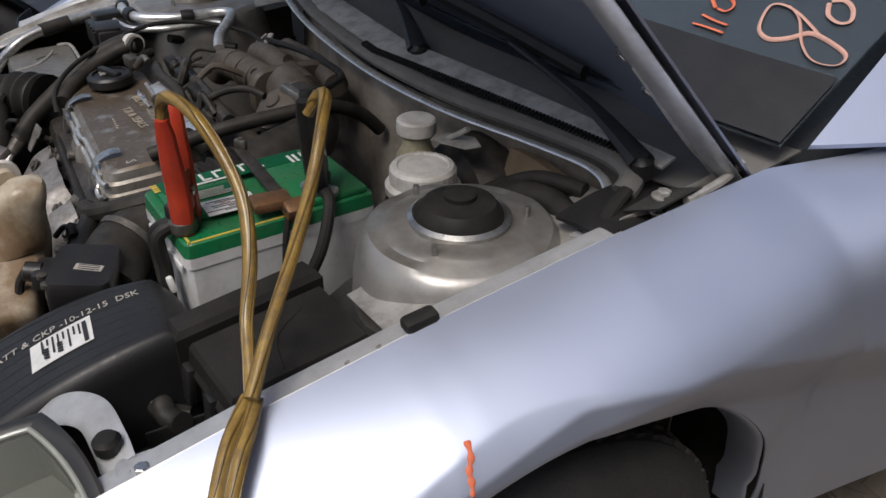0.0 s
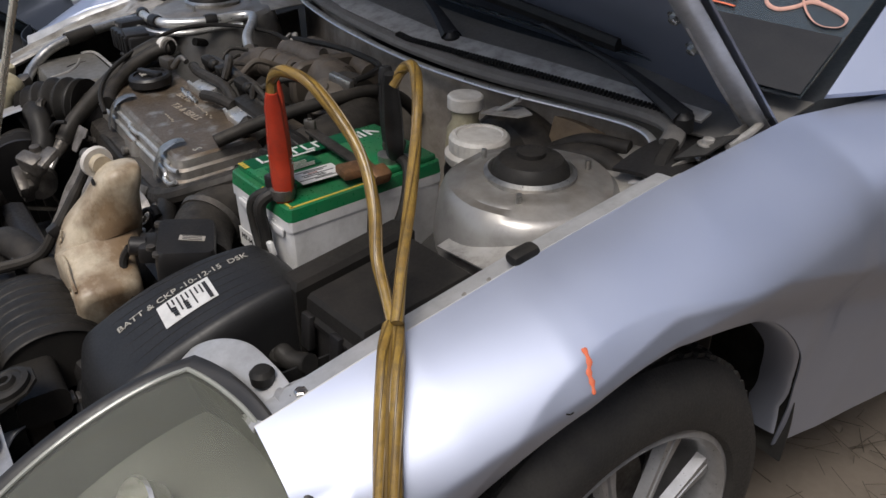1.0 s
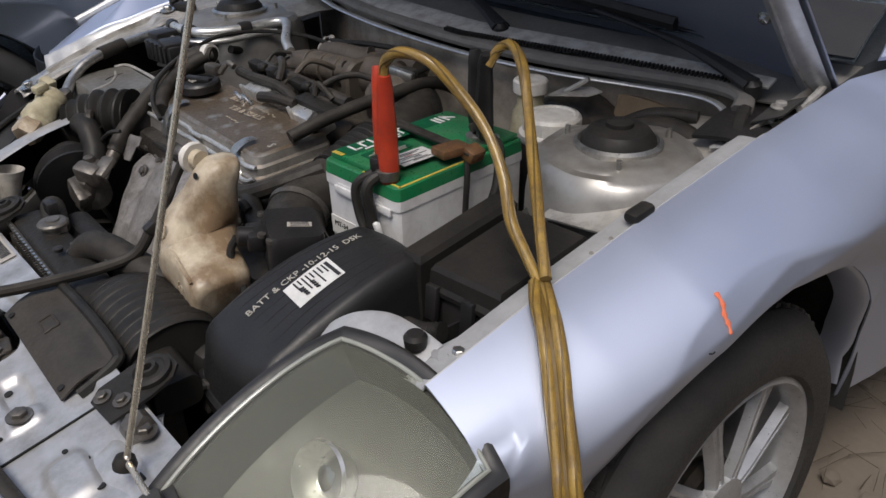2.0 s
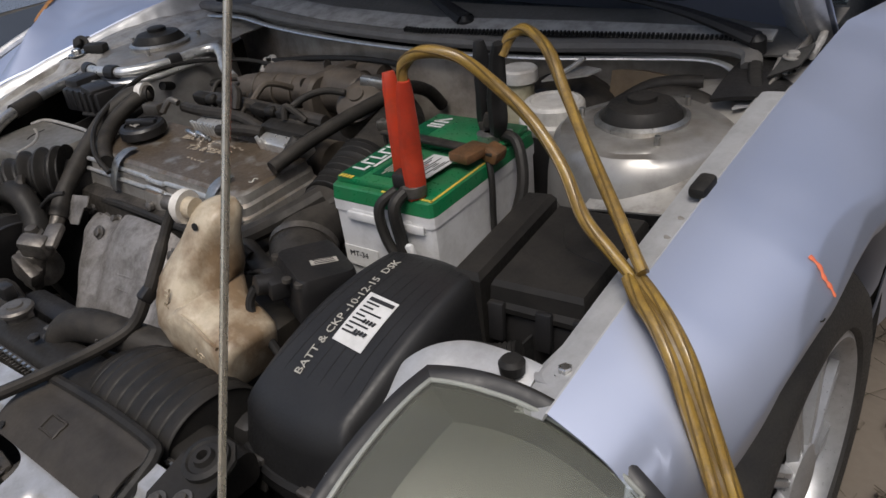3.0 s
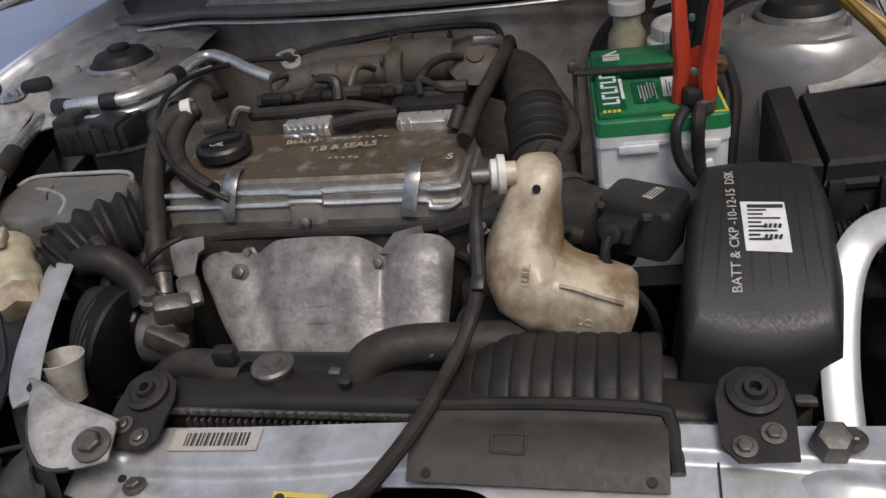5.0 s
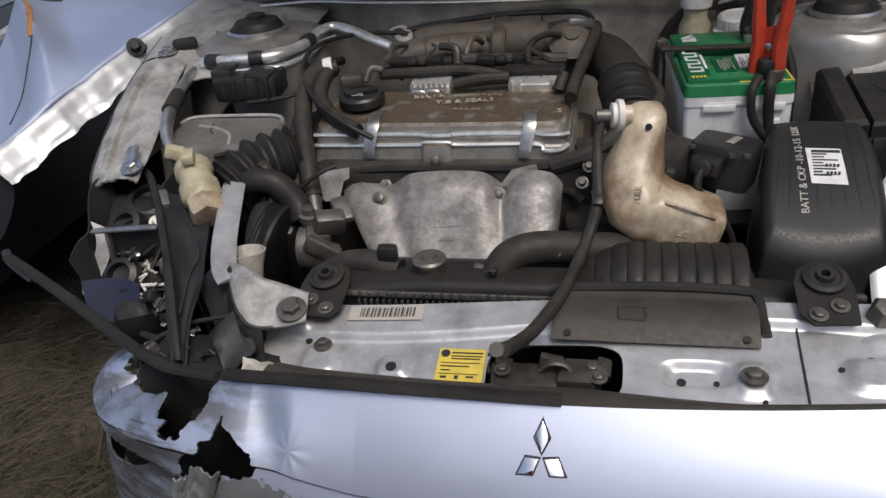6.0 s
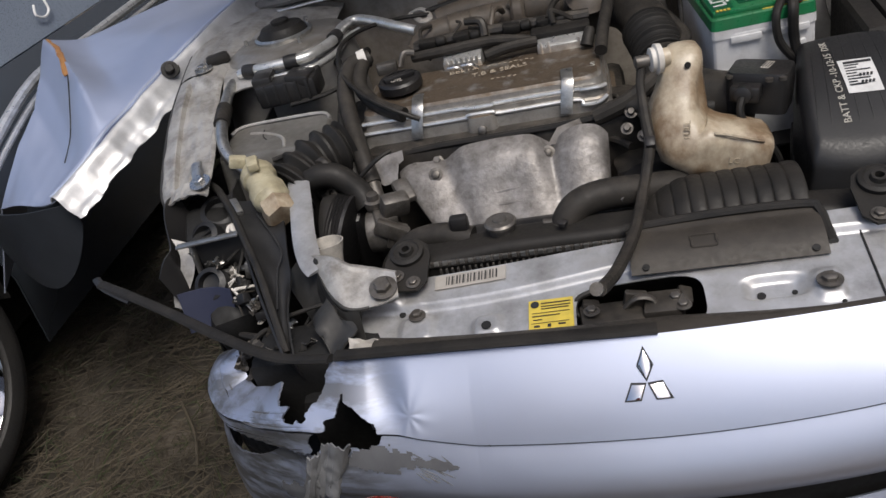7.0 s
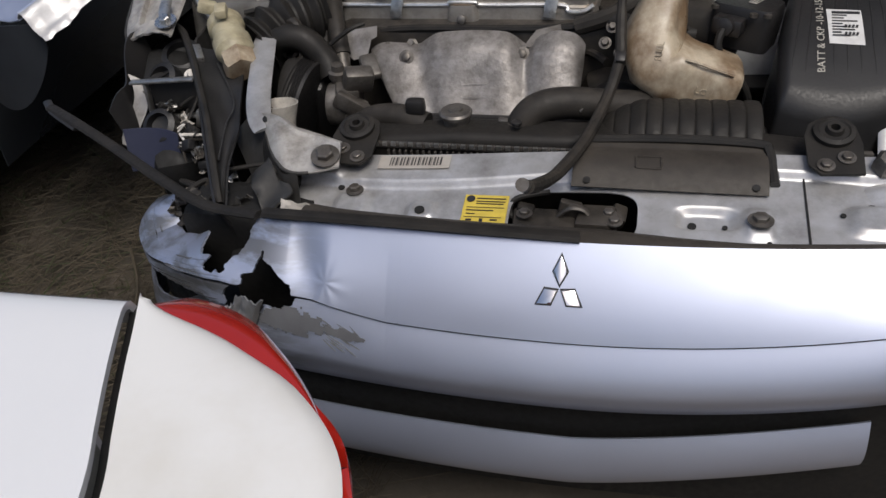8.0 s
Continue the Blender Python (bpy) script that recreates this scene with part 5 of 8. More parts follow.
# ignition coil packs, plug leads, fuel rail behind the cover
for cx, w in ((-0.070, 0.10), (-0.262, 0.075)):
    coil = part("coil_pack", box((cx, 0.722, 0.800), (w, 0.036, 0.030), (18, 0, 0), 0.004), BRIGHTALU, engine, "bare aluminium ignition coil pack")
    for k in range(7):
        if abs(k - 3) > 1 or w < 0.09:
            part("rib", box((cx - w / 2 + 0.008 + (w - 0.016) * k / 6, 0.704, 0.803), (0.005, 0.006, 0.032), (18, 0, 0), 0.001), BRIGHTALU, coil)
part("coil_top", box((-0.075, 0.738, 0.822), (0.11, 0.03, 0.016), (10, 0, 0), 0.005), DUSTYBLACK, engine)
part("fuel_rail", tube([(-0.36, 0.775, 0.826), (-0.30, 0.772, 0.832), (-0.18, 0.770, 0.834), (-0.02, 0.772, 0.830)], 0.012, 10, 8), GREASE, engine)
for x, turn in ((-0.330, 4), (-0.262, -5), (-0.165, 6), (-0.100, -3)):
    plug = part("injector_plug", box((x, 0.758, 0.836), (0.034, 0.020, 0.018), (10, turn, turn), 0.004), DUSTYBLACK, engine, "dusty black injector plug")
    part("plug_neck", lathe([(0.008, 0), (0.010, 0.004), (0.010, 0.016), (0.006, 0.02)], (x + 0.018, 0.757, 0.836), (1, 0.1, 0.05), 14), DUSTYBLACK, plug)
    part("injector", lathe([(0.009, 0), (0.011, 0.01), (0.009, 0.03)], (x - 0.006, 0.765, 0.808), (0, -0.3, 1), 16), GREASE, engine)
part("rail_bracket", tube([(-0.205, 0.776, 0.842), (-0.198, 0.800, 0.862), (-0.190, 0.822, 0.858), (-0.186, 0.85, 0.842)], 0.006, 8, 6), RUNNER, engine)
part("vacuum_pipe", tube([(-0.095, 0.752, 0.842), (-0.082, 0.79, 0.858), (-0.062, 0.82, 0.862), (-0.035, 0.838, 0.856)], 0.006, 10, 8), HOSE, engine)
leads = (((-0.36, 0.735, 0.822), (-0.30, 0.728, 0.826), (-0.20, 0.736, 0.826), (-0.13, 0.728, 0.816)), ((-0.215, 0.700, 0.812), (-0.17, 0.708, 0.818), (-0.12, 0.72, 0.816)))
for q in leads:
    part("plug_lead", tube(q, 0.010, 10, 8), HOSE, engine)
part("lead_boot", lathe([(0.012, 0), (0.010, 0.03), (0.007, 0.034)], (-0.030, 0.692, 0.800), (0.3, 0.5, 0.8), 14), HOSE, engine)
for x, y in ((-0.258, 0.688), (-0.232, 0.690)):
    part("clip", tube([(x, y, 0.795), (x - 0.012, y - 0.006, 0.806), (x - 0.03, y - 0.004, 0.806)], 0.004, 8, 5), STEEL, engine)

# intake runners and plenum
for q, r in ((((-0.372, 0.850, 0.790), (-0.345, 0.862, 0.812), (-0.30, 0.872, 0.820), (-0.24, 0.884, 0.822), (-0.165, 0.892, 0.822)), 0.029),
             (((-0.330, 0.925, 0.826), (-0.28, 0.930, 0.834), (-0.20, 0.932, 0.836), (-0.085, 0.930, 0.836)), 0.024),
             (((-0.335, 0.985, 0.826), (-0.20, 0.992, 0.834), (-0.085, 0.985, 0.832)), 0.022),
             (((-0.32, 0.82, 0.70), (-0.20, 0.81, 0.72), (-0.05, 0.81, 0.73)), 0.045)):
    part("intake_runner", tube(q, r, 20, 8), RUNNER, engine, "dust-brown intake runner")
for k in range(4):
    x = -0.30 + 0.045 * k
    part("runner_seam", lathe([(0.0300, -0.002), (0.0310, 0.0), (0.0300, 0.002)], (x, 0.872 + 0.14 * (x + 0.30), 0.8205), (1, 0.12, 0.02), 20), RUNNER, engine)
part("plenum_flange", loft([[Vector((x, 0.925 + q[0], 0.812 + q[1])) for q in rounded(0.150 * k, 0.092 * k, 0.03, 5)] for x, k in ((-0.172, 0.94), (-0.166, 1.0), (-0.150, 1.0), (-0.144, 0.94))]), RUNNER, engine, "cast plenum flange")
for y, z in ((0.868, 0.846), (0.930, 0.862), (0.985, 0.850)):
    part("bolt", bolt((-0.172, y, z), 0.006, 0.006, (-1, 0, 0)), CASTBARE, engine)
part("plenum_body", tube([(-0.145, 0.915, 0.822), (-0.10, 0.912, 0.826), (-0.055, 0.905, 0.822)], [0.040] * 8 + [0.038] * 6 + [0.034] * 3, 20, 8), RUNNER, engine)
part("throttle_body", merge(lathe([(0.040, 0), (0.042, 0.03), (0.036, 0.06)], (-0.06, 0.905, 0.82), (1, 0.1, 0.1), 24), box((-0.03, 0.86, 0.80), (0.06, 0.06, 0.06), (10, 20, 8), 0.012)), GREASE, engine)
dia = part("vacuum_capsule", lathe([(0.030, -0.02), (0.042, -0.012), (0.044, -0.008), (0.044, -0.002), (0.040, 0.0), (0.030, 0.010), (0.014, 0.013), (0.013, 0.017), (0, 0.018)], (-0.018, 0.852, 0.842), (0.12, -0.55, 0.83), 32), RUNNER, engine, "round dust-brown vacuum capsule")
part("capsule_bracket", box((0.0, 0.875, 0.866), (0.05, 0.014, 0.018), (0, 10, 20), 0.004), ALU, dia)
part("hook_bracket", tube([(-0.40, 0.975, 0.838), (-0.375, 0.968, 0.846), (-0.358, 0.955, 0.842), (-0.35, 0.935, 0.832), (-0.368, 0.930, 0.830), (-0.385, 0.95, 0.836), (-0.40, 0.965, 0.838)], 0.006, 8, 5, flat=0.6), OLDPAPER, engine, "pale lifting eye")
part("loom", tube([(-0.36, 0.955, 0.842), (-0.27, 0.975, 0.850), (-0.16, 0.985, 0.858), (-0.06, 0.985, 0.860), (0.0, 0.94, 0.868), (0.02, 0.89, 0.868)], 0.006, 8, 8), RUBBER, engine)

# exhaust heat shield below the cover
SHIELD_TOP = spline([(-0.384, 0, 0.690), (-0.362, 0, 0.702), (-0.325, 0, 0.701), (-0.298, 0, 0.700), (-0.278, 0, 0.712), (-0.255, 0, 0.722), (-0.20, 0, 0.725), (-0.150, 0, 0.724), (-0.128, 0, 0.716), (-0.108, 0, 0.705), (-0.088, 0, 0.716), (-0.060, 0, 0.726), (-0.030, 0, 0.722), (-0.014, 0, 0.704)], 6)


def shield(u, v):
    i = u * (len(SHIELD_TOP) - 1)
    p = SHIELD_TOP[int(i)].lerp(SHIELD_TOP[min(int(i) + 1, len(SHIELD_TOP) - 1)], i % 1)
    z = p.z + (0.560 - p.z) * v
    x = p.x + 0.115 * (1 - u) ** 1.6 * v ** 1.1 - 0.012 * u ** 3 * v
    edge = min(1.0, math.sin(math.pi * (0.02 + 0.96 * u)) / 0.16)
    y = 0.520 - 0.022 * (1 - (1 - min(1.0, v / 0.12)) ** 2) * edge - 0.004 * (1 - edge) - 0.128 * v ** 1.05
    flute = 0.010 * math.exp(-((x + 0.113) / 0.016) ** 2) * max(0.0, 1 - v / 0.35)
    return Vector((x, y + flute, z - flute)) + Vector((0, -0.0025, 0.0020)) * noise.noise((x * 18, z * 18, 0)) * 1.5


sh = part("heat_shield", sheet(shield, 70, 44, 0.003), SHIELD, engine, "mottled pressed-steel exhaust heat shield")
for u, v in ((0.17, 0.08), (0.66, 0.06), (0.42, 0.93)):
    part("bolt", bolt(shield(u, v) + Vector((0, -0.004, 0.002)), 0.008, 0.006, (0, -0.8, 0.6)), CASTBARE, sh)
stamp = []
for k in range(7):
    u0 = 0.40 + 0.034 * k
    stamp.append(tube([shield(u0, 0.36 + 0.05 * (k % 2)), shield(u0 + 0.012 * math.sin(k * 2.1), 0.47), shield(u0 + 0.004, 0.54 - 0.04 * (k % 3))], 0.0026, 6, 6))
stamp.append(tube([shield(0.40, 0.40), shield(0.5, 0.38), shield(0.62, 0.40)], 0.0026, 6, 6))
stamp.append(tube([shield(0.41, 0.50), shield(0.5, 0.49), shield(0.61, 0.51)], 0.0026, 6, 6))
part("embossing", merge(*stamp), SHIELD, sh)
# Black filler block standing for the shade behind the heat shield.
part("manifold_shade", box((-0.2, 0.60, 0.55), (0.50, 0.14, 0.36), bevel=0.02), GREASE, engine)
part("gasket_rail", box((-0.225, 0.552, 0.712), (0.46, 0.02, 0.014), bevel=0.004), GREASE, engine)
for k in range(9):
    part("manifold_stud", lathe([(0.011, 0), (0.011, 0.012), (0.006, 0.014), (0.006, 0.024), (0, 0.024)], (-0.40 + 0.045 * k + 0.008 * math.sin(k * 3), 0.535, 0.692 - 0.006 * (k % 2)), (0, -0.8, 0.6), 6), CASTBARE, engine)
part("loom_under_cover", tube([(-0.44, 0.545, 0.705), (-0.32, 0.537, 0.722), (-0.15, 0.535, 0.724), (-0.04, 0.535, 0.728), (0.03, 0.54, 0.745), (0.09, 0.58, 0.77)], 0.007, 8, 8), RUBBER, engine)
part("loom_sleeve", tube([(-0.03, 0.536, 0.728), (0.03, 0.54, 0.748), (0.08, 0.57, 0.772), (0.11, 0.63, 0.79)], 0.015, 10, 8), HOSE, engine)
part("dipstick_bracket", plate([(-0.03, 0), (0.02, -0.006), (0.035, 0.012), (0.03, 0.032), (-0.01, 0.026)], (-0.085, 0.512, 0.706), 0.002, (1, 0, 0.1), (0, 0.6, 0.8)), CASTBARE, engine)
part("shield_tab", plate([(-0.026, -0.020), (-0.010, -0.030), (0.014, -0.026), (0.020, 0.004), (0.030, 0.010), (0.030, 0.028), (0.004, 0.024), (-0.022, 0.020)], (-0.398, 0.500, 0.712), 0.002, (1, 0, 0), (0, 0.5, 0.85)), SHIELD, engine)
part("gearbox", merge(box((0.06, 0.62, 0.50), (0.16, 0.30, 0.32), bevel=0.04), box((0.12, 0.45, 0.50), (0.2, 0.2, 0.2), bevel=0.04)), GREASE, engine)
part("block_back", box((-0.22, 0.70, 0.50), (0.50, 0.22, 0.44), bevel=0.02), GREASE, engine)
part("filter_can", lathe([(0.045, 0), (0.045, 0.06), (0.03, 0.068), (0, 0.069)], (0.045, 0.435, 0.60), (0, -0.3, 1), 26), BLACK, engine)
for q in ((0.02, 0.50, 0.716), (0.03, 0.52, 0.735), (0.045, 0.485, 0.706)):
    part("bolt", bolt(q, 0.0065, 0.008, (0, -0.7, 0.7)), CASTBARE, engine)

# belt pulley, pump, alternator at the engine's end
part("belt_pulley", lathe([(0.030, -0.01), (0.074, -0.006), (0.074, 0.0), (0.070, 0.003), (0.074, 0.006), (0.070, 0.009), (0.074, 0.012), (0.070, 0.015), (0.074, 0.018), (0.070, 0.021), (0.074, 0.024), (0.060, 0.026), (0.056, 0.016), (0.02, 0.014)], (-0.470, 0.402, 0.642), (-1, 0.10, 0.25), 40), BLACK, engine, "black grooved belt pulley")
part("pump_body", merge(lathe([(0.036, 0), (0.038, 0.02), (0.030, 0.05)], (-0.432, 0.41, 0.640), (1, 0.05, 0), 22), box((-0.400, 0.405, 0.655), (0.040, 0.045, 0.050), (5, 8, 20), 0.006), lathe([(0.014, 0), (0.014, 0.012), (0.017, 0.013), (0.017, 0.024), (0.011, 0.026), (0.010, 0.036)], (-0.418, 0.425, 0.672), (0.1, -0.1, 1), 16), box((-0.380, 0.385, 0.640), (0.03, 0.02, 0.045), (0, 25, 10), 0.004)), CASTBARE, engine)
part("pump_bracket", merge(box((-0.375, 0.405, 0.690), (0.05, 0.03, 0.04), (20, 10, 30), 0.008), box((-0.385, 0.38, 0.655), (0.06, 0.02, 0.03), (0, 30, 0), 0.006)), CASTBARE, engine)
part("pump_bracket", box((-0.36, 0.43, 0.70), (0.03, 0.05, 0.016), (25, 0, 30), 0.006), CASTBARE, engine)
part("timing_cover", merge(box((-0.475, 0.62, 0.64), (0.06, 0.20, 0.26), bevel=0.025), box((-0.47, 0.50, 0.60), (0.06, 0.14, 0.20), (20, 0, 0), 0.02)), BLACK, engine)
part("belt", tube([(-0.488, 0.475, 0.655), (-0.487, 0.42, 0.716), (-0.486, 0.36, 0.70), (-0.486, 0.33, 0.645), (-0.488, 0.36, 0.57), (-0.49, 0.45, 0.53)], 0.012, 8, 8, flat=0.2), RUBBER, engine)

# engine mount bracket at the side
mount = thing("engine_mount", (-0.56, 0.58, 0.70), "dusty cast engine mount with black rubber bellows", "engine mount")
part("mount_cover", loft([[Vector((-0.608 + q[0], 0.560 + q[1] - (0.02 if z < 0.75 else 0), z + 0.02 * q[1])) for q in rounded(0.215 * k, 0.135 * k, 0.035 * k, 5)] for z, k in ((0.66, 1.0), (0.755, 0.99), (0.776, 0.96), (0.784, 0.90), (0.785, 0.80))]), MOUNTGREY, mount)
part("mount_rim", tube([(-0.712, 0.600, 0.783), (-0.690, 0.622, 0.787), (-0.60, 0.626, 0.788), (-0.53, 0.622, 0.788), (-0.510, 0.600, 0.784)], 0.0035, 8, 8), BAYPAINT, mount)
part("mount_curve", tube([(-0.665, 0.585, 0.785), (-0.628, 0.572, 0.786), (-0.590, 0.545, 0.785), (-0.574, 0.505, 0.783)], 0.0032, 8, 8), BAYPAINT, mount)
part("mount_crack", tube([(-0.640, 0.592, 0.7855), (-0.634, 0.565, 0.7855), (-0.622, 0.548, 0.785)], 0.0012, 6, 5), DARK, mount)
part("mount_bellows", bellows([(-0.566, 0.455, 0.722), (-0.528, 0.500, 0.744), (-0.478, 0.545, 0.746)], 0.046, 0.006, 6, 24, 20), RUBBER, mount)
box_relay = thing("relay_box", (-0.63, 0.70, 0.80), "black plastic relay block on the inner wing", "relay box")
part("relay_body", merge(box((-0.605, 0.700, 0.822), (0.12, 0.075, 0.045), (0, 0, 4), 0.006), box((-0.655, 0.705, 0.832), (0.04, 0.06, 0.05), (0, 0, 8), 0.006), box((-0.575, 0.69, 0.842), (0.05, 0.05, 0.022), (0, 6, -6), 0.005)), BLACK, box_relay)
for k in range(5):
    part("relay_rib", box((-0.645 + 0.022 * k, 0.662, 0.825), (0.006, 0.006, 0.038), (0, 0, 4), 0.001), BLACKCLEAN, box_relay)

# ---- battery ----
BO = pose(0.2475, 0.730, 0.0, 0, 0, 4.5)
battery = thing("battery", (0.2475, 0.730, 0.62), "white car battery with a green lid, terminals clamped", "battery")
part("case", moved(loft([[Vector((q[0], q[1], z)) for q in rounded(0.168 * k, 0.262 * k, 0.010, 3)] for z, k in ((0.615, 0.96), (0.70, 0.975), (0.803, 0.985), (0.803, 1.0), (0.818, 1.0))]), BO), BATWHITE, battery, "white plastic battery case", 25)
lid = part("lid", moved(loft([[Vector((q[0], q[1], z)) for q in rounded(0.168 * k, 0.262 * k, 0.010, 3)] for z, k in ((0.8185, 1.0), (0.836, 0.985), (0.838, 0.965))]), BO), GREEN, battery, "glossy green battery lid with printed sticker", 25)
part("lid_step", moved(box((-0.022, -0.072, 0.842), (0.112, 0.094, 0.010), bevel=0.003), BO), GREEN, lid)
part("lid_step", moved(box((0.0, 0.070, 0.842), (0.156, 0.104, 0.010), bevel=0.003), BO), GREEN, lid)
part("lip", moved(box((0.0, -0.129, 0.806), (0.10, 0.006, 0.008), bevel=0.002), BO), BATWHITE, battery)
for k in range(2):
    part("handle_slot", moved(box((-0.03 + 0.075 * k, -0.1335, 0.800), (0.05, 0.004, 0.012), bevel=0.0015), BO), BATWHITE, battery)
# printed lid: dark field, white bars for the maker's name, green panel
part("name_field", moved(sheet(lambda u, v: (-0.076 + 0.034 * u, -0.112 + 0.20 * v, 0.8475 + 0.0), 3, 3, 0.0006), BO), DARKGREEN, lid)
for k in range(7):
    y = -0.092 + 0.0185 * k
    part("name_bar", moved(merge(box((-0.060, y, 0.8484), (0.022, 0.0035, 0.0008), bevel=0), box((-0.060 + 0.009 * (-1) ** k, y + 0.006, 0.8484), (0.004, 0.011, 0.0008), bevel=0)), BO), PAPER, lid)
for k in range(2):
    y = 0.070 + 0.0185 * k
    part("name_bar", moved(merge(box((-0.050, y, 0.8484), (0.024, 0.004, 0.0008), bevel=0), box((-0.050, y + 0.008, 0.8484), (0.024, 0.004, 0.0008), (0, 0, 40 * k), 0)), BO), PAPER, lid)
part("slogan_bar", moved(box((-0.044, -0.045, 0.8484), (0.004, 0.07, 0.0008), bevel=0), BO), PAPER, lid)
part("print_panel", moved(box((-0.016, -0.062, 0.8480), (0.030, 0.075, 0.0010), bevel=0), BO), DARKGREEN, lid)
for k in range(6):
    part("print_bar", moved(box((-0.022 + 0.004 * k, -0.062 + 0.006 * math.sin(5 * k), 0.8488), (0.0016, 0.045 + 0.01 * (k % 2), 0.0006), bevel=0), BO), OLDPAPER, lid)
st = part("paper_label", moved(box((0.028, -0.050, 0.8478), (0.040, 0.066, 0.0008), (0, 0, -3), 0), BO), PAPER, lid, "white paper battery label")
for k in range(8):
    part("print", moved(box((0.014 + 0.004 * k, -0.052 + 0.008 * math.sin(3 * k), 0.8484), (0.0014, 0.05 - 0.018 * (k % 3), 0.0005), (0, 0, -3), 0), BO), RED if k == 2 else INK, st)
for k in range(4):
    part("yellow_print", moved(box((-0.070 + 0.006 * k, -0.117, 0.8482), (0.004, 0.008, 0.0006), bevel=0), BO), YELLOW, lid)
part("side_sticker", moved(box((-0.045, -0.1305, 0.735), (0.058, 0.0015, 0.030), bevel=0), BO), PAPER, battery)
part("sticker_code", letters("MT-34", 0.012, BO @ facing((-0.066, -0.1318, 0.735), (1, 0, 0), (0, 0, 1)), 0.0003), INK, battery)
part("orange_line", moved(merge(box((0.079, -0.05, 0.8385), (0.003, 0.15, 0.001), bevel=0), box((0.04, -0.122, 0.8385), (0.08, 0.003, 0.001), bevel=0)), BO), YELLOW, lid)
for x, y in ((0.050, -0.118), (0.055, 0.055)):
    part("terminal_post", moved(lathe([(0.010, 0), (0.009, 0.022), (0.007, 0.024), (0, 0.024)], (x, y, 0.836), (0, 0, 1), 18), BO), CASTBARE, battery)
hold = thing("battery_clamp", (0.24, 0.745, 0.842), "rusty flat steel battery hold-down bar", "clamp bar")
part("bar", moved(merge(box((-0.005, 0.012, 0.853), (0.20, 0.018, 0.006), (0, 0, -4), 0.002)), BO), GREASE, hold)
part("corroded_end", moved(merge(box((0.065, -0.01, 0.856), (0.035, 0.05, 0.014), (0, 0, -10), 0.004), box((0.088, 0.012, 0.850), (0.025, 0.03, 0.02), (0, 20, 0), 0.005)), BO), COPPER, hold)
part("j_bolt", tube([BO @ Vector((-0.104, 0.02, 0.872)), BO @ Vector((-0.104, 0.02, 0.80)), BO @ Vector((-0.106, 0.02, 0.64))], 0.0035, 8, 4), CASTBARE, hold)
part("wing_nut", moved(box((-0.104, 0.02, 0.862), (0.02, 0.008, 0.016), (0, 0, 30), 0.003), BO), CASTBARE, hold)
neg = thing("battery_lead", (0.30, 0.60, 0.70), "black battery cable with clamp and white sleeve", "cable")
part("clamp_ring", moved(lathe([(0.016, 0), (0.017, 0.004), (0.017, 0.014), (0.013, 0.016), (0.011, 0.016)], (0.050, -0.118, 0.842), (0, 0, 1), 18), BO), CASTBARE, neg)
part("lead", tube([BO @ Vector((0.046, -0.128, 0.850)), BO @ Vector((0.040, -0.148, 0.835)), BO @ Vector((0.042, -0.146, 0.79)), BO @ Vector((0.055, -0.15, 0.74)), BO @ Vector((0.10, -0.155, 0.71)), BO @ Vector((0.16, -0.12, 0.69))], 0.0085, 10, 8), RUBBER, neg)
part("second_lead", tube([BO @ Vector((0.028, -0.124, 0.846)), BO @ Vector((0.014, -0.146, 0.83)), BO @ Vector((0.018, -0.148, 0.79)), BO @ Vector((0.04, -0.15, 0.755)), BO @ Vector((0.06, -0.15, 0.73))], 0.007, 10, 8), RUBBER, neg)
part("sleeve", moved(box((0.055, -0.146, 0.775), (0.012, 0.008, 0.022), (8, -10, 0), 0.003), BO), PAPER, neg)
part("terminal_block", moved(box((0.044, -0.118, 0.862), (0.036, 0.024, 0.02), (0, 0, 12), 0.004), BO), BLACK, neg)
pos = thing("positive_lead", (0.33, 0.79, 0.75), "black positive cable bolted to a corroded terminal", "cable")
part("clamp_ring", moved(merge(lathe([(0.017, 0), (0.018, 0.016), (0.012, 0.018)], (0.055, 0.055, 0.842), (0, 0, 1), 18), box((0.07, 0.065, 0.852), (0.03, 0.018, 0.014), (0, 0, 30), 0.004)), BO), ALU, pos)
part("lead", tube([BO @ Vector((0.065, 0.06, 0.855)), BO @ Vector((0.098, 0.055, 0.85)), BO @ Vector((0.118, 0.03, 0.80)), BO @ Vector((0.112, 0.0, 0.74)), BO @ Vector((0.105, -0.02, 0.68))], 0.008, 10, 8), RUBBER, pos)
part("thin_lead", tube([BO @ Vector((0.078, 0.01, 0.85)), BO @ Vector((0.092, -0.005, 0.82)), BO @ Vector((0.094, -0.012, 0.76)), BO @ Vector((0.10, -0.02, 0.70))], 0.0045, 8, 8), RUBBER, pos)
tray = thing("battery_tray", (0.25, 0.72, 0.46), "black battery tray under the battery", "tray")
part("tray_plate", box((0.25, 0.72, 0.606), (0.24, 0.32, 0.016), (0, 0, 4.5), 0.005), BLACK, tray)
part("tray_support", box((0.25, 0.72, 0.53), (0.16, 0.24, 0.14), (0, 0, 4.5), 0.01), GREASE, tray)


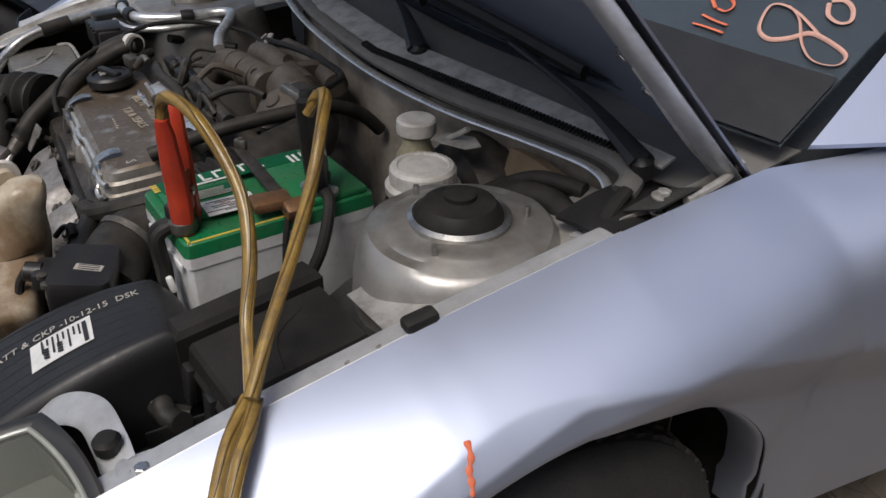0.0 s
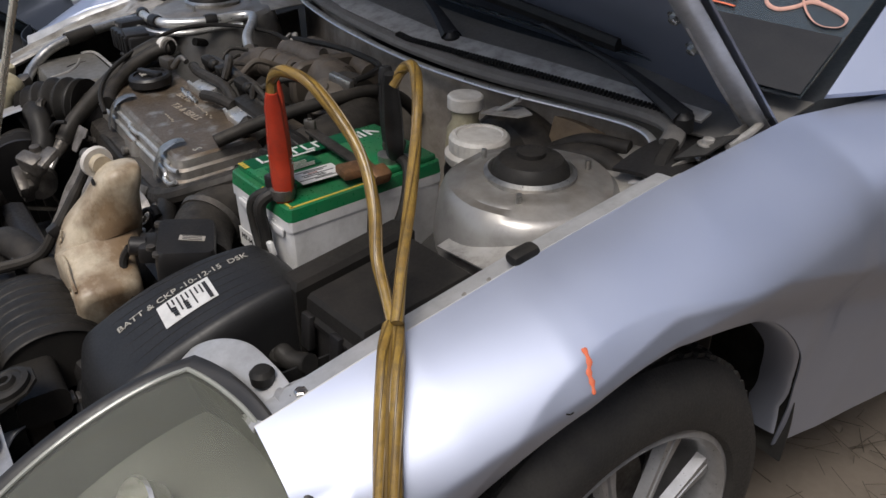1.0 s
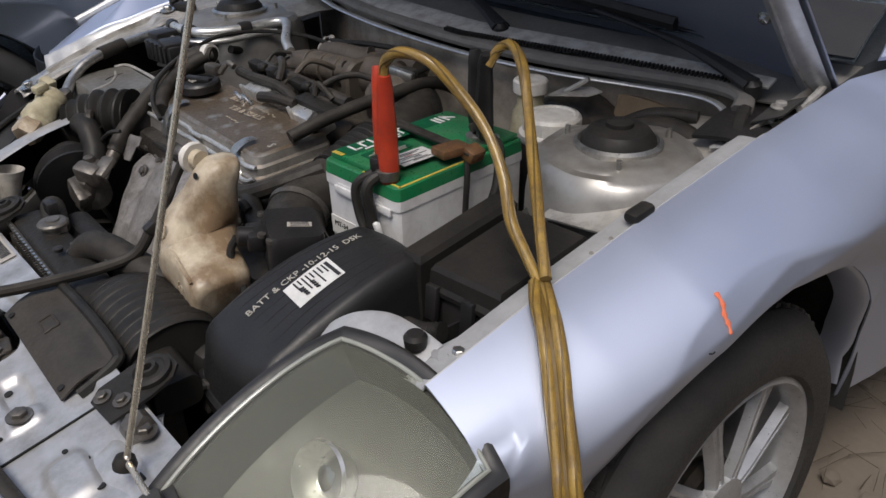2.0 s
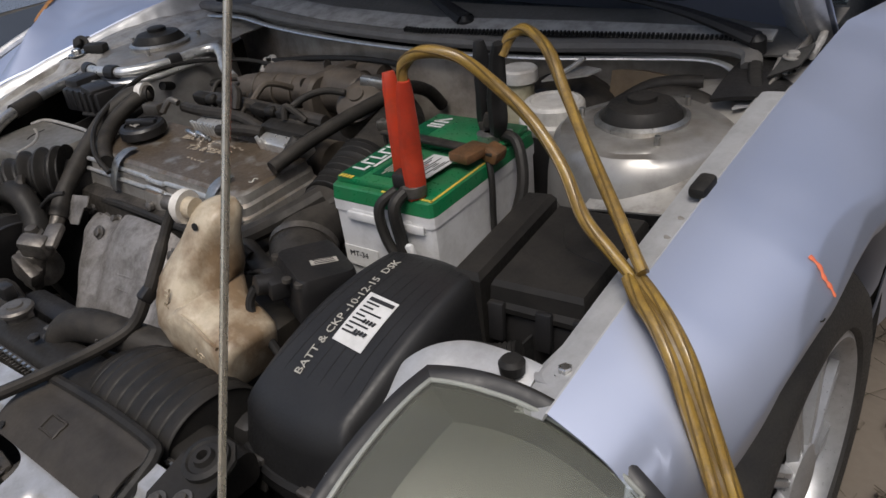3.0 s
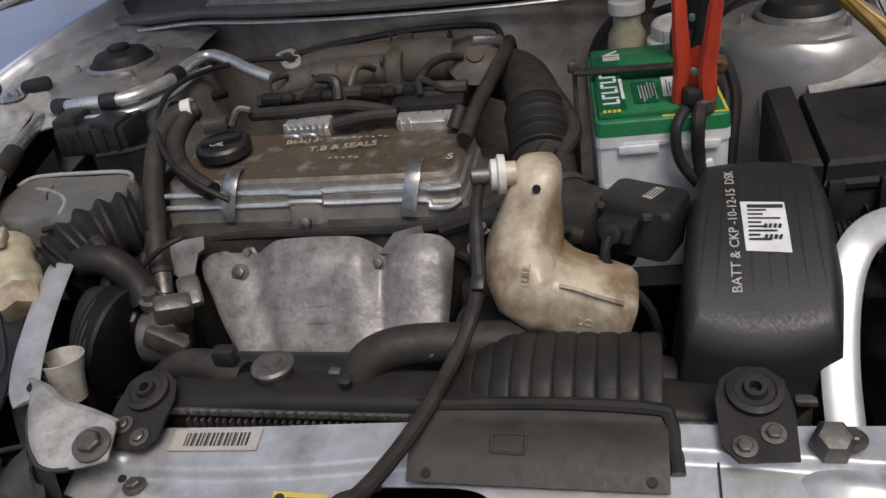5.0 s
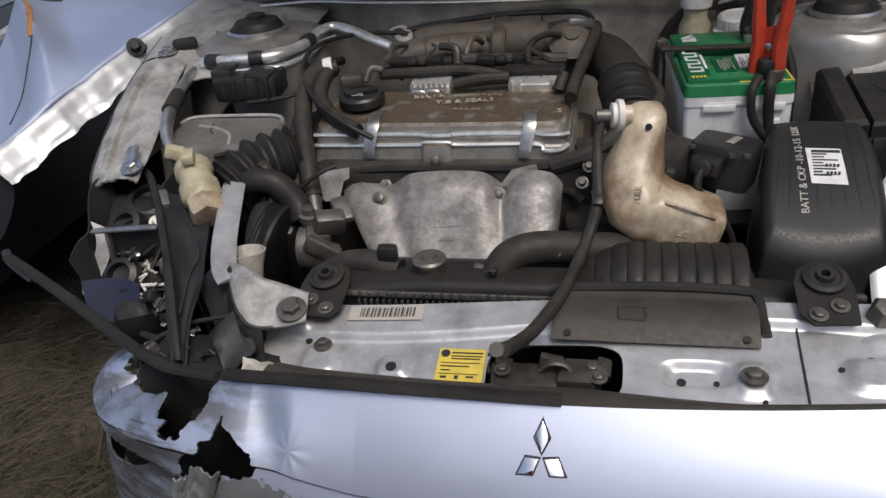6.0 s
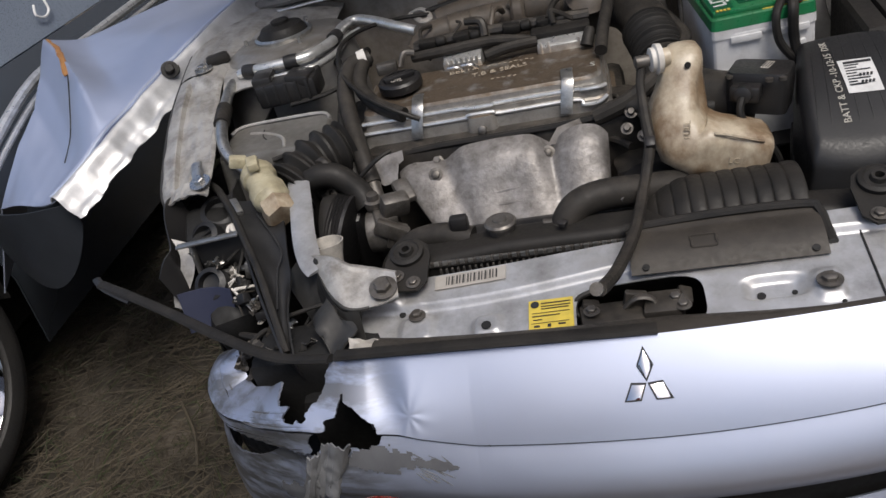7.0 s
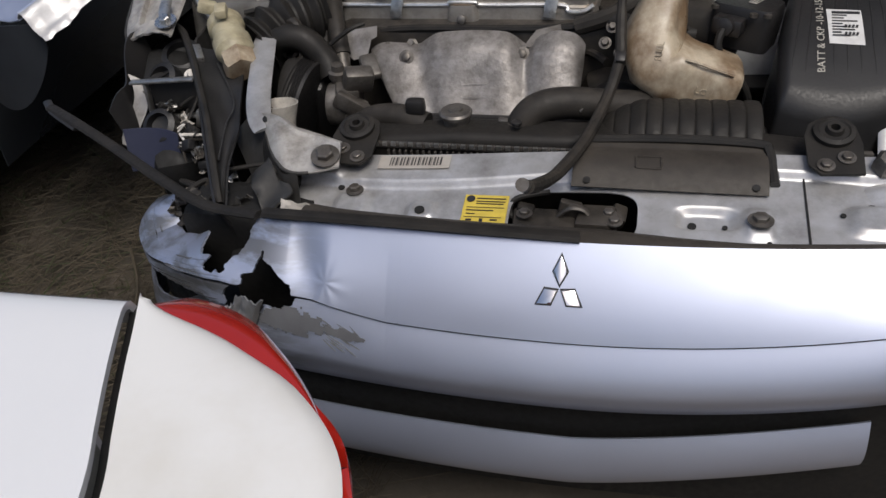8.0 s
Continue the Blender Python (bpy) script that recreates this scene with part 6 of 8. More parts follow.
# ---- jumper cables ----
def clamp(material, base, tip_a, tip_b, label, name):
    """A spring clamp: two handles that meet at the jaws, with a pivot and a spring."""
    b, a, c = Vector(base), Vector(tip_a), Vector(tip_b)
    root = thing(name, tuple(b), label, "clamp")
    across = (c - a).normalized()
    for s, tip in ((-1, a), (1, c)):
        d = (tip - b)
        side = across * s
        line = [b - d * 0.10 + side * 0.017, b + d * 0.08 + side * 0.016, b + d * 0.33 + side * 0.007, b + d * 0.6 + side * 0.004, b + d * 0.85, tip]
        part("handle", sweep(spline([tuple(q) for q in line], 6), [0.0115 + 0.003 * math.sin(math.pi * min(1, k / 22)) - 0.004 * max(0, k - 24) / 6 for k in range(31)], 10, flat=0.75, up=tuple(across)), material, root)
    mid = b + ((a + c) / 2 - b) * 0.30
    part("web", plate([(-0.018, -0.024), (0.018, -0.024), (0.014, 0.022), (0.0, 0.03), (-0.014, 0.022)], mid, 0.010, tuple(across), tuple((a + c) / 2 - b)), material, root)
    nrm = across.cross((a + c) / 2 - b).normalized()
    part("rivet", lathe([(0.006, 0), (0.006, 0.003), (0.003, 0.004)], mid + nrm * 0.001, tuple(nrm), 14), STEEL, root)
    part("rivet", lathe([(0.006, 0), (0.006, 0.003), (0.003, 0.004)], mid - nrm * 0.011, tuple(-nrm), 14), STEEL, root)
    part("jaw", merge(box(b + Vector((0.004, 0, 0.006)), (0.03, 0.016, 0.022), (0, 15, 20), 0.004), box(b + Vector((-0.010, 0.0, -0.004)), (0.02, 0.014, 0.02), (0, -20, 20), 0.004)), GREASE, root)
    return root


clamp(RED, (0.296, 0.624, 0.845), (0.274, 0.634, 0.990), (0.321, 0.610, 0.992), "red handled jumper clamp gripping the front terminal", "red_clamp")
clamp(BLACKCLEAN, (0.300, 0.795, 0.868), (0.292, 0.790, 0.985), (0.340, 0.768, 0.992), "black handled jumper clamp gripping the rear terminal", "black_clamp")
jump = thing("jumper_cable", (0.66, 0.45, 0.80), "twin yellowed clear jumper cable hanging over the wing", "jumper cable")
FORK = (0.617, 0.596, 0.824)
LOOP_A = [(0.318, 0.612, 0.978), (0.320, 0.613, 1.008), (0.348, 0.616, 1.026), (0.389, 0.630, 1.020), (0.428, 0.645, 0.986), (0.469, 0.650, 0.949), (0.512, 0.638, 0.908), (0.548, 0.618, 0.866), (0.585, 0.606, 0.842), FORK]
LOOP_B = [(0.342, 0.772, 0.975), (0.350, 0.782, 0.998), (0.376, 0.782, 1.008), (0.421, 0.758, 0.993), (0.465, 0.726, 0.951), (0.524, 0.678, 0.907), (0.584, 0.628, 0.869), (0.630, 0.592, 0.836)]
TAIL = [(0.642, 0.577, 0.816), (0.666, 0.560, 0.808), (0.695, 0.540, 0.786), (0.719, 0.523, 0.756), (0.748, 0.503, 0.715), (0.774, 0.485, 0.675), (0.805, 0.478, 0.58), (0.815, 0.47, 0.40), (0.81, 0.46, 0.22), (0.83, 0.44, 0.055), (0.90, 0.34, 0.045)]
def strand(line, r, turns, phase, thick):
    """A thin dark strand that winds round a cable."""
    pts = spline(line, 14)
    out, side = [], None
    for i, p in enumerate(pts):
        d = (pts[min(i + 1, len(pts) - 1)] - pts[max(i - 1, 0)]).normalized()
        side = d.cross(Vector((0.3, 0.9, 0.2))).normalized()
        a = phase + turns * 2 * math.pi * i / (len(pts) - 1)
        out.append(p + (side * math.cos(a) + d.cross(side) * math.sin(a)) * r)
    return sweep(out, thick, 6)


for line, r in ((LOOP_A, 0.0068), (LOOP_B, 0.0068)):
    cab = part("cable", tube(line, r, 12, 10), CABLE, jump)
    for k in range(4):
        part("strand", strand(line, r * 0.93, 0.7, k * 1.6, 0.0014), CABLEDARK, cab)
for off, r in (((-0.0062, -0.005, 0.0), 0.0072), ((0.0062, 0.005, 0.001), 0.0072)):
    line = [tuple(Vector(p) + Vector(off) * (0.6 if i == 0 else 1)) for i, p in enumerate([FORK] + TAIL)]
    cab = part("twin_cable", tube(line, r, 12, 10), CABLE, jump)
    for k in range(5):
        part("strand", strand(line, r * 0.93, 0.8, k * 1.26, 0.0013), CABLEDARK, cab)
part("seam", tube([FORK] + TAIL, 0.0052, 8, 10), CABLEDARK, jump)

# ---- air filter box ----
airbox = thing("air_filter_box", (0.35, 0.43, 0.46), "black ribbed air filter box with white label and handwriting", "air filter box")


BOXC = ((0.266, 0.330), (0.430, 0.330), (0.436, 0.580), (0.300, 0.582))


def box_plan(a, b, grow=1.0):
    """A point of the box's plan for a, b from -1 to 1, with rounded corners."""
    a, b = a * math.sqrt(1 - 0.22 * b * b), b * math.sqrt(1 - 0.22 * a * a)
    u, v = (a / 0.93 * grow + 1) / 2, (b / 0.93 * grow + 1) / 2
    fl, fr, rr, rl = (Vector(q) for q in BOXC)
    return fl.lerp(fr, u).lerp(rl.lerp(rr, u), v)


def lid_top(x, y, lift=0.0):
    return Vector((x, y, 0.788 - 0.070 * max(0.0, (0.565 - y) / 0.220) ** 1.8 + lift))


def lid_skin(u, v):
    """Top of the lid inside, its rounded shoulder and its wall towards the rim."""
    s, t = (2 * u - 1) * 1.4, (2 * v - 1) * 1.4
    m = max(abs(s), abs(t), 1e-6)
    q = min(m, 1.0) / m
    f = max(0.0, (m - 1) / 0.4)
    p = box_plan(s * q, t * q, 1 + 0.085 * f)
    top = lid_top(p.x, p.y).z - 0.016 * max(0.0, (min(m, 1.0) - 0.80) / 0.20) ** 2.2
    return (p.x, p.y, top + (0.634 - top) * f)


def box_ring(z, grow):
    n = 10
    loop = [(-1 + 2 * k / n, -1) for k in range(n)] + [(1, -1 + 2 * k / n) for k in range(n)] + [(1 - 2 * k / n, 1) for k in range(n)] + [(-1, 1 - 2 * k / n) for k in range(n)]
    return [box_plan(a, b, grow).to_3d() + Vector((0, 0, z)) for a, b in loop]


alid = part("lid", sheet(lid_skin, 56, 56, 0.003), BLACKCLEAN, airbox, "black plastic lid with moulded ribs", 40)
part("lid_rim", loft([box_ring(0.618, 1.10), box_ring(0.618, 1.13), box_ring(0.634, 1.13), box_ring(0.638, 1.095)]), BLACKCLEAN, alid)
for k in range(8):
    x0, x1 = 0.284 + 0.0185 * k, 0.316 + 0.0145 * k
    part("rib", tube([lid_top(x0, 0.338 + 0.006, -0.014), lid_top(x0 + 0.001, 0.356, -0.0035), lid_top(x0 + 0.003, 0.38, -0.0006)] + [lid_top(x0 + (x1 - x0) * q, 0.36 + 0.20 * q, -0.0003) for q in (0.3, 0.5, 0.75, 1.0)], 0.0011, 6, 5), BLACKCLEAN, alid)
part("base", loft([box_ring(0.46, 0.98), box_ring(0.60, 1.05), box_ring(0.617, 1.10)]), BLACK, airbox)
for x in (0.30, 0.39):
    part("clip", merge(box((x, 0.310, 0.622), (0.018, 0.006, 0.045), (-8, 0, 0), 0.002), box((x, 0.304, 0.644), (0.022, 0.010, 0.008), bevel=0.002)), CASTBARE, airbox)
lab = part("label", sheet(lambda u, v: lid_top(0.339 + 0.047 * u, 0.420 + 0.069 * v - 0.003 * u, 0.0016), 6, 12, 0.0006), PAPER, alid, "white paper label with figures")
lp = facing(lid_top(0.3625, 0.453, 0.0026), (1, -0.05, 0), (0.0, 1, 0.30))
part("print", merge(*[moved(box((-0.018 + 0.0 * k + w / 2, 0.028 - 0.0062 * k, 0), (w, 0.0022 if k else 0.005, 0.0005), bevel=0), lp) for k, w in enumerate((0.038, 0.02, 0.016, 0.034, 0.014, 0.02, 0.03, 0.012, 0.024))]), INK, lab)
part("pen_bar", merge(*[moved(box((0.0 + 0.005 * (k % 4), -0.002 - 0.016 * (k // 4), 0), (0.0032, 0.006, 0.0005), (0, 0, -15), 0), lp) for k in range(8)]), INK, lab)
pen_word = letters("BATT & CKP -10-12-15  DSK", 0.0150, pose(0, 0, 0), 0.0003)
for v in pen_word.verts:
    v.co = lid_top(0.331 - v.co.y + 0.03 * v.co.x, 0.372 + v.co.x * 0.96, 0.0012 + v.co.z)
part("handwriting", pen_word, WHITEPEN, alid)

# ---- air flow meter and intake duct ----
meter = thing("air_flow_meter", (0.24, 0.49, 0.72), "black plastic air flow meter with small label", "air flow meter")
MO = pose(0.232, 0.500, 0.772, -6, 3, -22)
part("cover", moved(loft([[Vector((q[0], q[1], z)) for q in rounded(0.094 * k, 0.078 * k, 0.012, 3)] for z, k in ((-0.05, 0.95), (-0.006, 1.0), (0.008, 0.99), (0.014, 0.94))]), MO), BLACK, meter)
part("label", moved(box((0.008, 0.008, 0.0148), (0.012, 0.034, 0.0008), (0, 0, -8), 0), MO), OLDPAPER, meter)
part("label_print", moved(merge(*[box((0.004 + 0.004 * k, 0.008, 0.0154), (0.0014, 0.026, 0.0004), (0, 0, -8), 0) for k in range(3)]), MO), INK, meter)
part("connector", moved(merge(box((-0.012, -0.048, -0.012), (0.045, 0.03, 0.026), bevel=0.005), lathe([(0.014, 0), (0.013, 0.02), (0.008, 0.022)], (-0.012, -0.055, -0.01), (0, -1, 0.1), 16)), MO), BLACK, meter)
for x, y in ((-0.040, -0.038), (0.038, -0.036), (0.02, -0.045)):
    part("screw", moved(lathe([(0.006, 0), (0.006, 0.005), (0, 0.006)], (x, y, 0.006), (0, 0, 1), 12), MO), CASTBARE, meter)
part("meter_lead", tube([MO @ Vector((-0.012, -0.075, -0.01)), MO @ Vector((-0.008, -0.085, -0.04)), (0.235, 0.42, 0.68), (0.25, 0.42, 0.62)], 0.006, 8, 8), RUBBER, meter)
duct = thing("intake_duct", (0.10, 0.68, 0.72), "dusty black rubber intake hose with bellows", "intake hose")
part("lower_tube", tube([(0.222, 0.515, 0.725), (0.17, 0.535, 0.728), (0.125, 0.565, 0.735), (0.105, 0.610, 0.742), (0.098, 0.655, 0.756)], 0.046, 20, 8), HOSE, duct)
part("bellows", bellows([(0.098, 0.655, 0.756), (0.092, 0.705, 0.772), (0.082, 0.755, 0.784)], 0.044, 0.0045, 9, 24, 30), RUBBER, duct)
part("upper_tube", tube([(0.082, 0.755, 0.784), (0.068, 0.82, 0.796), (0.040, 0.88, 0.800), (-0.02, 0.915, 0.806)], 0.043, 20, 8), HOSE, duct)
part("hose_clip", lathe([(0.049, -0.005), (0.050, 0.005)], (0.121, 0.572, 0.737), (-0.55, 0.75, 0.3), 28), CASTBARE, duct)
part("side_tube", tube([(0.115, 0.62, 0.775), (0.14, 0.68, 0.785), (0.128, 0.74, 0.795), (0.10, 0.80, 0.812)], 0.012, 10, 8), HOSE, duct)
part("breather", tube([(-0.006, 0.640, 0.806), (0.002, 0.70, 0.822), (0.014, 0.77, 0.836), (0.026, 0.85, 0.846), (0.026, 0.92, 0.846), (0.020, 0.98, 0.82), (0.015, 1.02, 0.78)], 0.0115, 12, 8), HOSE, duct)
part("low_hose", tube([(0.02, 0.54, 0.74), (0.10, 0.51, 0.735), (0.16, 0.50, 0.73)], 0.016, 12, 8), RUBBER, duct)

# ---- fuse box ----
fuse = thing("fuse_box", (0.49, 0.67, 0.50), "dusty black plastic fuse box with sloping lid", "fuse box")


def fuse_ring(z, k, dz=0.0):
    pts = []
    for x, y in ((0.560, 0.748), (0.440, 0.738), (0.448, 0.572), (0.566, 0.585)):
        cx, cy = 0.505, 0.660
        qx, qy = cx + (x - cx) * k, cy + (y - cy) * k
        pts.append(Vector((qx, qy, z + dz * (qy - 0.675))))
    return pts


fl = part("lid", loft([fuse_ring(0.745, 1.04), fuse_ring(0.752, 1.05), fuse_ring(0.768, 1.0, 0.1), fuse_ring(0.790, 0.98, 0.14), fuse_ring(0.796, 0.93, 0.14)]), DUSTYBLACK, fuse, "dust-brown fuse box lid", 25)
part("tall_end", loft([[Vector((x, y, z + 0.14 * (y - 0.65))) for x, y in ((0.434 - k, 0.742 - k), (0.394 + k, 0.735 - k), (0.402 + k, 0.560 + k), (0.442 - k, 0.563 + k))] for z, k in ((0.70, 0.0), (0.795, 0.0), (0.803, 0.005))]), DUSTYBLACK, fuse, "", 25)
part("body", merge(box((0.51, 0.675, 0.66), (0.13, 0.19, 0.16), (0, 0, 4), 0.008), box((0.50, 0.60, 0.60), (0.10, 0.08, 0.12), (0, 0, 0), 0.01)), BLACK, fuse)
for x in (0.46, 0.52, 0.565):
    part("latch", box((x, 0.566 + 0.12 * (x - 0.46), 0.735), (0.02, 0.010, 0.05), (-6, 0, 6), 0.003), BLACK, fuse)
part("lid_rib", tube([(0.47, 0.70, 0.7985), (0.50, 0.66, 0.794), (0.553, 0.648, 0.792)], 0.0015, 6, 6), DUSTYBLACK, fuse)
lone("fuse_box_loom", tube([(0.46, 0.56, 0.69), (0.44, 0.53, 0.70), (0.40, 0.545, 0.715), (0.37, 0.60, 0.72)], 0.012, 10, 8), RUBBER, "black wiring loom by the fuse box", "wiring")
lone("corrugated_loom", bellows([(0.445, 0.535, 0.705), (0.475, 0.535, 0.712), (0.505, 0.545, 0.722)], 0.011, 0.002, 11, 12, 22), RUBBER, "black corrugated wiring sleeve", "wiring")
lone("brake_pipe", tube([(0.572, 0.60, 0.76), (0.585, 0.66, 0.775), (0.578, 0.69, 0.77), (0.585, 0.56, 0.73), (0.568, 0.535, 0.715), (0.563, 0.525, 0.69)], 0.003, 8, 6), ALU, "thin bent metal brake pipe", "pipe")
well = merge(box((0.50, 0.50, 0.62), (0.09, 0.10, 0.10), (0, 10, 10), 0.015), box((0.545, 0.525, 0.66), (0.05, 0.06, 0.09), (5, 0, 20), 0.01), lathe([(0.03, 0), (0.032, 0.04), (0.02, 0.05)], (0.535, 0.50, 0.66), (0.1, -0.1, 1), 18))
lone("horn_unit", well, BLACK, "black plastic unit behind the headlamp", "car part")

# ---- fluid reservoirs ----
psr = thing("fluid_reservoir", (0.296, 0.962, 0.70), "black fluid reservoir with ribbed white screw cap", "reservoir")
part("body", lathe([(0.052, -0.20), (0.055, -0.02), (0.05, 0.0)], (0.300, 0.950, 0.812), (0, 0, 1), 30), BLACK, psr)
part("collar", lathe([(0.050, -0.006), (0.054, 0.0), (0.054, 0.010), (0.048, 0.014)], (0.300, 0.950, 0.812), (0, 0, 1), 36), WHITECAP, psr)
part("cap", lathe([(0.045, 0.012), (0.046, 0.014), (0.046, 0.034), (0.042, 0.039), (0.036, 0.040), (0.034, 0.037), (0, 0.037)], (0.300, 0.950, 0.812), (0, 0, 1), 60, 1, 0.0016), WHITECAP, psr, "dusty white ribbed cap")
brk = thing("brake_reservoir", (0.22, 0.985, 0.78), "small brake fluid reservoir with white cap", "reservoir")
part("neck", lathe([(0.034, -0.09), (0.030, -0.05), (0.022, -0.035), (0.024, -0.014)], (0.215, 0.985, 0.875), (0, 0, 1), 24), CREAMDARK, brk)
part("cap", lathe([(0.027, -0.016), (0.029, -0.014), (0.029, 0.004), (0.026, 0.007), (0, 0.007)], (0.215, 0.985, 0.875), (0, 0, 1), 40, 1, 0.0008), WHITECAP, brk)
lone("cylinder_bracket", merge(plate([(-0.03, -0.012), (0.045, -0.005), (0.06, 0.01), (0.03, 0.022), (-0.02, 0.012)], (0.285, 1.000, 0.872), 0.003, (1, 0.1, 0.15), (0, 1, 0.3)), tube([(0.27, 1.0, 0.865), (0.30, 1.005, 0.885), (0.32, 1.01, 0.90)], 0.004, 8, 5)), BAYPAINT, "dusty steel bracket on the firewall", "bracket")
for q, r in ((((0.36, 1.00, 0.80), (0.40, 1.03, 0.83), (0.46, 1.06, 0.835), (0.53, 1.06, 0.81)), 0.020), (((0.33, 1.03, 0.80), (0.40, 1.07, 0.845), (0.47, 1.10, 0.85)), 0.012)):
    lone("firewall_hose", tube(q, r, 12, 8), HOSE, "dusty black hose along the firewall", "hose", "firewall hoses")
lone("insulation_wrap", sheet(lambda u, v: (0.33 + 0.20 * u, 1.055 + 0.02 * v + 0.045 * u * u, 0.77 + 0.075 * v + 0.02 * math.sin(3 * u + 1)) if v < 2 else None, 16, 8, 0.02), BURLAP, "brown stained insulation on the firewall", "insulation")
lone("brake_booster", lathe([(0.10, -0.08), (0.118, -0.05), (0.118, -0.03), (0.10, 0.0), (0.05, 0.02), (0.03, 0.05)], (0.26, 1.02, 0.74), (0, -1, 0.1), 36), GREASE, "black brake booster drum on the firewall", "brake booster")

# ---- coolant bottle ----
bottle = thing("coolant_bottle", (0.13, 0.42, 0.66), "yellowed cream plastic coolant bottle with brown stains", "bottle")


def blob(c, right, fwd, w, d, n=20, p=3.2):
    out = []
    for k in range(n):
        a = 2 * math.pi * k / n
        ca, sa = math.cos(a), math.sin(a)
        s = (abs(ca) ** p + abs(sa) ** p) ** (-1 / p)
        out.append(Vector(c) + Vector(right) * (w * ca * s) + Vector(fwd) * (d * sa * s))
    return out


X, Y, Z = (1, 0, 0), (0, 1, 0), (0, 0, 1)
def groove(ring, at, deep, wide):
    """Draws a ring of the bottle in where it faces the angle at."""
    mid = sum(ring, Vector()) / len(ring)
    n = len(ring)
    return [mid + (q - mid) * (1 - deep * math.exp(-((((360 * k / n - at + 180) % 360) - 180) / wide) ** 2)) for k, q in enumerate(ring)]


secs = []
for c, r, fw, w, d, g in (((0.114, 0.464, 0.860), X, Y, 0.010, 0.010, 0), ((0.114, 0.462, 0.857), X, Y, 0.021, 0.021, 0), ((0.113, 0.458, 0.848), X, Y, 0.028, 0.028, 0), ((0.111, 0.452, 0.834), X, Y, 0.031, 0.032, 0.08), ((0.107, 0.443, 0.816), X, Y, 0.033, 0.036, 0.22),
                          ((0.103, 0.434, 0.798), X, Y, 0.038, 0.044, 0.30), ((0.098, 0.426, 0.778), X, Y, 0.044, 0.052, 0.26), ((0.096, 0.418, 0.757), (0.98, 0, 0.15), (0, 1, 0.1), 0.046, 0.059, 0.12), ((0.100, 0.411, 0.738), (0.80, 0, 0.6), Y, 0.047, 0.061, 0.06), ((0.118, 0.406, 0.726), (0.48, 0, 0.88), Y, 0.043, 0.057, 0),
                          ((0.138, 0.402, 0.718), (0.36, 0, 0.93), Y, 0.040, 0.050, 0), ((0.150, 0.400, 0.714), (0.34, 0, 0.94), Y, 0.040, 0.046, 0), ((0.180, 0.396, 0.705), (0.30, 0, 0.95), Y, 0.041, 0.046, 0), ((0.205, 0.392, 0.697), (0.30, 0, 0.95), Y, 0.041, 0.045, 0), ((0.213, 0.391, 0.695), (0.30, 0, 0.95), Y, 0.036, 0.040, 0), ((0.215, 0.391, 0.694), (0.30, 0, 0.95), Y, 0.028, 0.033, 0)):
    secs.append(groove(blob(c, Vector(r).normalized(), Vector(fw).normalized(), w, d, 28, 3.0 if c[2] > 0.735 else 5.0), -35, g, 26))
part("body", loft(secs), CREAM, bottle, "", 50)
part("moulded_seam", tube([(0.140, 0.356, 0.757), (0.158, 0.356, 0.752), (0.182, 0.353, 0.744), (0.208, 0.352, 0.735)], 0.0025, 6, 8), CREAM, bottle)
part("moulded_word", letters("LOW", 0.014, facing((0.156, 0.3520, 0.708), (1, -0.05, -0.25), (0.25, 0, 1)), 0.0012), CREAM, bottle)
part("moulded_word", letters("FULL", 0.013, facing((0.106, 0.3600, 0.752), (0.12, 0.28, 1), (-1, 0.05, 0.1)), 0.0012), CREAM, bottle)
part("hole", lathe([(0.005, 0), (0.005, 0.001)], (0.116, 0.421, 0.842), (0.2, -1, 0.2), 12), DARK, bottle)
part("neck", lathe([(0.014, 0), (0.014, 0.016)], (0.092, 0.442, 0.852), (-1, -0.2, 0.05), 20), CREAM, bottle)
part("neck_ring", lathe([(0.022, 0.012), (0.023, 0.020), (0.018, 0.022), (0.018, 0.028), (0.010, 0.03)], (0.092, 0.442, 0.852), (-1, -0.2, 0.05), 24), WHITECAP, bottle, "white ring at the bottle neck")
part("hose_tail", lathe([(0.009, 0.028), (0.010, 0.050), (0.006, 0.052)], (0.092, 0.442, 0.852), (-1, -0.2, 0.05), 16), CASTBARE, bottle)
oh = thing("overflow_hose", (0.0, 0.2, 0.70), "loose dark rubber hose from the coolant bottle", "hose")
part("hose", tube([(0.052, 0.436, 0.850), (0.046, 0.420, 0.822), (0.047, 0.390, 0.780), (0.048, 0.366, 0.751), (0.034, 0.328, 0.710), (0.012, 0.216, 0.704), (-0.016, 0.122, 0.708), (-0.033, 0.040, 0.742), (-0.038, 0.000, 0.766)], [0.007] * 12 + [0.0085] * 53, 10, 8), HOSE, oh)
part("end_fitting", tube([(-0.038, 0.004, 0.764), (-0.040, -0.010, 0.774), (-0.041, -0.020, 0.782)], [0.006] * 8 + [0.008] * 9, 12, 8), CASTBARE, oh, "metal end fitting")
part("clip", box((0.049, 0.366, 0.752), (0.016, 0.02, 0.02), (30, 0, 0), 0.004), BLACK, oh)

# ---- cold air snorkel in front of the radiator ----
snork = thing("air_snorkel", (0.12, 0.24, 0.66), "brown-dusted flat plastic intake snorkel with ribbed black hose", "intake duct")


def snork_front(u, v):
    x = -0.002 + 0.250 * u
    y, z = 0.152 + 0.080 * v, 0.669 + 0.026 * v + 0.008 * math.sin(math.pi * min(1, v * 1.2))
    return (x, y, z)


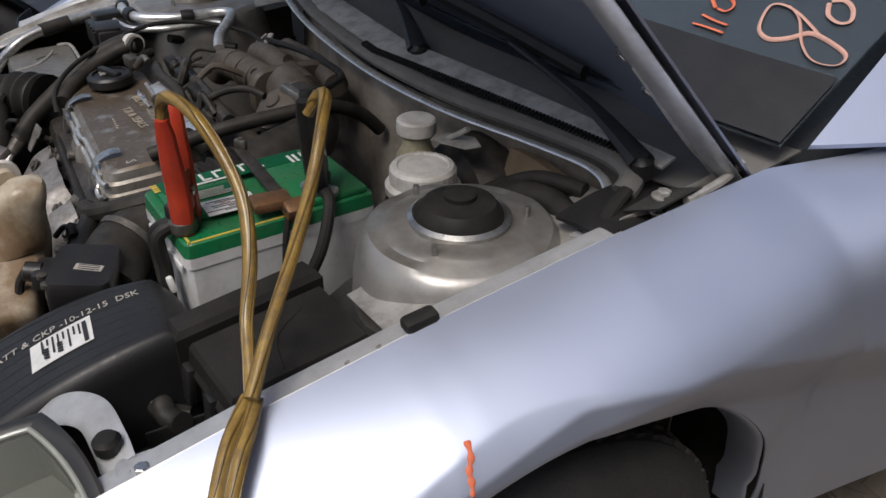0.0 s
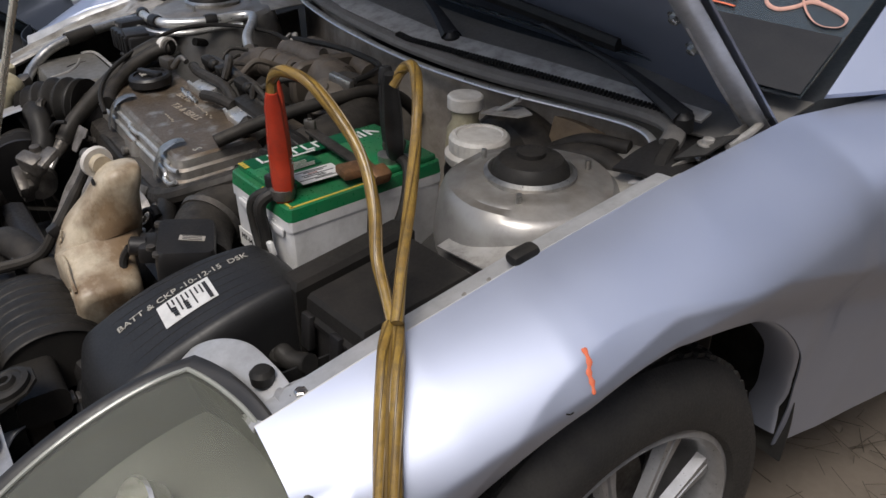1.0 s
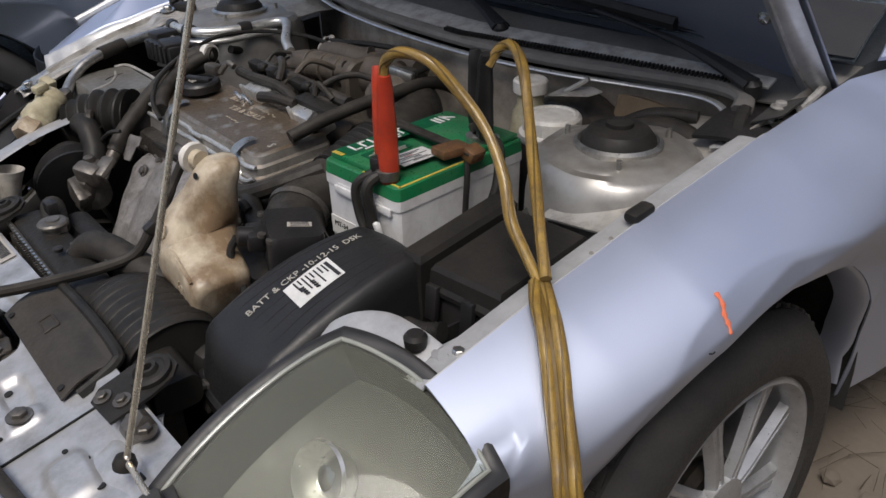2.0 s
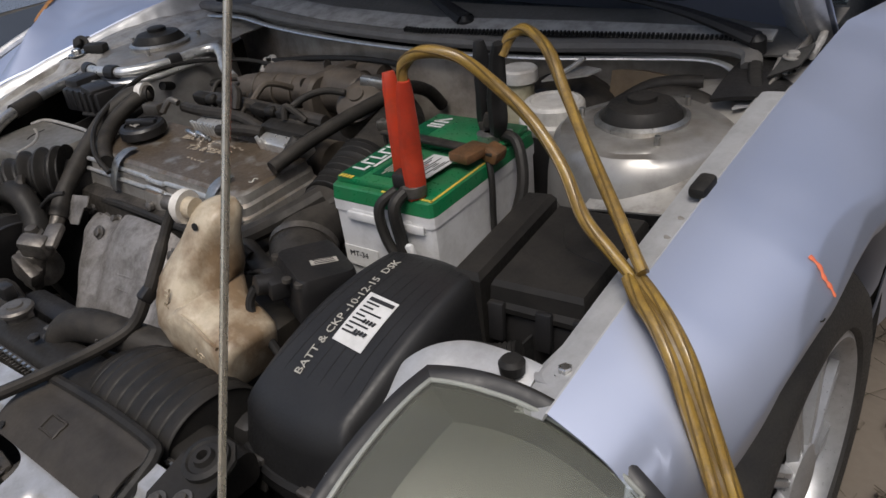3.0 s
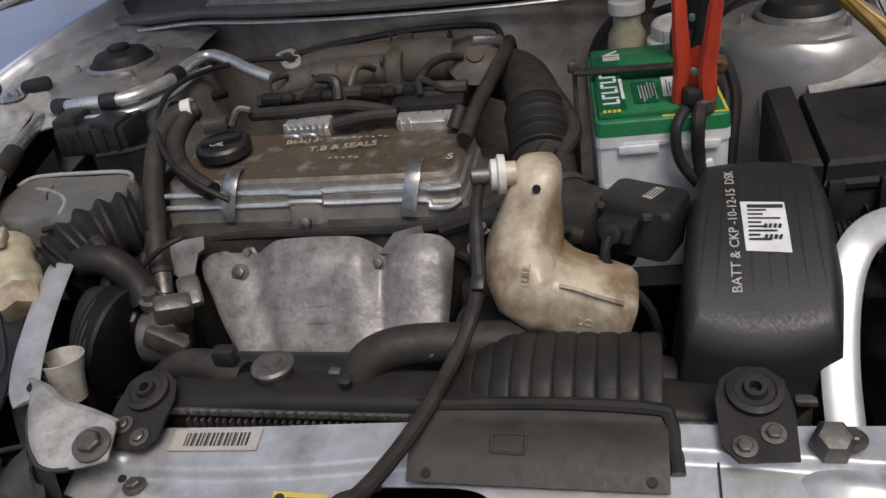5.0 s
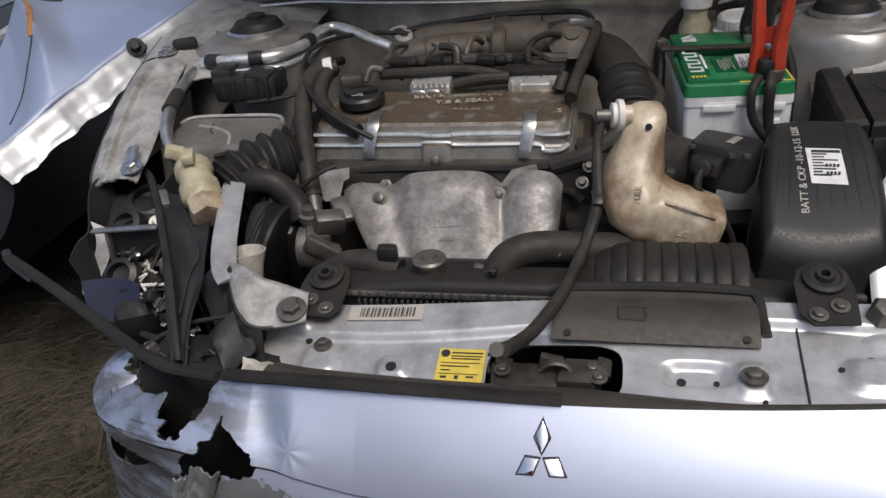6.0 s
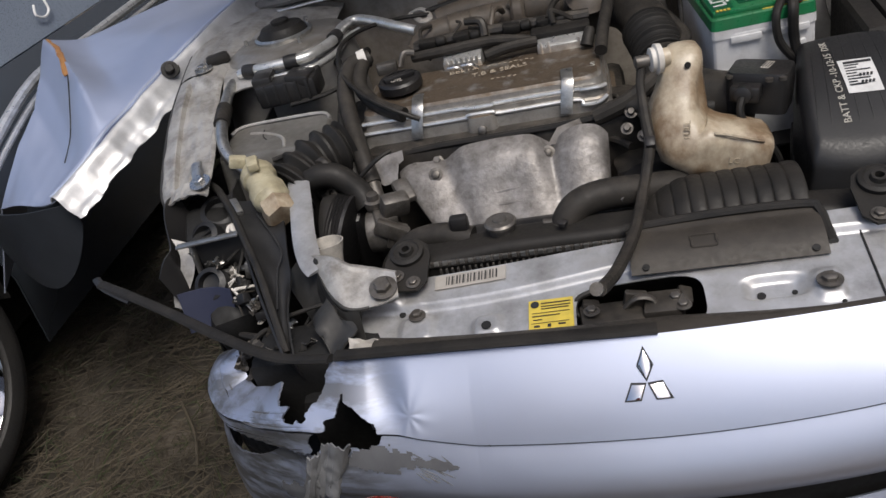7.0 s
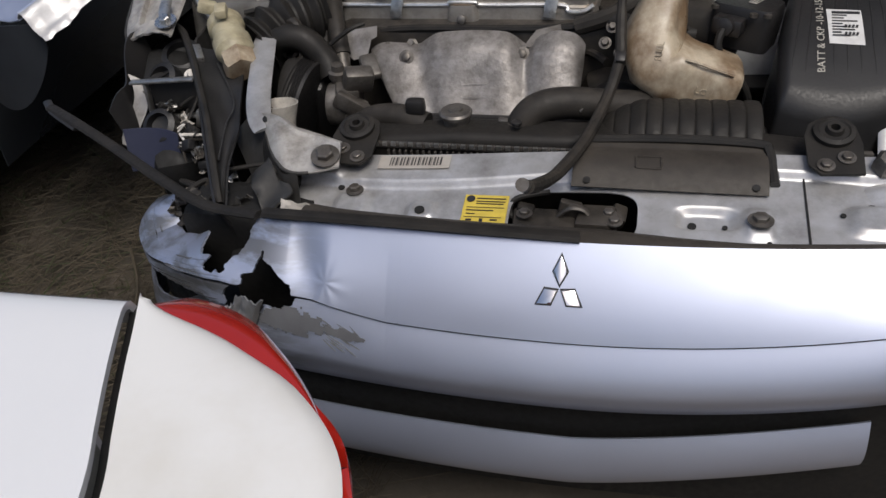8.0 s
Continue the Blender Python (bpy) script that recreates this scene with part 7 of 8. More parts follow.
sf = part("front_panel", sheet(snork_front, 44, 26, 0.003), BROWNPLAST, snork, "dust-brown flat panel")
part("raised_frame", tube([Vector(snork_front((0.099 + a) / 0.25, 0.45 + b)) + Vector((0, 0, 0.0005)) for a, b in ((-0.016, -0.12), (0.0, -0.12), (0.016, -0.12), (0.016, 0.0), (0.016, 0.12), (0.0, 0.12), (-0.016, 0.12), (-0.016, 0.0), (-0.016, -0.12))], 0.002, 6, 2), BROWNPLAST, sf)
part("rubber_edge", tube([(-0.004, 0.232, 0.694), (0.13, 0.235, 0.698), (0.235, 0.232, 0.697), (0.250, 0.224, 0.692), (0.254, 0.20, 0.682), (0.256, 0.172, 0.672)], 0.0075, 8, 8, flat=0.8), RUBBER, snork)
for x, v in ((0.018, 0.08), (0.232, 0.08)):
    p = snork_front((x + 0.002) / 0.25, v)
    part("hole", lathe([(0.005, 0), (0.005, 0.001)], (p[0], p[1], p[2] + 0.002), (0, -0.4, 0.9), 12), DARK, sf)
for x in (0.085, 0.17, 0.215):
    part("stiffener", tube([(x, 0.210, 0.680), (x, 0.228, 0.690)], 0.0025, 8, 4), BROWNPLAST, sf)


def ribbed(u, v):
    x = 0.024 + 0.222 * u
    a = math.pi * (0.06 + 0.86 * v)
    lean = max(0.0, 0.35 - u) / 0.35
    rr = 0.078 * (1 - 0.50 * lean ** 2)
    g = 0.0045 * (abs(math.sin(math.pi * u * 10)) ** 0.35)
    return (x, 0.302 - (rr + g) * math.cos(a) * 0.86, 0.660 + (rr + g) * math.sin(a) * (0.64 - 0.10 * lean))


part("ribbed_hose", sheet(ribbed, 160, 28, 0.003), DUSTYBLACK, snork, "ribbed black hose")
part("hose_side", sheet(lambda u, v: (0.246 - 0.004 * v, ribbed(1.0, u)[1], 0.62 + (ribbed(1.0, u)[2] - 0.62) * v), 16, 6, 0.003), DUSTYBLACK, snork)
rh = thing("radiator_hose", (0.0, 0.31, 0.66), "thick dusty rubber upper radiator hose with wire clip", "hose")
part("hose", tube([(-0.088, 0.290, 0.645), (-0.088, 0.294, 0.674), (-0.068, 0.306, 0.697), (-0.03, 0.320, 0.702), (0.03, 0.340, 0.690), (0.10, 0.37, 0.672), (0.14, 0.42, 0.64)], 0.024, 16, 8), HOSE, rh)
part("clip", merge(lathe([(0.0265, -0.004), (0.0265, 0.004)], (-0.087, 0.295, 0.676), (0.15, 0.25, 1), 24), box((-0.113, 0.292, 0.682), (0.02, 0.012, 0.012), (0, 10, 0), 0.003)), CASTBARE, rh)
lone("lower_hose", tube([(-0.235, 0.298, 0.668), (-0.28, 0.308, 0.676), (-0.33, 0.318, 0.664), (-0.375, 0.325, 0.625), (-0.40, 0.33, 0.57)], 0.021, 14, 8), HOSE, "dusty black coolant hose beside the radiator", "hose")
lone("wire_bracket", tube([(-0.06, 0.298, 0.696), (-0.04, 0.315, 0.706), (-0.02, 0.32, 0.706), (0.0, 0.305, 0.698)], 0.004, 8, 6), CASTBARE, "bent wire bracket behind the radiator", "bracket")
lone("fan_shroud", box((-0.02, 0.345, 0.52), (0.58, 0.05, 0.28), bevel=0.02), BLACK, "black radiator fan shroud", "fan shroud")

# ---- right-hand side: pipes, hoses, filler, apron ----
RAIL_OUT = spline([(-0.775, 0.395, 0.752), (-0.80, 0.45, 0.770), (-0.842, 0.63, 0.818), (-0.872, 0.80, 0.846), (-0.90, 0.98, 0.866), (-0.92, 1.12, 0.874)], 8)
RAIL_IN = spline([(-0.690, 0.395, 0.765), (-0.700, 0.49, 0.795), (-0.735, 0.63, 0.824), (-0.765, 0.79, 0.848), (-0.745, 0.97, 0.868), (-0.72, 1.12, 0.874)], 8)


def rail(u, v):
    i = v * (len(RAIL_IN) - 1)
    a, b = (q[int(i)].lerp(q[min(int(i) + 1, len(q) - 1)], i % 1) for q in (RAIL_OUT, RAIL_IN))
    p = a.lerp(b, u)
    inside = max(0.0, min(1.0, (0.34 - abs(u - 0.60)) / 0.06, (v - 0.10) / 0.03, (0.56 - v) / 0.04))
    p.z += 0.012 * math.sin(math.pi * u) ** 0.5 + 0.003 * noise.noise((9 * u, 20 * v, 0)) - 0.011 * inside * inside * (3 - 2 * inside)
    return p


part("apron", sheet(rail, 44, 90, 0.004), BAYPAINT, car, "dusty beige-grey inner wing rail")
def apron_top(u, v):
    a, b = rail(1, 0.50 + 0.50 * v), Vector((-0.56 - 0.02 * v, 0.745 + 0.375 * v, 0.842 + 0.012 * v))
    p = a.lerp(b, u)
    return p + Vector((0, 0, 0.006 * math.sin(math.pi * u) + 0.002 * noise.noise((7 * u, 9 * v, 4)) - 0.012 * max(0.0, 1 - v * 8)))


part("apron_plate", sheet(apron_top, 24, 24, 0.003), BAYPAINT, car, "dusty painted plate round the strut tower")
part("apron_outer", sheet(lambda u, v: rail(0, v) + Vector((-0.01 * u, 0, -0.16 * u)), 6, 20, 0.004), DARKSHEET, car)
# Inner sheet made dark, in place of the shaded gap behind the filler neck.
part("apron_inner", sheet(lambda u, v: (-0.675 + 0.03 * u, 0.42 + 0.70 * v, 0.735 + 0.08 * v - 0.36 * u), 8, 20, 0.004), DARKSHEET, car)
part("apron_joint", tube([rail(0.02, 0.56) + Vector((0, 0, 0.001)), rail(0.22, 0.57) + Vector((0, 0, 0.001)), rail(0.42, 0.57) + Vector((0, 0, 0.001))], 0.002, 6, 4), DARK, car)
for q, axis in (((-0.812, 0.785, 0.862), (0, -0.1, 1)), ((-0.705, 0.415, 0.782), (0, -0.3, 1)), ((-0.93, 0.87, 0.85), (0.3, -0.6, 0.6))):
    part("bolt", bolt(q, 0.010, 0.010, axis, 1.9), STEEL if q[0] > -0.9 else RUBBER, car)
part("bump_rubber", box((-0.790, 0.82, 0.868), (0.05, 0.03, 0.022), (0, 0, 30), 0.008), RUBBER, car)
part("rail_strap", tube([(-0.722, 0.46, 0.800), (-0.715, 0.435, 0.792), (-0.706, 0.415, 0.786)], 0.010, 8, 5, flat=0.3), ALU, car)
ac = thing("coolant_pipes", (-0.6, 0.88, 0.82), "bright aluminium refrigerant pipes round the strut tower", "pipe")
PIPE = [(-0.722, 0.752, 0.848), (-0.690, 0.744, 0.854), (-0.654, 0.739, 0.856), (-0.600, 0.747, 0.857), (-0.566, 0.765, 0.857), (-0.538, 0.825, 0.857), (-0.532, 0.895, 0.860), (-0.510, 0.928, 0.862), (-0.471, 0.914, 0.858), (-0.412, 0.875, 0.848), (-0.37, 0.86, 0.835)]
part("pipe", tube(PIPE, 0.0105, 12, 8), BRIGHTALU, ac)
part("thin_pipe", tube([(x + 0.012, y - 0.024, z - 0.016) for x, y, z in PIPE[1:8]], 0.0065, 12, 8), BRIGHTALU, ac)
for q, ax in (((-0.695, 0.745, 0.853), (1, -0.2, 0)), ((-0.605, 0.745, 0.857), (1, 0.15, 0)), ((-0.536, 0.845, 0.858), (0.15, 1, 0))):
    part("pipe_clip", lathe([(0.014, -0.013), (0.015, 0.0), (0.014, 0.013)], q, ax, 16), BLACK, ac)
part("dryer_pipe", tube([(-0.745, 0.765, 0.832), (-0.735, 0.70, 0.832), (-0.715, 0.60, 0.822), (-0.700, 0.54, 0.808), (-0.685, 0.505, 0.79), (-0.655, 0.475, 0.772), (-0.630, 0.462, 0.762)], 0.011, 12, 8), ALU, ac)
part("pipe_sleeve", tube([(-0.722, 0.635, 0.826), (-0.710, 0.575, 0.818)], 0.015, 12, 4), HOSE, ac)
part("end_nut", lathe([(0.016, 0), (0.016, 0.02), (0.012, 0.022)], (-0.628, 0.462, 0.76), (0.2, -0.2, 1), 6), CASTBARE, ac)
fil = thing("washer_filler", (-0.585, 0.39, 0.70), "stained cream plastic filler neck with hexagonal cap", "filler neck")
FA, FB = Vector((-0.612, 0.440, 0.778)), Vector((-0.552, 0.352, 0.732))
fd = (FB - FA).normalized()
part("neck", lathe([(0.010, -0.004), (0.024, 0.0), (0.030, 0.010), (0.031, 0.026), (0.027, 0.030), (0.028, 0.05), (0.032, 0.056), (0.032, 0.078), (0.027, 0.083), (0.025, 0.090)], FA, tuple(fd), 28), CREAMDARK, fil)
part("cap", lathe([(0.027, 0.088), (0.029, 0.092), (0.029, 0.115), (0.025, 0.122), (0, 0.123)], FA, tuple(fd), 6), CREAM, fil, "cream hexagonal cap")
part("lug", merge(box(FA + Vector((-0.022, -0.004, 0.022)), (0.03, 0.022, 0.02), (0, 20, 20), 0.004), box(FA + Vector((0.016, -0.03, 0.026)), (0.02, 0.03, 0.016), (10, 0, 20), 0.004)), CREAMDARK, fil)
part("stem", tube([FA + fd * 0.05, FA + fd * 0.04 + Vector((0, 0.0, -0.06)), (-0.60, 0.44, 0.60), (-0.60, 0.46, 0.45)], 0.022, 12, 6), BLACK, fil)
part("mount_arm", tube([(-0.560, 0.485, 0.738), (-0.542, 0.440, 0.746), (-0.516, 0.359, 0.740), (-0.496, 0.285, 0.722), (-0.478, 0.237, 0.708), (-0.462, 0.215, 0.700)], [0.013 + 0.006 * min(1, k / 10) - 0.002 * max(0, k - 28) / 12 for k in range(41)], 12, 8, flat=0.16, up=(0, 0, 1)), BAYSILVER, car, "bright painted lamp arm")
ARM_BACK = spline([(-0.478, 0.246, 0.706), (-0.438, 0.228, 0.712), (-0.410, 0.214, 0.704), (-0.370, 0.206, 0.697), (-0.336, 0.196, 0.692)], 8)
ARM_FRONT = spline([(-0.462, 0.220, 0.694), (-0.436, 0.172, 0.686), (-0.404, 0.140, 0.676), (-0.366, 0.142, 0.674), (-0.327, 0.150, 0.680)], 8)


def side_plate(u, v):
    i = u * (len(ARM_BACK) - 1)
    a, b = (q[int(i)].lerp(q[min(int(i) + 1, len(q) - 1)], i % 1) for q in (ARM_BACK, ARM_FRONT))
    return a.lerp(b, v) + Vector((0, 0, 0.007 * math.sin(math.pi * v) * math.sin(math.pi * min(1, u * 1.6)) + 0.0014 * noise.noise((9 * u, 5 * v, 3)) + 0.004 * max(0.0, 1 - abs(v - 0.08) / 0.08)))


part("side_plate", sheet(side_plate, 40, 22, 0.003), BAYPAINT, car, "dented pale grey lamp bracket plate")
part("hole", lathe([(0.0085, 0.0), (0.0085, 0.0015)], (-0.462, 0.232, 0.7085), (-0.1, -0.3, 1), 16), DARK, car)
part("plate_drop", sheet(lambda u, v: side_plate(0.62 * u, 1) + Vector((-0.012 * v * (1 - u), -0.012 * v, -0.055 * v + 0.006 * math.sin(7 * u + 3 * v))), 24, 10, 0.003), DARKSHEET, car, "bent dirty sheet metal")
part("lower_skirt", sheet(lambda u, v: side_plate(0.10 + 0.45 * u, 1) + Vector((0.01 * math.sin(6 * v), -0.012 - 0.055 * v, -0.012 - 0.018 * v - 0.014 * v * v + 0.012 * math.sin(7 * u) * v)), 20, 8, 0.003), DARKSHEET, car, "crumpled lower edge")
part("grey_web", sheet(lambda u, v: Vector((-0.500, 0.275, 0.700)).lerp(Vector((-0.395, 0.118, 0.640)), v) + Vector((-0.045 * u * (1 - 0.5 * v), -0.012 * u, -0.050 * u + 0.008 * math.sin(5 * v + 2 * u))), 12, 24, 0.003), DARKSHEET, car, "folded dirty grey sheet under the bracket")
part("bolt", bolt((-0.482, 0.262, 0.704), 0.009, 0.008), GREASE, car)
part("plate_bolt", bolt((-0.350, 0.163, 0.690), 0.013, 0.012, (0.1, -0.3, 0.95)), CASTBARE, car)
part("plate_edge", tube([side_plate(0.12 * k, 1.0) + Vector((0, -0.001, 0.002)) for k in range(7)], 0.0028, 8, 6), DARKSHEET, car)
lone("cut_tube", lathe([(0.019, 0.0), (0.022, 0.03), (0.029, 0.058), (0.0265, 0.058), (0.020, 0.03), (0.017, 0.0)], (-0.466, 0.278, 0.648), (0.0, 0.16, 0.9), 28), OLDTUBE, "short open grey-white plastic tube", "tube")
lone("thick_hose", tube([(-0.545, 0.47, 0.63), (-0.545, 0.455, 0.70), (-0.520, 0.45, 0.738), (-0.478, 0.45, 0.738), (-0.445, 0.445, 0.705), (-0.43, 0.43, 0.68)], 0.022, 14, 8), RUBBER, "thick black rubber hose over the pulley", "hose")
ph = thing("pressure_hose", (-0.44, 0.60, 0.70), "dusty rubber pressure hose with steel ends", "hose")
part("hose", tube([(-0.36, 0.560, 0.782), (-0.41, 0.590, 0.796), (-0.448, 0.64, 0.815), (-0.452, 0.69, 0.835), (-0.445, 0.72, 0.842)], 0.014, 12, 8), HOSE, ph)
part("down_hose", tube([(-0.440, 0.72, 0.842), (-0.470, 0.700, 0.842), (-0.480, 0.65, 0.82), (-0.465, 0.58, 0.78), (-0.440, 0.51, 0.735), (-0.425, 0.475, 0.70)], 0.016, 12, 8), HOSE, ph)
part("ferrule", tube([(-0.425, 0.475, 0.70), (-0.418, 0.455, 0.678)], 0.013, 12, 4), CASTBARE, ph)
part("elbow", tube([(-0.418, 0.455, 0.678), (-0.410, 0.44, 0.660), (-0.40, 0.425, 0.652)], 0.008, 10, 5), ALU, ph)
part("hose_band", lathe([(0.019, -0.008), (0.020, 0.008)], (-0.452, 0.715, 0.843), (1, 0.3, 0.1), 20), WHITECAP, ph)
part("fitting", merge(box((-0.405, 0.700, 0.824), (0.04, 0.022, 0.022), (0, 0, 10), 0.004), tube([(-0.38, 0.70, 0.82), (-0.37, 0.715, 0.84), (-0.352, 0.72, 0.836)], 0.006, 8, 5)), CASTBARE, ph)
lone("throttle_cable", tube([(-0.352, 0.945, 0.838), (-0.42, 0.93, 0.846), (-0.48, 0.86, 0.858), (-0.505, 0.77, 0.860), (-0.49, 0.68, 0.842), (-0.44, 0.60, 0.822), (-0.38, 0.555, 0.800), (-0.33, 0.545, 0.775)], 0.0045, 8, 10), RUBBER, "thin black control cable across the engine", "cable")
for q in (((-0.50, 0.64, 0.76), (-0.475, 0.56, 0.745), (-0.46, 0.50, 0.71), (-0.45, 0.45, 0.66)), ((-0.52, 0.76, 0.80), (-0.50, 0.68, 0.79), (-0.49, 0.60, 0.77), (-0.48, 0.55, 0.72)), ((-0.53, 0.80, 0.82), (-0.545, 0.86, 0.80), (-0.50, 0.93, 0.79))):
    lone("wiring_loom", tube(q, 0.009, 10, 8), RUBBER, "dusty black wiring loom beside the engine", "wiring", "wiring looms")
for q in (((-0.60, 0.66, 0.80), (-0.53, 0.67, 0.805), (-0.49, 0.70, 0.81)), ((-0.60, 0.50, 0.775), (-0.555, 0.525, 0.778), (-0.50, 0.56, 0.76), (-0.47, 0.60, 0.73)), ((-0.595, 0.485, 0.77), (-0.55, 0.505, 0.77), (-0.49, 0.53, 0.75))):
    lone("wiring_loom", tube(q, 0.0045, 8, 8), RUBBER, "thin black wires beside the engine mount", "wiring", "wiring looms")

# loose wires and small hoses between the engine and the wings
rl = random.Random(31)
for k in range(18):
    a = Vector((rl.uniform(-0.50, -0.38), rl.uniform(0.42, 0.60), rl.uniform(0.66, 0.72)))
    b = a + Vector((rl.uniform(-0.06, 0.08), rl.uniform(0.02, 0.16), rl.uniform(0.0, 0.06)))
    lone("engine_wire", tube([a, a.lerp(b, 0.4) + Vector((rl.uniform(-0.03, 0.03), 0, rl.uniform(0, 0.03))), b], rl.choice((0.003, 0.004, 0.006, 0.009)), 8, 8), rl.choice((RUBBER, HOSE, GREASE)), "dusty black wire beside the engine", "wiring", "engine wires")
for k in range(12):
    a = Vector((rl.uniform(0.0, 0.10), rl.uniform(0.46, 0.60), rl.uniform(0.68, 0.73)))
    b = a + Vector((rl.uniform(-0.08, 0.08), rl.uniform(-0.05, 0.08), rl.uniform(-0.03, 0.04)))
    lone("engine_wire", tube([a, a.lerp(b, 0.5) + Vector((rl.uniform(-0.02, 0.02), 0, rl.uniform(0, 0.03))), b], rl.choice((0.003, 0.004, 0.007)), 8, 8), rl.choice((RUBBER, HOSE)), "dusty black wire beside the engine", "wiring", "engine wires")
for k in range(7):
    a = Vector((rl.uniform(-0.40, 0.0), rl.uniform(0.74, 0.78), rl.uniform(0.80, 0.84)))
    b = a + Vector((rl.uniform(-0.12, 0.12), rl.uniform(-0.01, 0.08), rl.uniform(-0.01, 0.03)))
    lone("engine_wire", tube([a, a.lerp(b, 0.5) + Vector((rl.uniform(-0.02, 0.02), 0, rl.uniform(0.005, 0.025))), b], rl.choice((0.003, 0.004, 0.006, 0.008)), 8, 8), rl.choice((RUBBER, HOSE, GREASE, DUSTYBLACK)), "dusty black wire behind the valve cover", "wiring", "engine wires")

# smashed headlamp remains
wreck = thing("broken_headlamp", (-0.68, 0.30, 0.60), "smashed headlamp housing of black plastic with bare bulb holders", "headlamp")
part("back_panel", sheet(lambda u, v: (-0.660 + 0.165 * u ** 1.2 + 0.030 * v, 0.425 - 0.34 * u - 0.012 * math.sin(5 * u) * v, 0.752 - 0.10 * u - 0.10 * v - 0.02 * math.sin(math.pi * u)), 34, 10, 0.004), BLACK, wreck, "curved black inner panel")
PANEL = [(-0.745, 0.440, 0.752), (-0.715, 0.452, 0.758), (-0.690, 0.432, 0.758), (-0.668, 0.402, 0.755), (-0.630, 0.345, 0.745), (-0.595, 0.285, 0.727), (-0.560, 0.225, 0.707), (-0.530, 0.165, 0.683), (-0.498, 0.098, 0.643)]
part("panel_rim", tube(PANEL, 0.0065, 8, 8), RUBBER, wreck)
PLINE = spline([(-0.668, 0.402, 0.752), (-0.630, 0.345, 0.742), (-0.595, 0.285, 0.724), (-0.560, 0.225, 0.704), (-0.530, 0.165, 0.680), (-0.498, 0.098, 0.640)], 8)
PWIDE = spline([(-0.585, 0.412, 0.742), (-0.552, 0.352, 0.722), (-0.533, 0.285, 0.700), (-0.515, 0.225, 0.684), (-0.510, 0.165, 0.664), (-0.492, 0.100, 0.636)], 8)
part("panel_face", sheet(lambda u, v: PLINE[round(u * 40)].lerp(PWIDE[round(u * 40)], v) + Vector((0, 0, -0.010 * math.sin(math.pi * v) + 0.004 * noise.noise((5 * u, 3 * v, 8)))), 40, 10, 0.003), BLACKCLEAN, wreck, "wide dark grey inner lamp panel")
part("panel_fold", tube([PLINE[6].lerp(PWIDE[6], 0.5) + Vector((0, 0, -0.004)), PLINE[16].lerp(PWIDE[16], 0.85) + Vector((0, 0, 0.001)), PLINE[22].lerp(PWIDE[22], 0.6) + Vector((0, 0, -0.005)), PLINE[32].lerp(PWIDE[32], 0.4)], 0.0016, 6, 6), SEALGREY, wreck)
part("lamp_shell", merge(box((-0.715, 0.40, 0.64), (0.10, 0.12, 0.16), (15, 8, 20), 0.02), box((-0.655, 0.27, 0.60), (0.08, 0.10, 0.10), (20, 0, 25), 0.02)), DARK, wreck)
for c, r, ax in (((-0.690, 0.408, 0.726), 0.034, (0.2, -0.5, 0.85)), ((-0.700, 0.345, 0.712), 0.030, (-0.2, -0.6, 0.7)), ((-0.668, 0.255, 0.676), 0.028, (0, -0.7, 0.7))):
    part("bulb_holder", lathe([(r, -0.02), (r, 0.0), (r * 0.7, 0.004), (r * 0.66, -0.01), (0.008, -0.012)], c, ax, 24), BLACKCLEAN, wreck)
for c, s, r in (((-0.668, 0.300, 0.732), (0.110, 0.014, 0.005), (0, -2, 6)), ((-0.655, 0.292, 0.672), (0.085, 0.012, 0.006), (0, -3, 6)), ((-0.700, 0.298, 0.702), (0.006, 0.012, 0.055), (0, 4, 0)), ((-0.640, 0.38, 0.742), (0.014, 0.045, 0.012), (10, 10, 35)), ((-0.613, 0.29, 0.672), (0.010, 0.012, 0.03), (0, 15, 0))):
    part("bright_edge", box(c, s, r, 0.002), ALU, wreck, "bright torn reflector edge")
part("reflector_back", box((-0.655, 0.312, 0.700), (0.085, 0.008, 0.052), (0, -3, 6), 0.003), BLACKCLEAN, wreck)
part("torn_bracket", sheet(lambda u, v: (-0.752 + 0.022 * v + 0.012 * math.sin(5 * u), 0.335 - 0.06 * u, 0.725 - 0.10 * u - 0.01 * v), 12, 4, 0.003), BAYPAINT, wreck, "torn grey bracket")
part("blue_flap", sheet(lambda u, v: (-0.705 + 0.075 * u, 0.215 - 0.012 * v + 0.03 * math.sin(2 * u), 0.690 - 0.07 * v - 0.02 * u), 8, 8, 0.002), mat("dark_blue_film", (0.03, 0.035, 0.065), 0.4, 0, (0.05, 0.055, 0.09), 0.5, 14), wreck, "dark blue plastic flap")
part("side_skin", sheet(lambda u, v: (-0.765 - 0.01 * math.sin(6 * v) + 0.03 * u, 0.42 - 0.15 * v, 0.765 - 0.10 * u - 0.08 * v + 0.012 * math.sin(9 * v)), 8, 16, 0.003), BLACK, wreck)
rng = random.Random(5)
debris = thing("corner_debris", (-0.5, 0.12, 0.60), "bent black plastic and wires at the smashed corner", "debris")
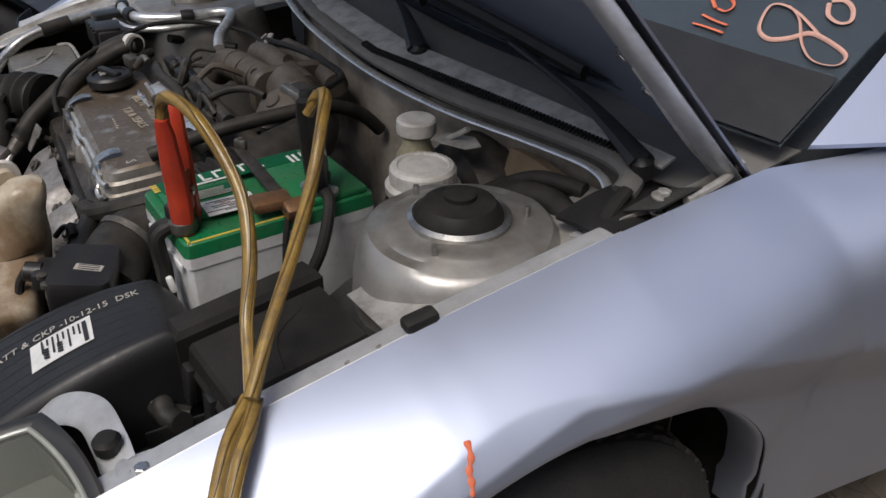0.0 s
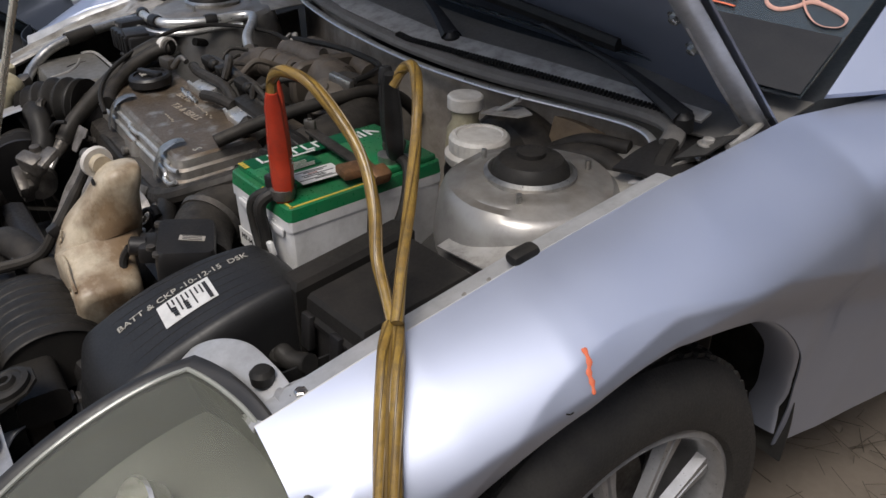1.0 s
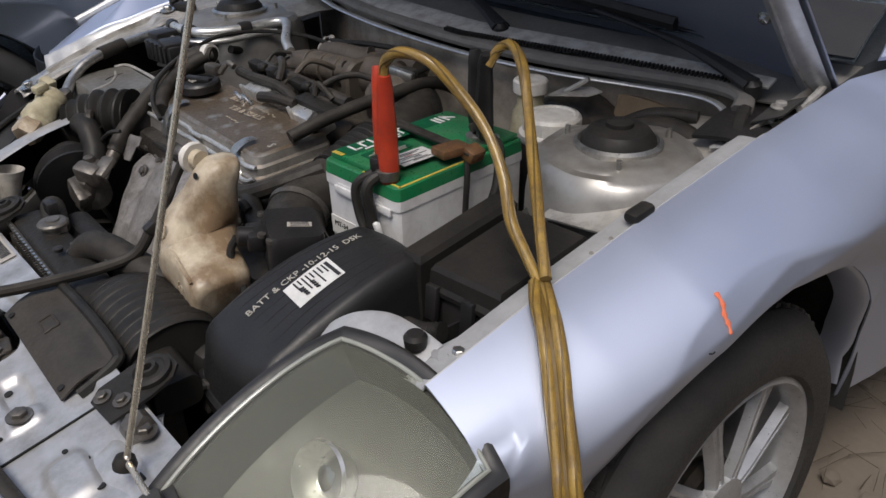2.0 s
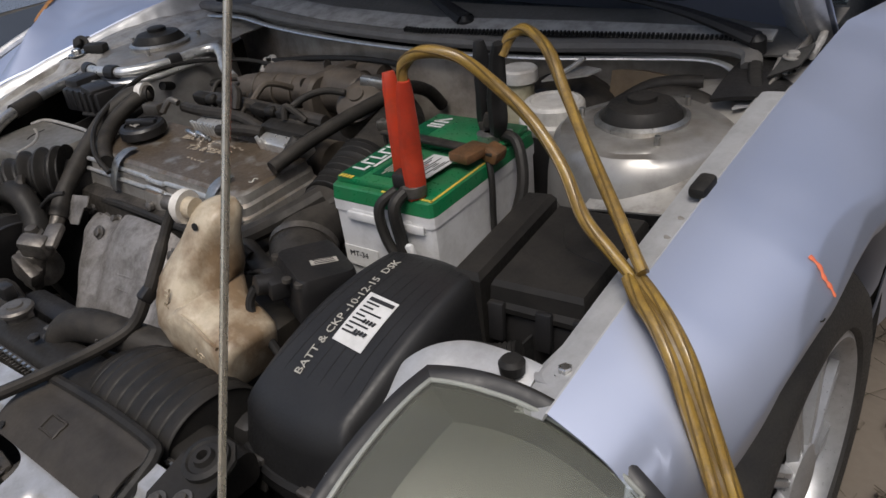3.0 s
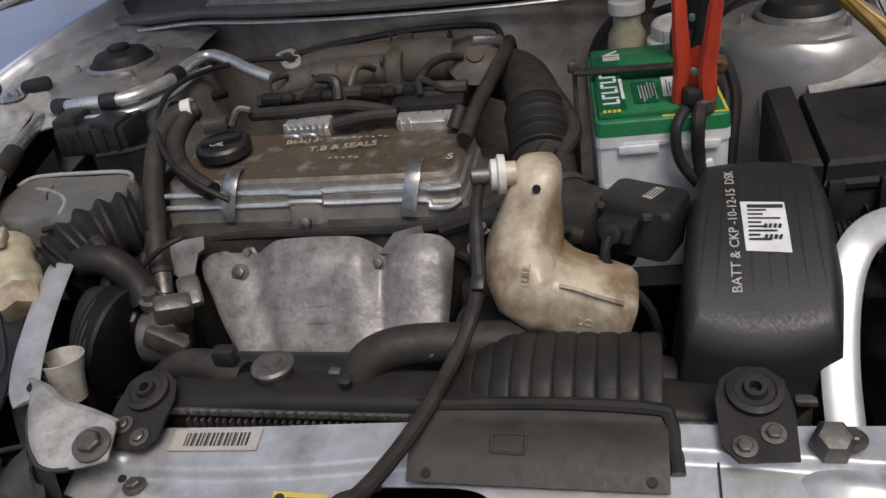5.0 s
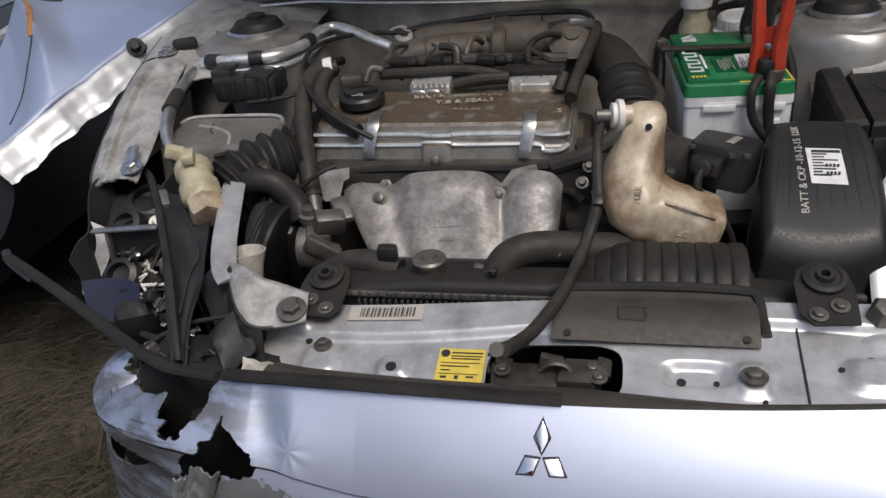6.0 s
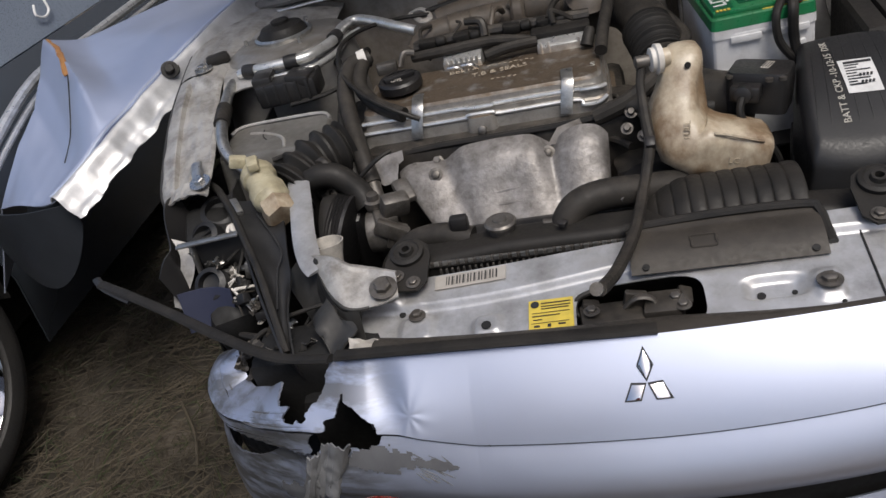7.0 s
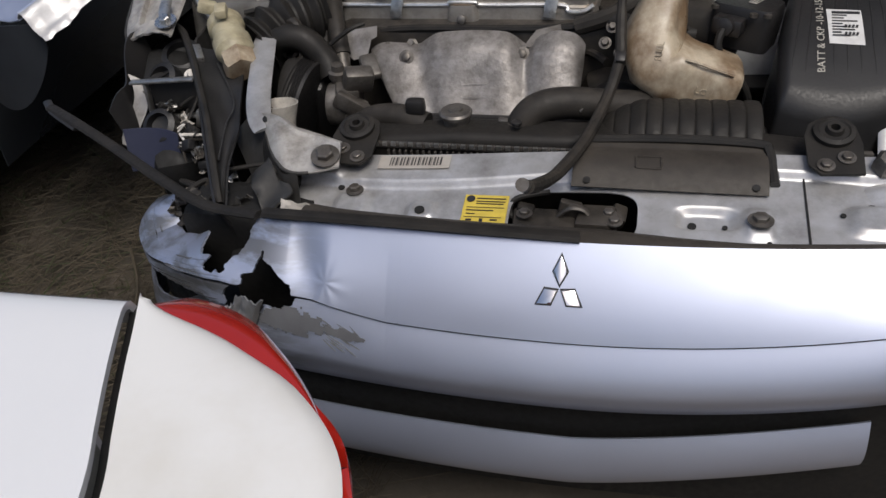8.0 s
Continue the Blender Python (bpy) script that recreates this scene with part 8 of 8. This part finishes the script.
for k in range(40):
    c = Vector((-0.60 + 0.17 * rng.random(), 0.115 + 0.09 * rng.random(), 0.595 + 0.035 * rng.random()))
    if k % 4 == 0:
        part("wire", tube([c, c + Vector((rng.uniform(-0.04, 0.04), rng.uniform(-0.03, 0.03), rng.uniform(0.0, 0.03))), c + Vector((rng.uniform(-0.06, 0.06), rng.uniform(-0.04, 0.04), rng.uniform(-0.02, 0.02)))], 0.0022 + 0.002 * rng.random(), 8, 6), RUBBER, debris)
    else:
        w, h, s = rng.uniform(0.02, 0.05), rng.uniform(0.015, 0.04), rng.uniform(0, 50)
        m = pose(*c, rng.uniform(-50, 50), rng.uniform(-50, 50), rng.uniform(0, 180))
        part("shard", moved(sheet(lambda u, v: (w * (u - 0.5) * (1 - 0.4 * v), h * (v - 0.5), 0.012 * noise.noise((3 * u, 3 * v, s))), 6, 5, 0.002), m), (GREASE, DARKSHEET, DUSTYBLACK, GREASE, CASTBARE)[k % 5], debris)
part("light_tab", sheet(lambda u, v: (-0.392 + 0.046 * u, 0.066 + 0.022 * v * (1 - 0.6 * u), 0.654 + 0.010 * noise.noise((3 * u, 3 * v, 1)) + 0.012 * v), 12, 8, 0.002), OLDTUBE, debris, "pale torn plastic tab")
for k in range(46):
    t = rng.random()
    c = Vector((-0.73 + 0.19 * t + 0.03 * rng.random(), 0.36 - 0.20 * t + 0.05 * (rng.random() - 0.5), 0.700 - 0.075 * t + 0.03 * (rng.random() - 0.5)))
    w, h, s = rng.uniform(0.010, 0.030), rng.uniform(0.008, 0.022), rng.uniform(0, 50)
    m = pose(*c, rng.uniform(-70, 70), rng.uniform(-60, 60), rng.uniform(0, 180))
    if k % 6 == 0:
        part("wire", tube([c, c + Vector((rng.uniform(-0.03, 0.03), rng.uniform(-0.03, 0.03), 0.012)), c + Vector((rng.uniform(-0.05, 0.05), rng.uniform(-0.05, 0.05), -0.015))], 0.0016 + 0.0014 * rng.random(), 8, 6), (RUBBER, WHITECAP, GREASE)[k // 6 % 3], debris)
    elif k % 6 == 1:
        part("connector", moved(merge(box((0, 0, 0), (0.020, 0.016, 0.014), (0, 0, 0), 0.002), box((0.013, 0, 0), (0.010, 0.010, 0.009), (0, 0, 0), 0.001)), m), BLACKCLEAN, debris)
    else:
        part("shard", moved(sheet(lambda u, v: (w * (u - 0.5) * (1 - 0.5 * v), h * (v - 0.5) + 0.2 * w * u * u, 0.010 * noise.noise((3 * u, 3 * v, s))), 6, 5, 0.0015), m), (ALU, DARKSHEET, BLACKCLEAN, OLDTUBE, CASTBARE, ALU, GREASE)[k % 7], debris)
part("bulb_socket", lathe([(0.0, 0.014), (0.008, 0.013), (0.009, 0.0), (0.013, -0.002), (0.013, -0.012), (0.0, -0.013)], (-0.644, 0.351, 0.716), (0.5, -0.5, 0.6), 18), WHITECAP, debris, "white bulb socket")

# prop rod
rod = thing("bonnet_prop", (0.453, 0.173, 0.70), "thin plated steel bonnet prop rod", "prop rod")
RB = Vector((0.452, 0.166, 0.715))
RD = Vector((-0.048, 0.175, 0.436)).normalized()
part("rod", tube([RB + Vector((0.055, -0.002, -0.012)), RB + Vector((0.02, -0.002, -0.006)), RB, RB + RD * 0.05, RB + RD * 0.5, RB + RD * 0.86], 0.0036, 10, 8), ROD, rod)
part("foot", merge(box(RB + Vector((0.062, -0.002, -0.016)), (0.026, 0.022, 0.014), (10, 0, -10), 0.004), box(RB + Vector((0.062, 0.008, -0.024)), (0.036, 0.03, 0.004), (10, 0, -10), 0.0015)), DARKSHEET, rod)
part("bush", lathe([(0.012, -0.010), (0.013, -0.004), (0.010, 0.004), (0.006, 0.005)], RB + Vector((-0.004, -0.002, -0.006)), (-0.1, 0.3, 0.9), 16), RUBBER, rod)

# crumpled right wing
def wing(u, v):
    """u runs back along the inner edge, v outwards."""
    inner = spline([(-1.125, 0.560, 0.722), (-1.055, 0.645, 0.765), (-1.005, 0.750, 0.803), (-0.945, 0.866, 0.842), (-0.875, 0.975, 0.885), (-0.82, 1.10, 0.905), (-0.80, 1.24, 0.915)], 8)
    outer = spline([(-1.30, 0.62, 0.70), (-1.31, 0.80, 0.79), (-1.32, 0.95, 0.86), (-1.31, 1.05, 0.892), (-1.20, 1.14, 0.905), (-1.08, 1.25, 0.915), (-1.0, 1.36, 0.92)], 8)
    i = u * (len(inner) - 1)
    a = inner[int(i)].lerp(inner[min(int(i) + 1, len(inner) - 1)], i % 1)
    ridge = outer[int(i)].lerp(outer[min(int(i) + 1, len(outer) - 1)], i % 1)
    low = ridge + Vector((-0.10, -0.02, -0.20))
    p = a.lerp(ridge, v / 0.7) if v < 0.7 else ridge.lerp(low, (v - 0.7) / 0.3)
    crumple = (1 - u) ** 0.7
    fold = 0.045 * max(0.0, 1 - abs(u - 0.48 + 0.35 * (0.7 - v)) / 0.12) ** 1.3 * min(1.0, v / 0.3) - 0.018 * max(0.0, 1 - abs(u - 0.26 + 0.25 * (0.7 - v)) / 0.12) * min(1.0, v / 0.2)
    p += Vector((0, 0, 1)) * (fold + 0.008 * noise.noise((u * 4, v * 3, 2)) + 0.002 * noise.noise((u * 16, v * 12, 4)) * crumple)
    return p


wingr = part("crumpled_fender", sheet(wing, 96, 60, 0.003), PAINT, car, "crumpled silver-blue front wing with rusty creases")
part("folded_flange", sheet(lambda u, v: wing(0.9 * u, 0) + Vector((0.062 * v * (1 - 0.45 * u) * (1 + 0.35 * noise.noise((u * 9, 3, 0)) + 0.12 * noise.noise((u * 27, 1, 0))), -0.020 * v, -0.035 * v * v + 0.018 * math.sin(2 * math.pi * v) * (1 - v) + 0.006 * noise.noise((u * 13, v * 4, 0)) * v)), 150, 14, 0.003), FLANGE, wingr, "bent pale inner flange")
part("flange_bead", tube([wing(0.02 + 0.9 * k / 20, 0.03) + Vector((0, 0, 0.006)) for k in range(21)], 0.006, 8, 3), PAINT, wingr)
part("hanging_flap", sheet(lambda u, v: Vector((-1.33 + 0.24 * u, 0.60 - 0.03 * u - 0.03 * math.sin(math.pi * u), 0.712 - (0.02 + 0.17 * math.sin(math.pi * (0.12 + 0.85 * u)) ** 0.7) * v)), 20, 12, 0.003), FLAPSHADED, wingr, "torn flap of wing, the shade of its underside put into the colour")
part("rust_crease", merge(tube([wing(0.49, 0.70), wing(0.46, 0.60), wing(0.41, 0.50), wing(0.36, 0.42)], [0.003, 0.006, 0.004, 0.007, 0.009, 0.008, 0.006, 0.008, 0.006, 0.007, 0.009, 0.010, 0.008], 8, 4, flat=0.3), tube([wing(0.49, 0.70), wing(0.46, 0.73), wing(0.43, 0.76)], [0.003, 0.005, 0.007, 0.008, 0.008, 0.007, 0.006, 0.004, 0.002], 8, 4, flat=0.3)), RUST, wingr, "rusty crease")
part("paint_crack", tube([wing(0.36, 0.42), wing(0.30, 0.36), wing(0.22, 0.30), wing(0.15, 0.26)], 0.0022, 6, 4), DARK, wingr)
part("wing_bolt", bolt((-0.925, 0.855, 0.855), 0.012, 0.016, (0.4, -0.7, 0.5)), RUBBER, wingr)
# Near-black sheet added to stand for the shade under the smashed wing.
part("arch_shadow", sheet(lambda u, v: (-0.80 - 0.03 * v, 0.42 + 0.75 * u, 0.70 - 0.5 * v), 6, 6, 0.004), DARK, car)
part("front_wheel_right", lathe(tread(0.314), (-0.85, 1.00, 0.345), (-1, 0.1, 0), 40), TYRE, car, "dark tyre under the smashed wing")

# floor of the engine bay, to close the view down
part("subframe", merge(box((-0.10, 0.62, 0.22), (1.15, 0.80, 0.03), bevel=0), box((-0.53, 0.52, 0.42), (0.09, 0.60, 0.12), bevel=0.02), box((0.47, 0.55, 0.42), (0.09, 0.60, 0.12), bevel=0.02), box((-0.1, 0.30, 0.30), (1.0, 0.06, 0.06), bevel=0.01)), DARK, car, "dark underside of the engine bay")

# ---- neighbouring silver-grey car ----
nb = thing("parked_car", (-1.7, 1.2, GZ), "grey-blue parked car with chrome belt moulding", "car")
NX, NW = -1.485, (0.37, 0.41)


def nb_low(y):
    d = abs(y - NW[0])
    return NW[1] + math.sqrt(0.36 ** 2 - d * d) if d < 0.36 else 0.24


def nb_side(u, v):
    y = -0.25 + 3.6 * u
    zt = 0.80 + 0.05 * min(1, max(0, (y + 0.25) / 1.4))
    z = zt + (nb_low(y) - zt) * v
    return (NX - 0.035 - 0.06 * (1 - min(1, 5 * v)) ** 2 + 0.045 * math.sin(math.pi * min(1, (zt - z) / 0.6)), y, z)


part("body_side", sheet(nb_side, 140, 20, 0.004), NBPAINT, nb, "dark grey-blue body side")
part("bonnet", sheet(lambda u, v: (NX - 0.09 - 1.3 * u, -0.25 + 1.15 * v, 0.80 + 0.05 * v + 0.08 * math.sin(math.pi * u)), 12, 10, 0.004), NBPAINT, nb)
part("upper_body", sheet(lambda u, v: (NX - 0.10 - 0.26 * v, 0.85 + 0.55 * v + (2.4 - 0.8 * v) * u, 0.855 + 0.42 * v), 12, 8, 0.005), BLUEPAINT, nb, "dark blue-grey window glass with chalk marks")
part("nb_roof", sheet(lambda u, v: (NX - 0.36 - 0.8 * v, 1.40 + 1.6 * u, 1.275 + 0.03 * math.sin(math.pi * v)), 6, 6, 0.01), PAINT, nb)
part("nb_screen", sheet(lambda u, v: (NX - 0.15 - 1.1 * u, 0.88 + 0.52 * v, 0.86 + 0.41 * v), 6, 6, 0.005), BLUEPAINT, nb)
part("belt_moulding", tube([(-1.42, 0.74, 0.738), (-1.42, 1.05, 0.830), (-1.42, 1.38, 0.838), (-1.43, 2.2, 0.845)], 0.014, 10, 8), BRIGHTALU, nb, "chrome belt moulding")
part("belt_moulding", tube([(-1.415, 0.74, 0.705), (-1.415, 1.05, 0.797), (-1.415, 1.38, 0.805), (-1.42, 2.2, 0.815)], 0.009, 10, 8), BRIGHTALU, nb)
part("chalk_mark", tube([(NX - 0.118, 1.46, 0.94), (NX - 0.110, 1.44, 0.915), (NX - 0.108, 1.47, 0.90), (NX - 0.112, 1.51, 0.91), (NX - 0.12, 1.52, 0.94)], 0.004, 6, 6), PAPER, nb, "white chalk letter")
part("side_lamp", loft([[Vector((NX + 0.004 + 0.006 * k, 0.98 + q[0] * (1 - 0.15 * k), 0.665 + q[1] * (1 - 0.15 * k))) for q in rounded(0.10, 0.04, 0.015, 4)] for k in range(2)]), PAPER, nb, "white side marker lamp")
nwheel = part("wheel", lathe([(0.05, -0.03), (0.05, 0.0), (0.02, 0.01)], (NX - 0.04, *NW), (1, 0, 0), 20), GREASE, nb, "chrome alloy wheel")
part("tyre", lathe(tread(0.315), (NX - 0.012, *NW), (1, 0, 0), 64, closed=False), TYRE, nwheel)
part("rim", lathe([(0.224, 0.004), (0.220, -0.004), (0.205, -0.03), (0.19, -0.10), (0.186, -0.10), (0.20, -0.03), (0.214, 0.006), (0.224, 0.004)], (NX - 0.012, *NW), (1, 0, 0), 56, closed=False), CHROME, nwheel)
for k in range(5):
    a = 2 * math.pi * k / 5 + 0.5
    c0, c1 = Vector((NX - 0.02, NW[0] + 0.03 * math.cos(a), NW[1] + 0.03 * math.sin(a))), Vector((NX - 0.015, NW[0] + 0.192 * math.cos(a), NW[1] + 0.192 * math.sin(a)))
    part("spoke", sweep([c0.lerp(c1, t / 6) for t in range(7)], [0.045, 0.042, 0.04, 0.042, 0.048, 0.056, 0.06], 10, flat=0.22, up=(1, 0, 0)), CHROME, nwheel)
part("rim_back", lathe([(0.19, -0.09), (0.02, -0.095)], (NX - 0.012, *NW), (1, 0, 0), 32), DARK, nwheel)
part("nb_arch", sheet(lambda u, v: (NX - 0.03 - 0.3 * v, NW[0] - 0.355 * math.cos(math.pi * u), NW[1] + 0.355 * math.sin(math.pi * u)), 30, 4, 0.004), DARK, nb)
part("underbody", box((NX - 0.75, 1.4, 0.40), (1.2, 3.2, 0.3), bevel=0.02), DARK, nb)

# ---- white car in front, its tail corner ----
wc = thing("white_car", (-0.9, -1.6, GZ), "white car with red tail lamp, backed up to the bumper", "car")


def along(pts, t):
    p = spline([(*q, 0) for q in pts], 10)
    i = max(0.0, min(1.0, t)) * (len(p) - 1)
    return p[int(i)].lerp(p[min(int(i) + 1, len(p) - 1)], i % 1)


# the wing's outer edge from the lamp round to the side, and the gap beside the boot
EDGE = ((-0.1495, -0.5163), (-0.1129, -0.5247), (-0.0825, -0.5383), (-0.0597, -0.552), (-0.0369, -0.574), (-0.0248, -0.5976), (-0.0157, -0.6393), (-0.0096, -0.7153), (-0.012, -1.0), (-0.012, -2.0))
OUTER = ((-0.1631, -0.498), (-0.1425, -0.4889), (-0.1183, -0.4935), (-0.0985, -0.5033), (-0.0817, -0.5171), (-0.0681, -0.5299), (-0.0521, -0.5481), (-0.0369, -0.5695))
GAP = ((-0.1525, -0.5087), (-0.1433, -0.5315), (-0.1343, -0.5551), (-0.1267, -0.574), (-0.1197, -0.5907), (-0.1084, -0.6181), (-0.0947, -0.6697), (-0.0811, -0.7913), (-0.102, -1.2), (-0.102, -2.0))


def top_z(x, y):
    return 1.032 + 0.02 * min(1.0, max(0.0, -0.70 - y) / 0.4)


def wing_top(u, v):
    a, b = along(EDGE, u), along(GAP, u)
    p = a.lerp(b, v)
    round_off = 0.009 * (1 - (1 - (1 - min(1.0, v * 1.3)) ** 2) ** 0.5)
    return (p.x, p.y, top_z(p.x, p.y) - round_off)


def boot_top(u, v):
    g = along(GAP, v)
    x = -1.35 + (g.x - 0.007 + 1.35) * u
    y = g.y + 0.010 - 0.006 * math.sin(9 * u) * (1 - v) - 0.008 * u
    return (x, y, top_z(x, y) + 0.003 - 0.02 * math.exp(-v * 40))


part("boot_lid", sheet(boot_top, 50, 60, 0.004), WHITEPAINT, wc, "glossy white boot lid")
part("rear_wing", sheet(wing_top, 90, 24, 0.004), DIRTYWHITE, wc, "white rear wing, scuffed and dusty")
part("panel_gap", sheet(lambda u, v: along(GAP, u) + Vector((-0.010 + 0.013 * v, 0.002, top_z(0, along(GAP, u).y) - 0.007)), 40, 3, 0.002), DARK, wc)


def lamp_skin2(u, v):
    a, b = along(EDGE, 0.56 * u), along(OUTER, u)
    a.z, b.z = top_z(a.x, a.y) - 0.011, top_z(b.x, b.y) - 0.016
    if v < 0.5:
        p = a.lerp(b, v / 0.5)
        p.z += 0.006 * math.sin(math.pi * v / 0.5)
        return p
    w = (v - 0.5) / 0.5
    return b + (b - a) * 0.12 * math.sin(math.pi * w) + Vector((0, 0, -0.16 * w))


rw = random.Random(21)
scuffs = []
for k in range(46):
    t, w = 0.44 + 0.14 * rw.random(), 0.10 + 0.30 * rw.random()
    p = Vector(wing_top(t, w))
    scuffs.append(box(p + Vector((0, 0, 0.0006)), (0.004 + 0.012 * rw.random(), 0.0006 + 0.0009 * rw.random(), 0.0006), (0, 0, rw.uniform(15, 50)), 0))
part("scuff_marks", merge(*scuffs), BROWNPLAST, wc, "brown scuff marks on the wing")
part("tail_lamp", sheet(lamp_skin2, 50, 24, 0.006), REDLENS, wc, "red plastic tail lamp lens")
part("rear_skin", sheet(lambda u, v: along(EDGE, 0.55 + 0.45 * u) + Vector((0.012 * math.sin(math.pi * v), 0, top_z(0, along(EDGE, 0.55 + 0.45 * u).y) - 0.015 - 0.62 * v)), 50, 14, 0.004), DIRTYWHITE, wc)
part("boot_face", sheet(lambda u, v: (-1.35 + 1.12 * u, -0.506 + 0.006 * math.sin(9 * u) + 0.015 * v, 1.015 - 0.7 * v), 20, 8, 0.004), WHITEPAINT, wc)
part("white_underbody", box((-0.7, -1.5, 0.40), (1.1, 1.8, 0.42), bevel=0.05), DARK, wc)
for x in (-0.16, -1.25):
    part("rear_wheel", lathe(tread(0.31), (x, -1.15, 0.34), (1, 0, 0), 40), TYRE, wc)

# ---- dry grass and straw on the ground ----
def straw(name, count, area, material, label, length, seed, up=0.25):
    r = random.Random(seed)
    verts, faces = [], []
    for _ in range(count):
        x, y = r.uniform(area[0], area[1]), r.uniform(area[2], area[3])
        a, ln, w = r.uniform(0, math.tau), length * r.uniform(0.35, 1.25), r.uniform(0.0006, 0.0015)
        z = GZ + 0.004 + 0.012 * r.random()
        lift = up * r.random() ** 2
        d = Vector((math.cos(a), math.sin(a), lift)).normalized()
        s = Vector((-math.sin(a), math.cos(a), 0))
        bend = Vector((r.uniform(-0.3, 0.3), r.uniform(-0.3, 0.3), -0.2 * lift)) * ln
        p0 = Vector((x, y, z))
        p1, p2 = p0 + d * ln * 0.5 + bend * 0.1, p0 + d * ln + bend * 0.35
        i = len(verts)
        for p, k in ((p0, 1), (p1, 1), (p2, 0.5)):
            verts += [p + s * w * k, p - s * w * k, p + Vector((0, 0, w * 1.2))]
        for b in (0, 3):
            for k in range(3):
                faces.append((i + b + k, i + b + (k + 1) % 3, i + b + 3 + (k + 1) % 3, i + b + 3 + k))
    me = bpy.data.meshes.new(name)
    me.from_pydata(verts, [], faces)
    me.materials.append(material)
    return tagged(new(name, me), label, "grass", kind="stuff")


straw("dry_straw", 20000, (-2.6, -0.3, -0.4, 2.6), STRAW, "dry brown straw lying on the ground", 0.13, 3)
straw("weeds", 2600, (-2.6, -0.5, -0.2, 2.6), GRASSGREEN, "sparse dull green weeds in the straw", 0.09, 4, 1.2)
straw("loose_straw", 2600, (0.3, 2.6, -0.6, 3.5), STRAW, "scattered dry straw on the dirt", 0.09, 5)
rs = random.Random(9)
stones = []
for k in range(160):
    c = Vector((rs.uniform(0.55, 2.2), rs.uniform(-0.2, 3.2), GZ))
    b = bmesh.new()
    bmesh.ops.create_icosphere(b, subdivisions=1, radius=rs.uniform(0.006, 0.022))
    for v in b.verts:
        v.co = Vector((v.co.x * rs.uniform(0.8, 1.3), v.co.y * rs.uniform(0.8, 1.3), v.co.z * 0.6)) + c
    stones.append(b)
tagged(part("stones", merge(*stones), DIRT), "small clods and stones on the dirt", "stones", kind="stuff")
lone("dry_stick", tube([(-1.02, 0.42, GZ + 0.01), (-1.06, 0.52, GZ + 0.03), (-1.13, 0.62, GZ + 0.045)], 0.004, 6, 6), STRAW, "thin dry stick on the ground", "stick")
# ---- plain walls added out of view, to darken reflections and cut the sky ----
WALL = mat("unseen_wall_grey", (0.11, 0.11, 0.115), 0.8, 0, (0.07, 0.068, 0.065), 0.7, 1.2, 0.3)
lone("unseen_wall_east", sheet(lambda u, v: (3.4, -8 + 14 * u, GZ - 0.05 + 3.4 * v), 12, 6, 0.15), WALL, "added unseen grey wall that darkens reflections on the wing", "wall", kind="structure")
lone("unseen_wall_north", sheet(lambda u, v: (3.4 - 8 * u, 6.0, GZ - 0.05 + 5.6 * v), 12, 6, 0.15), WALL, "added tall unseen grey wall that cuts the sky behind the cars", "wall", kind="structure")
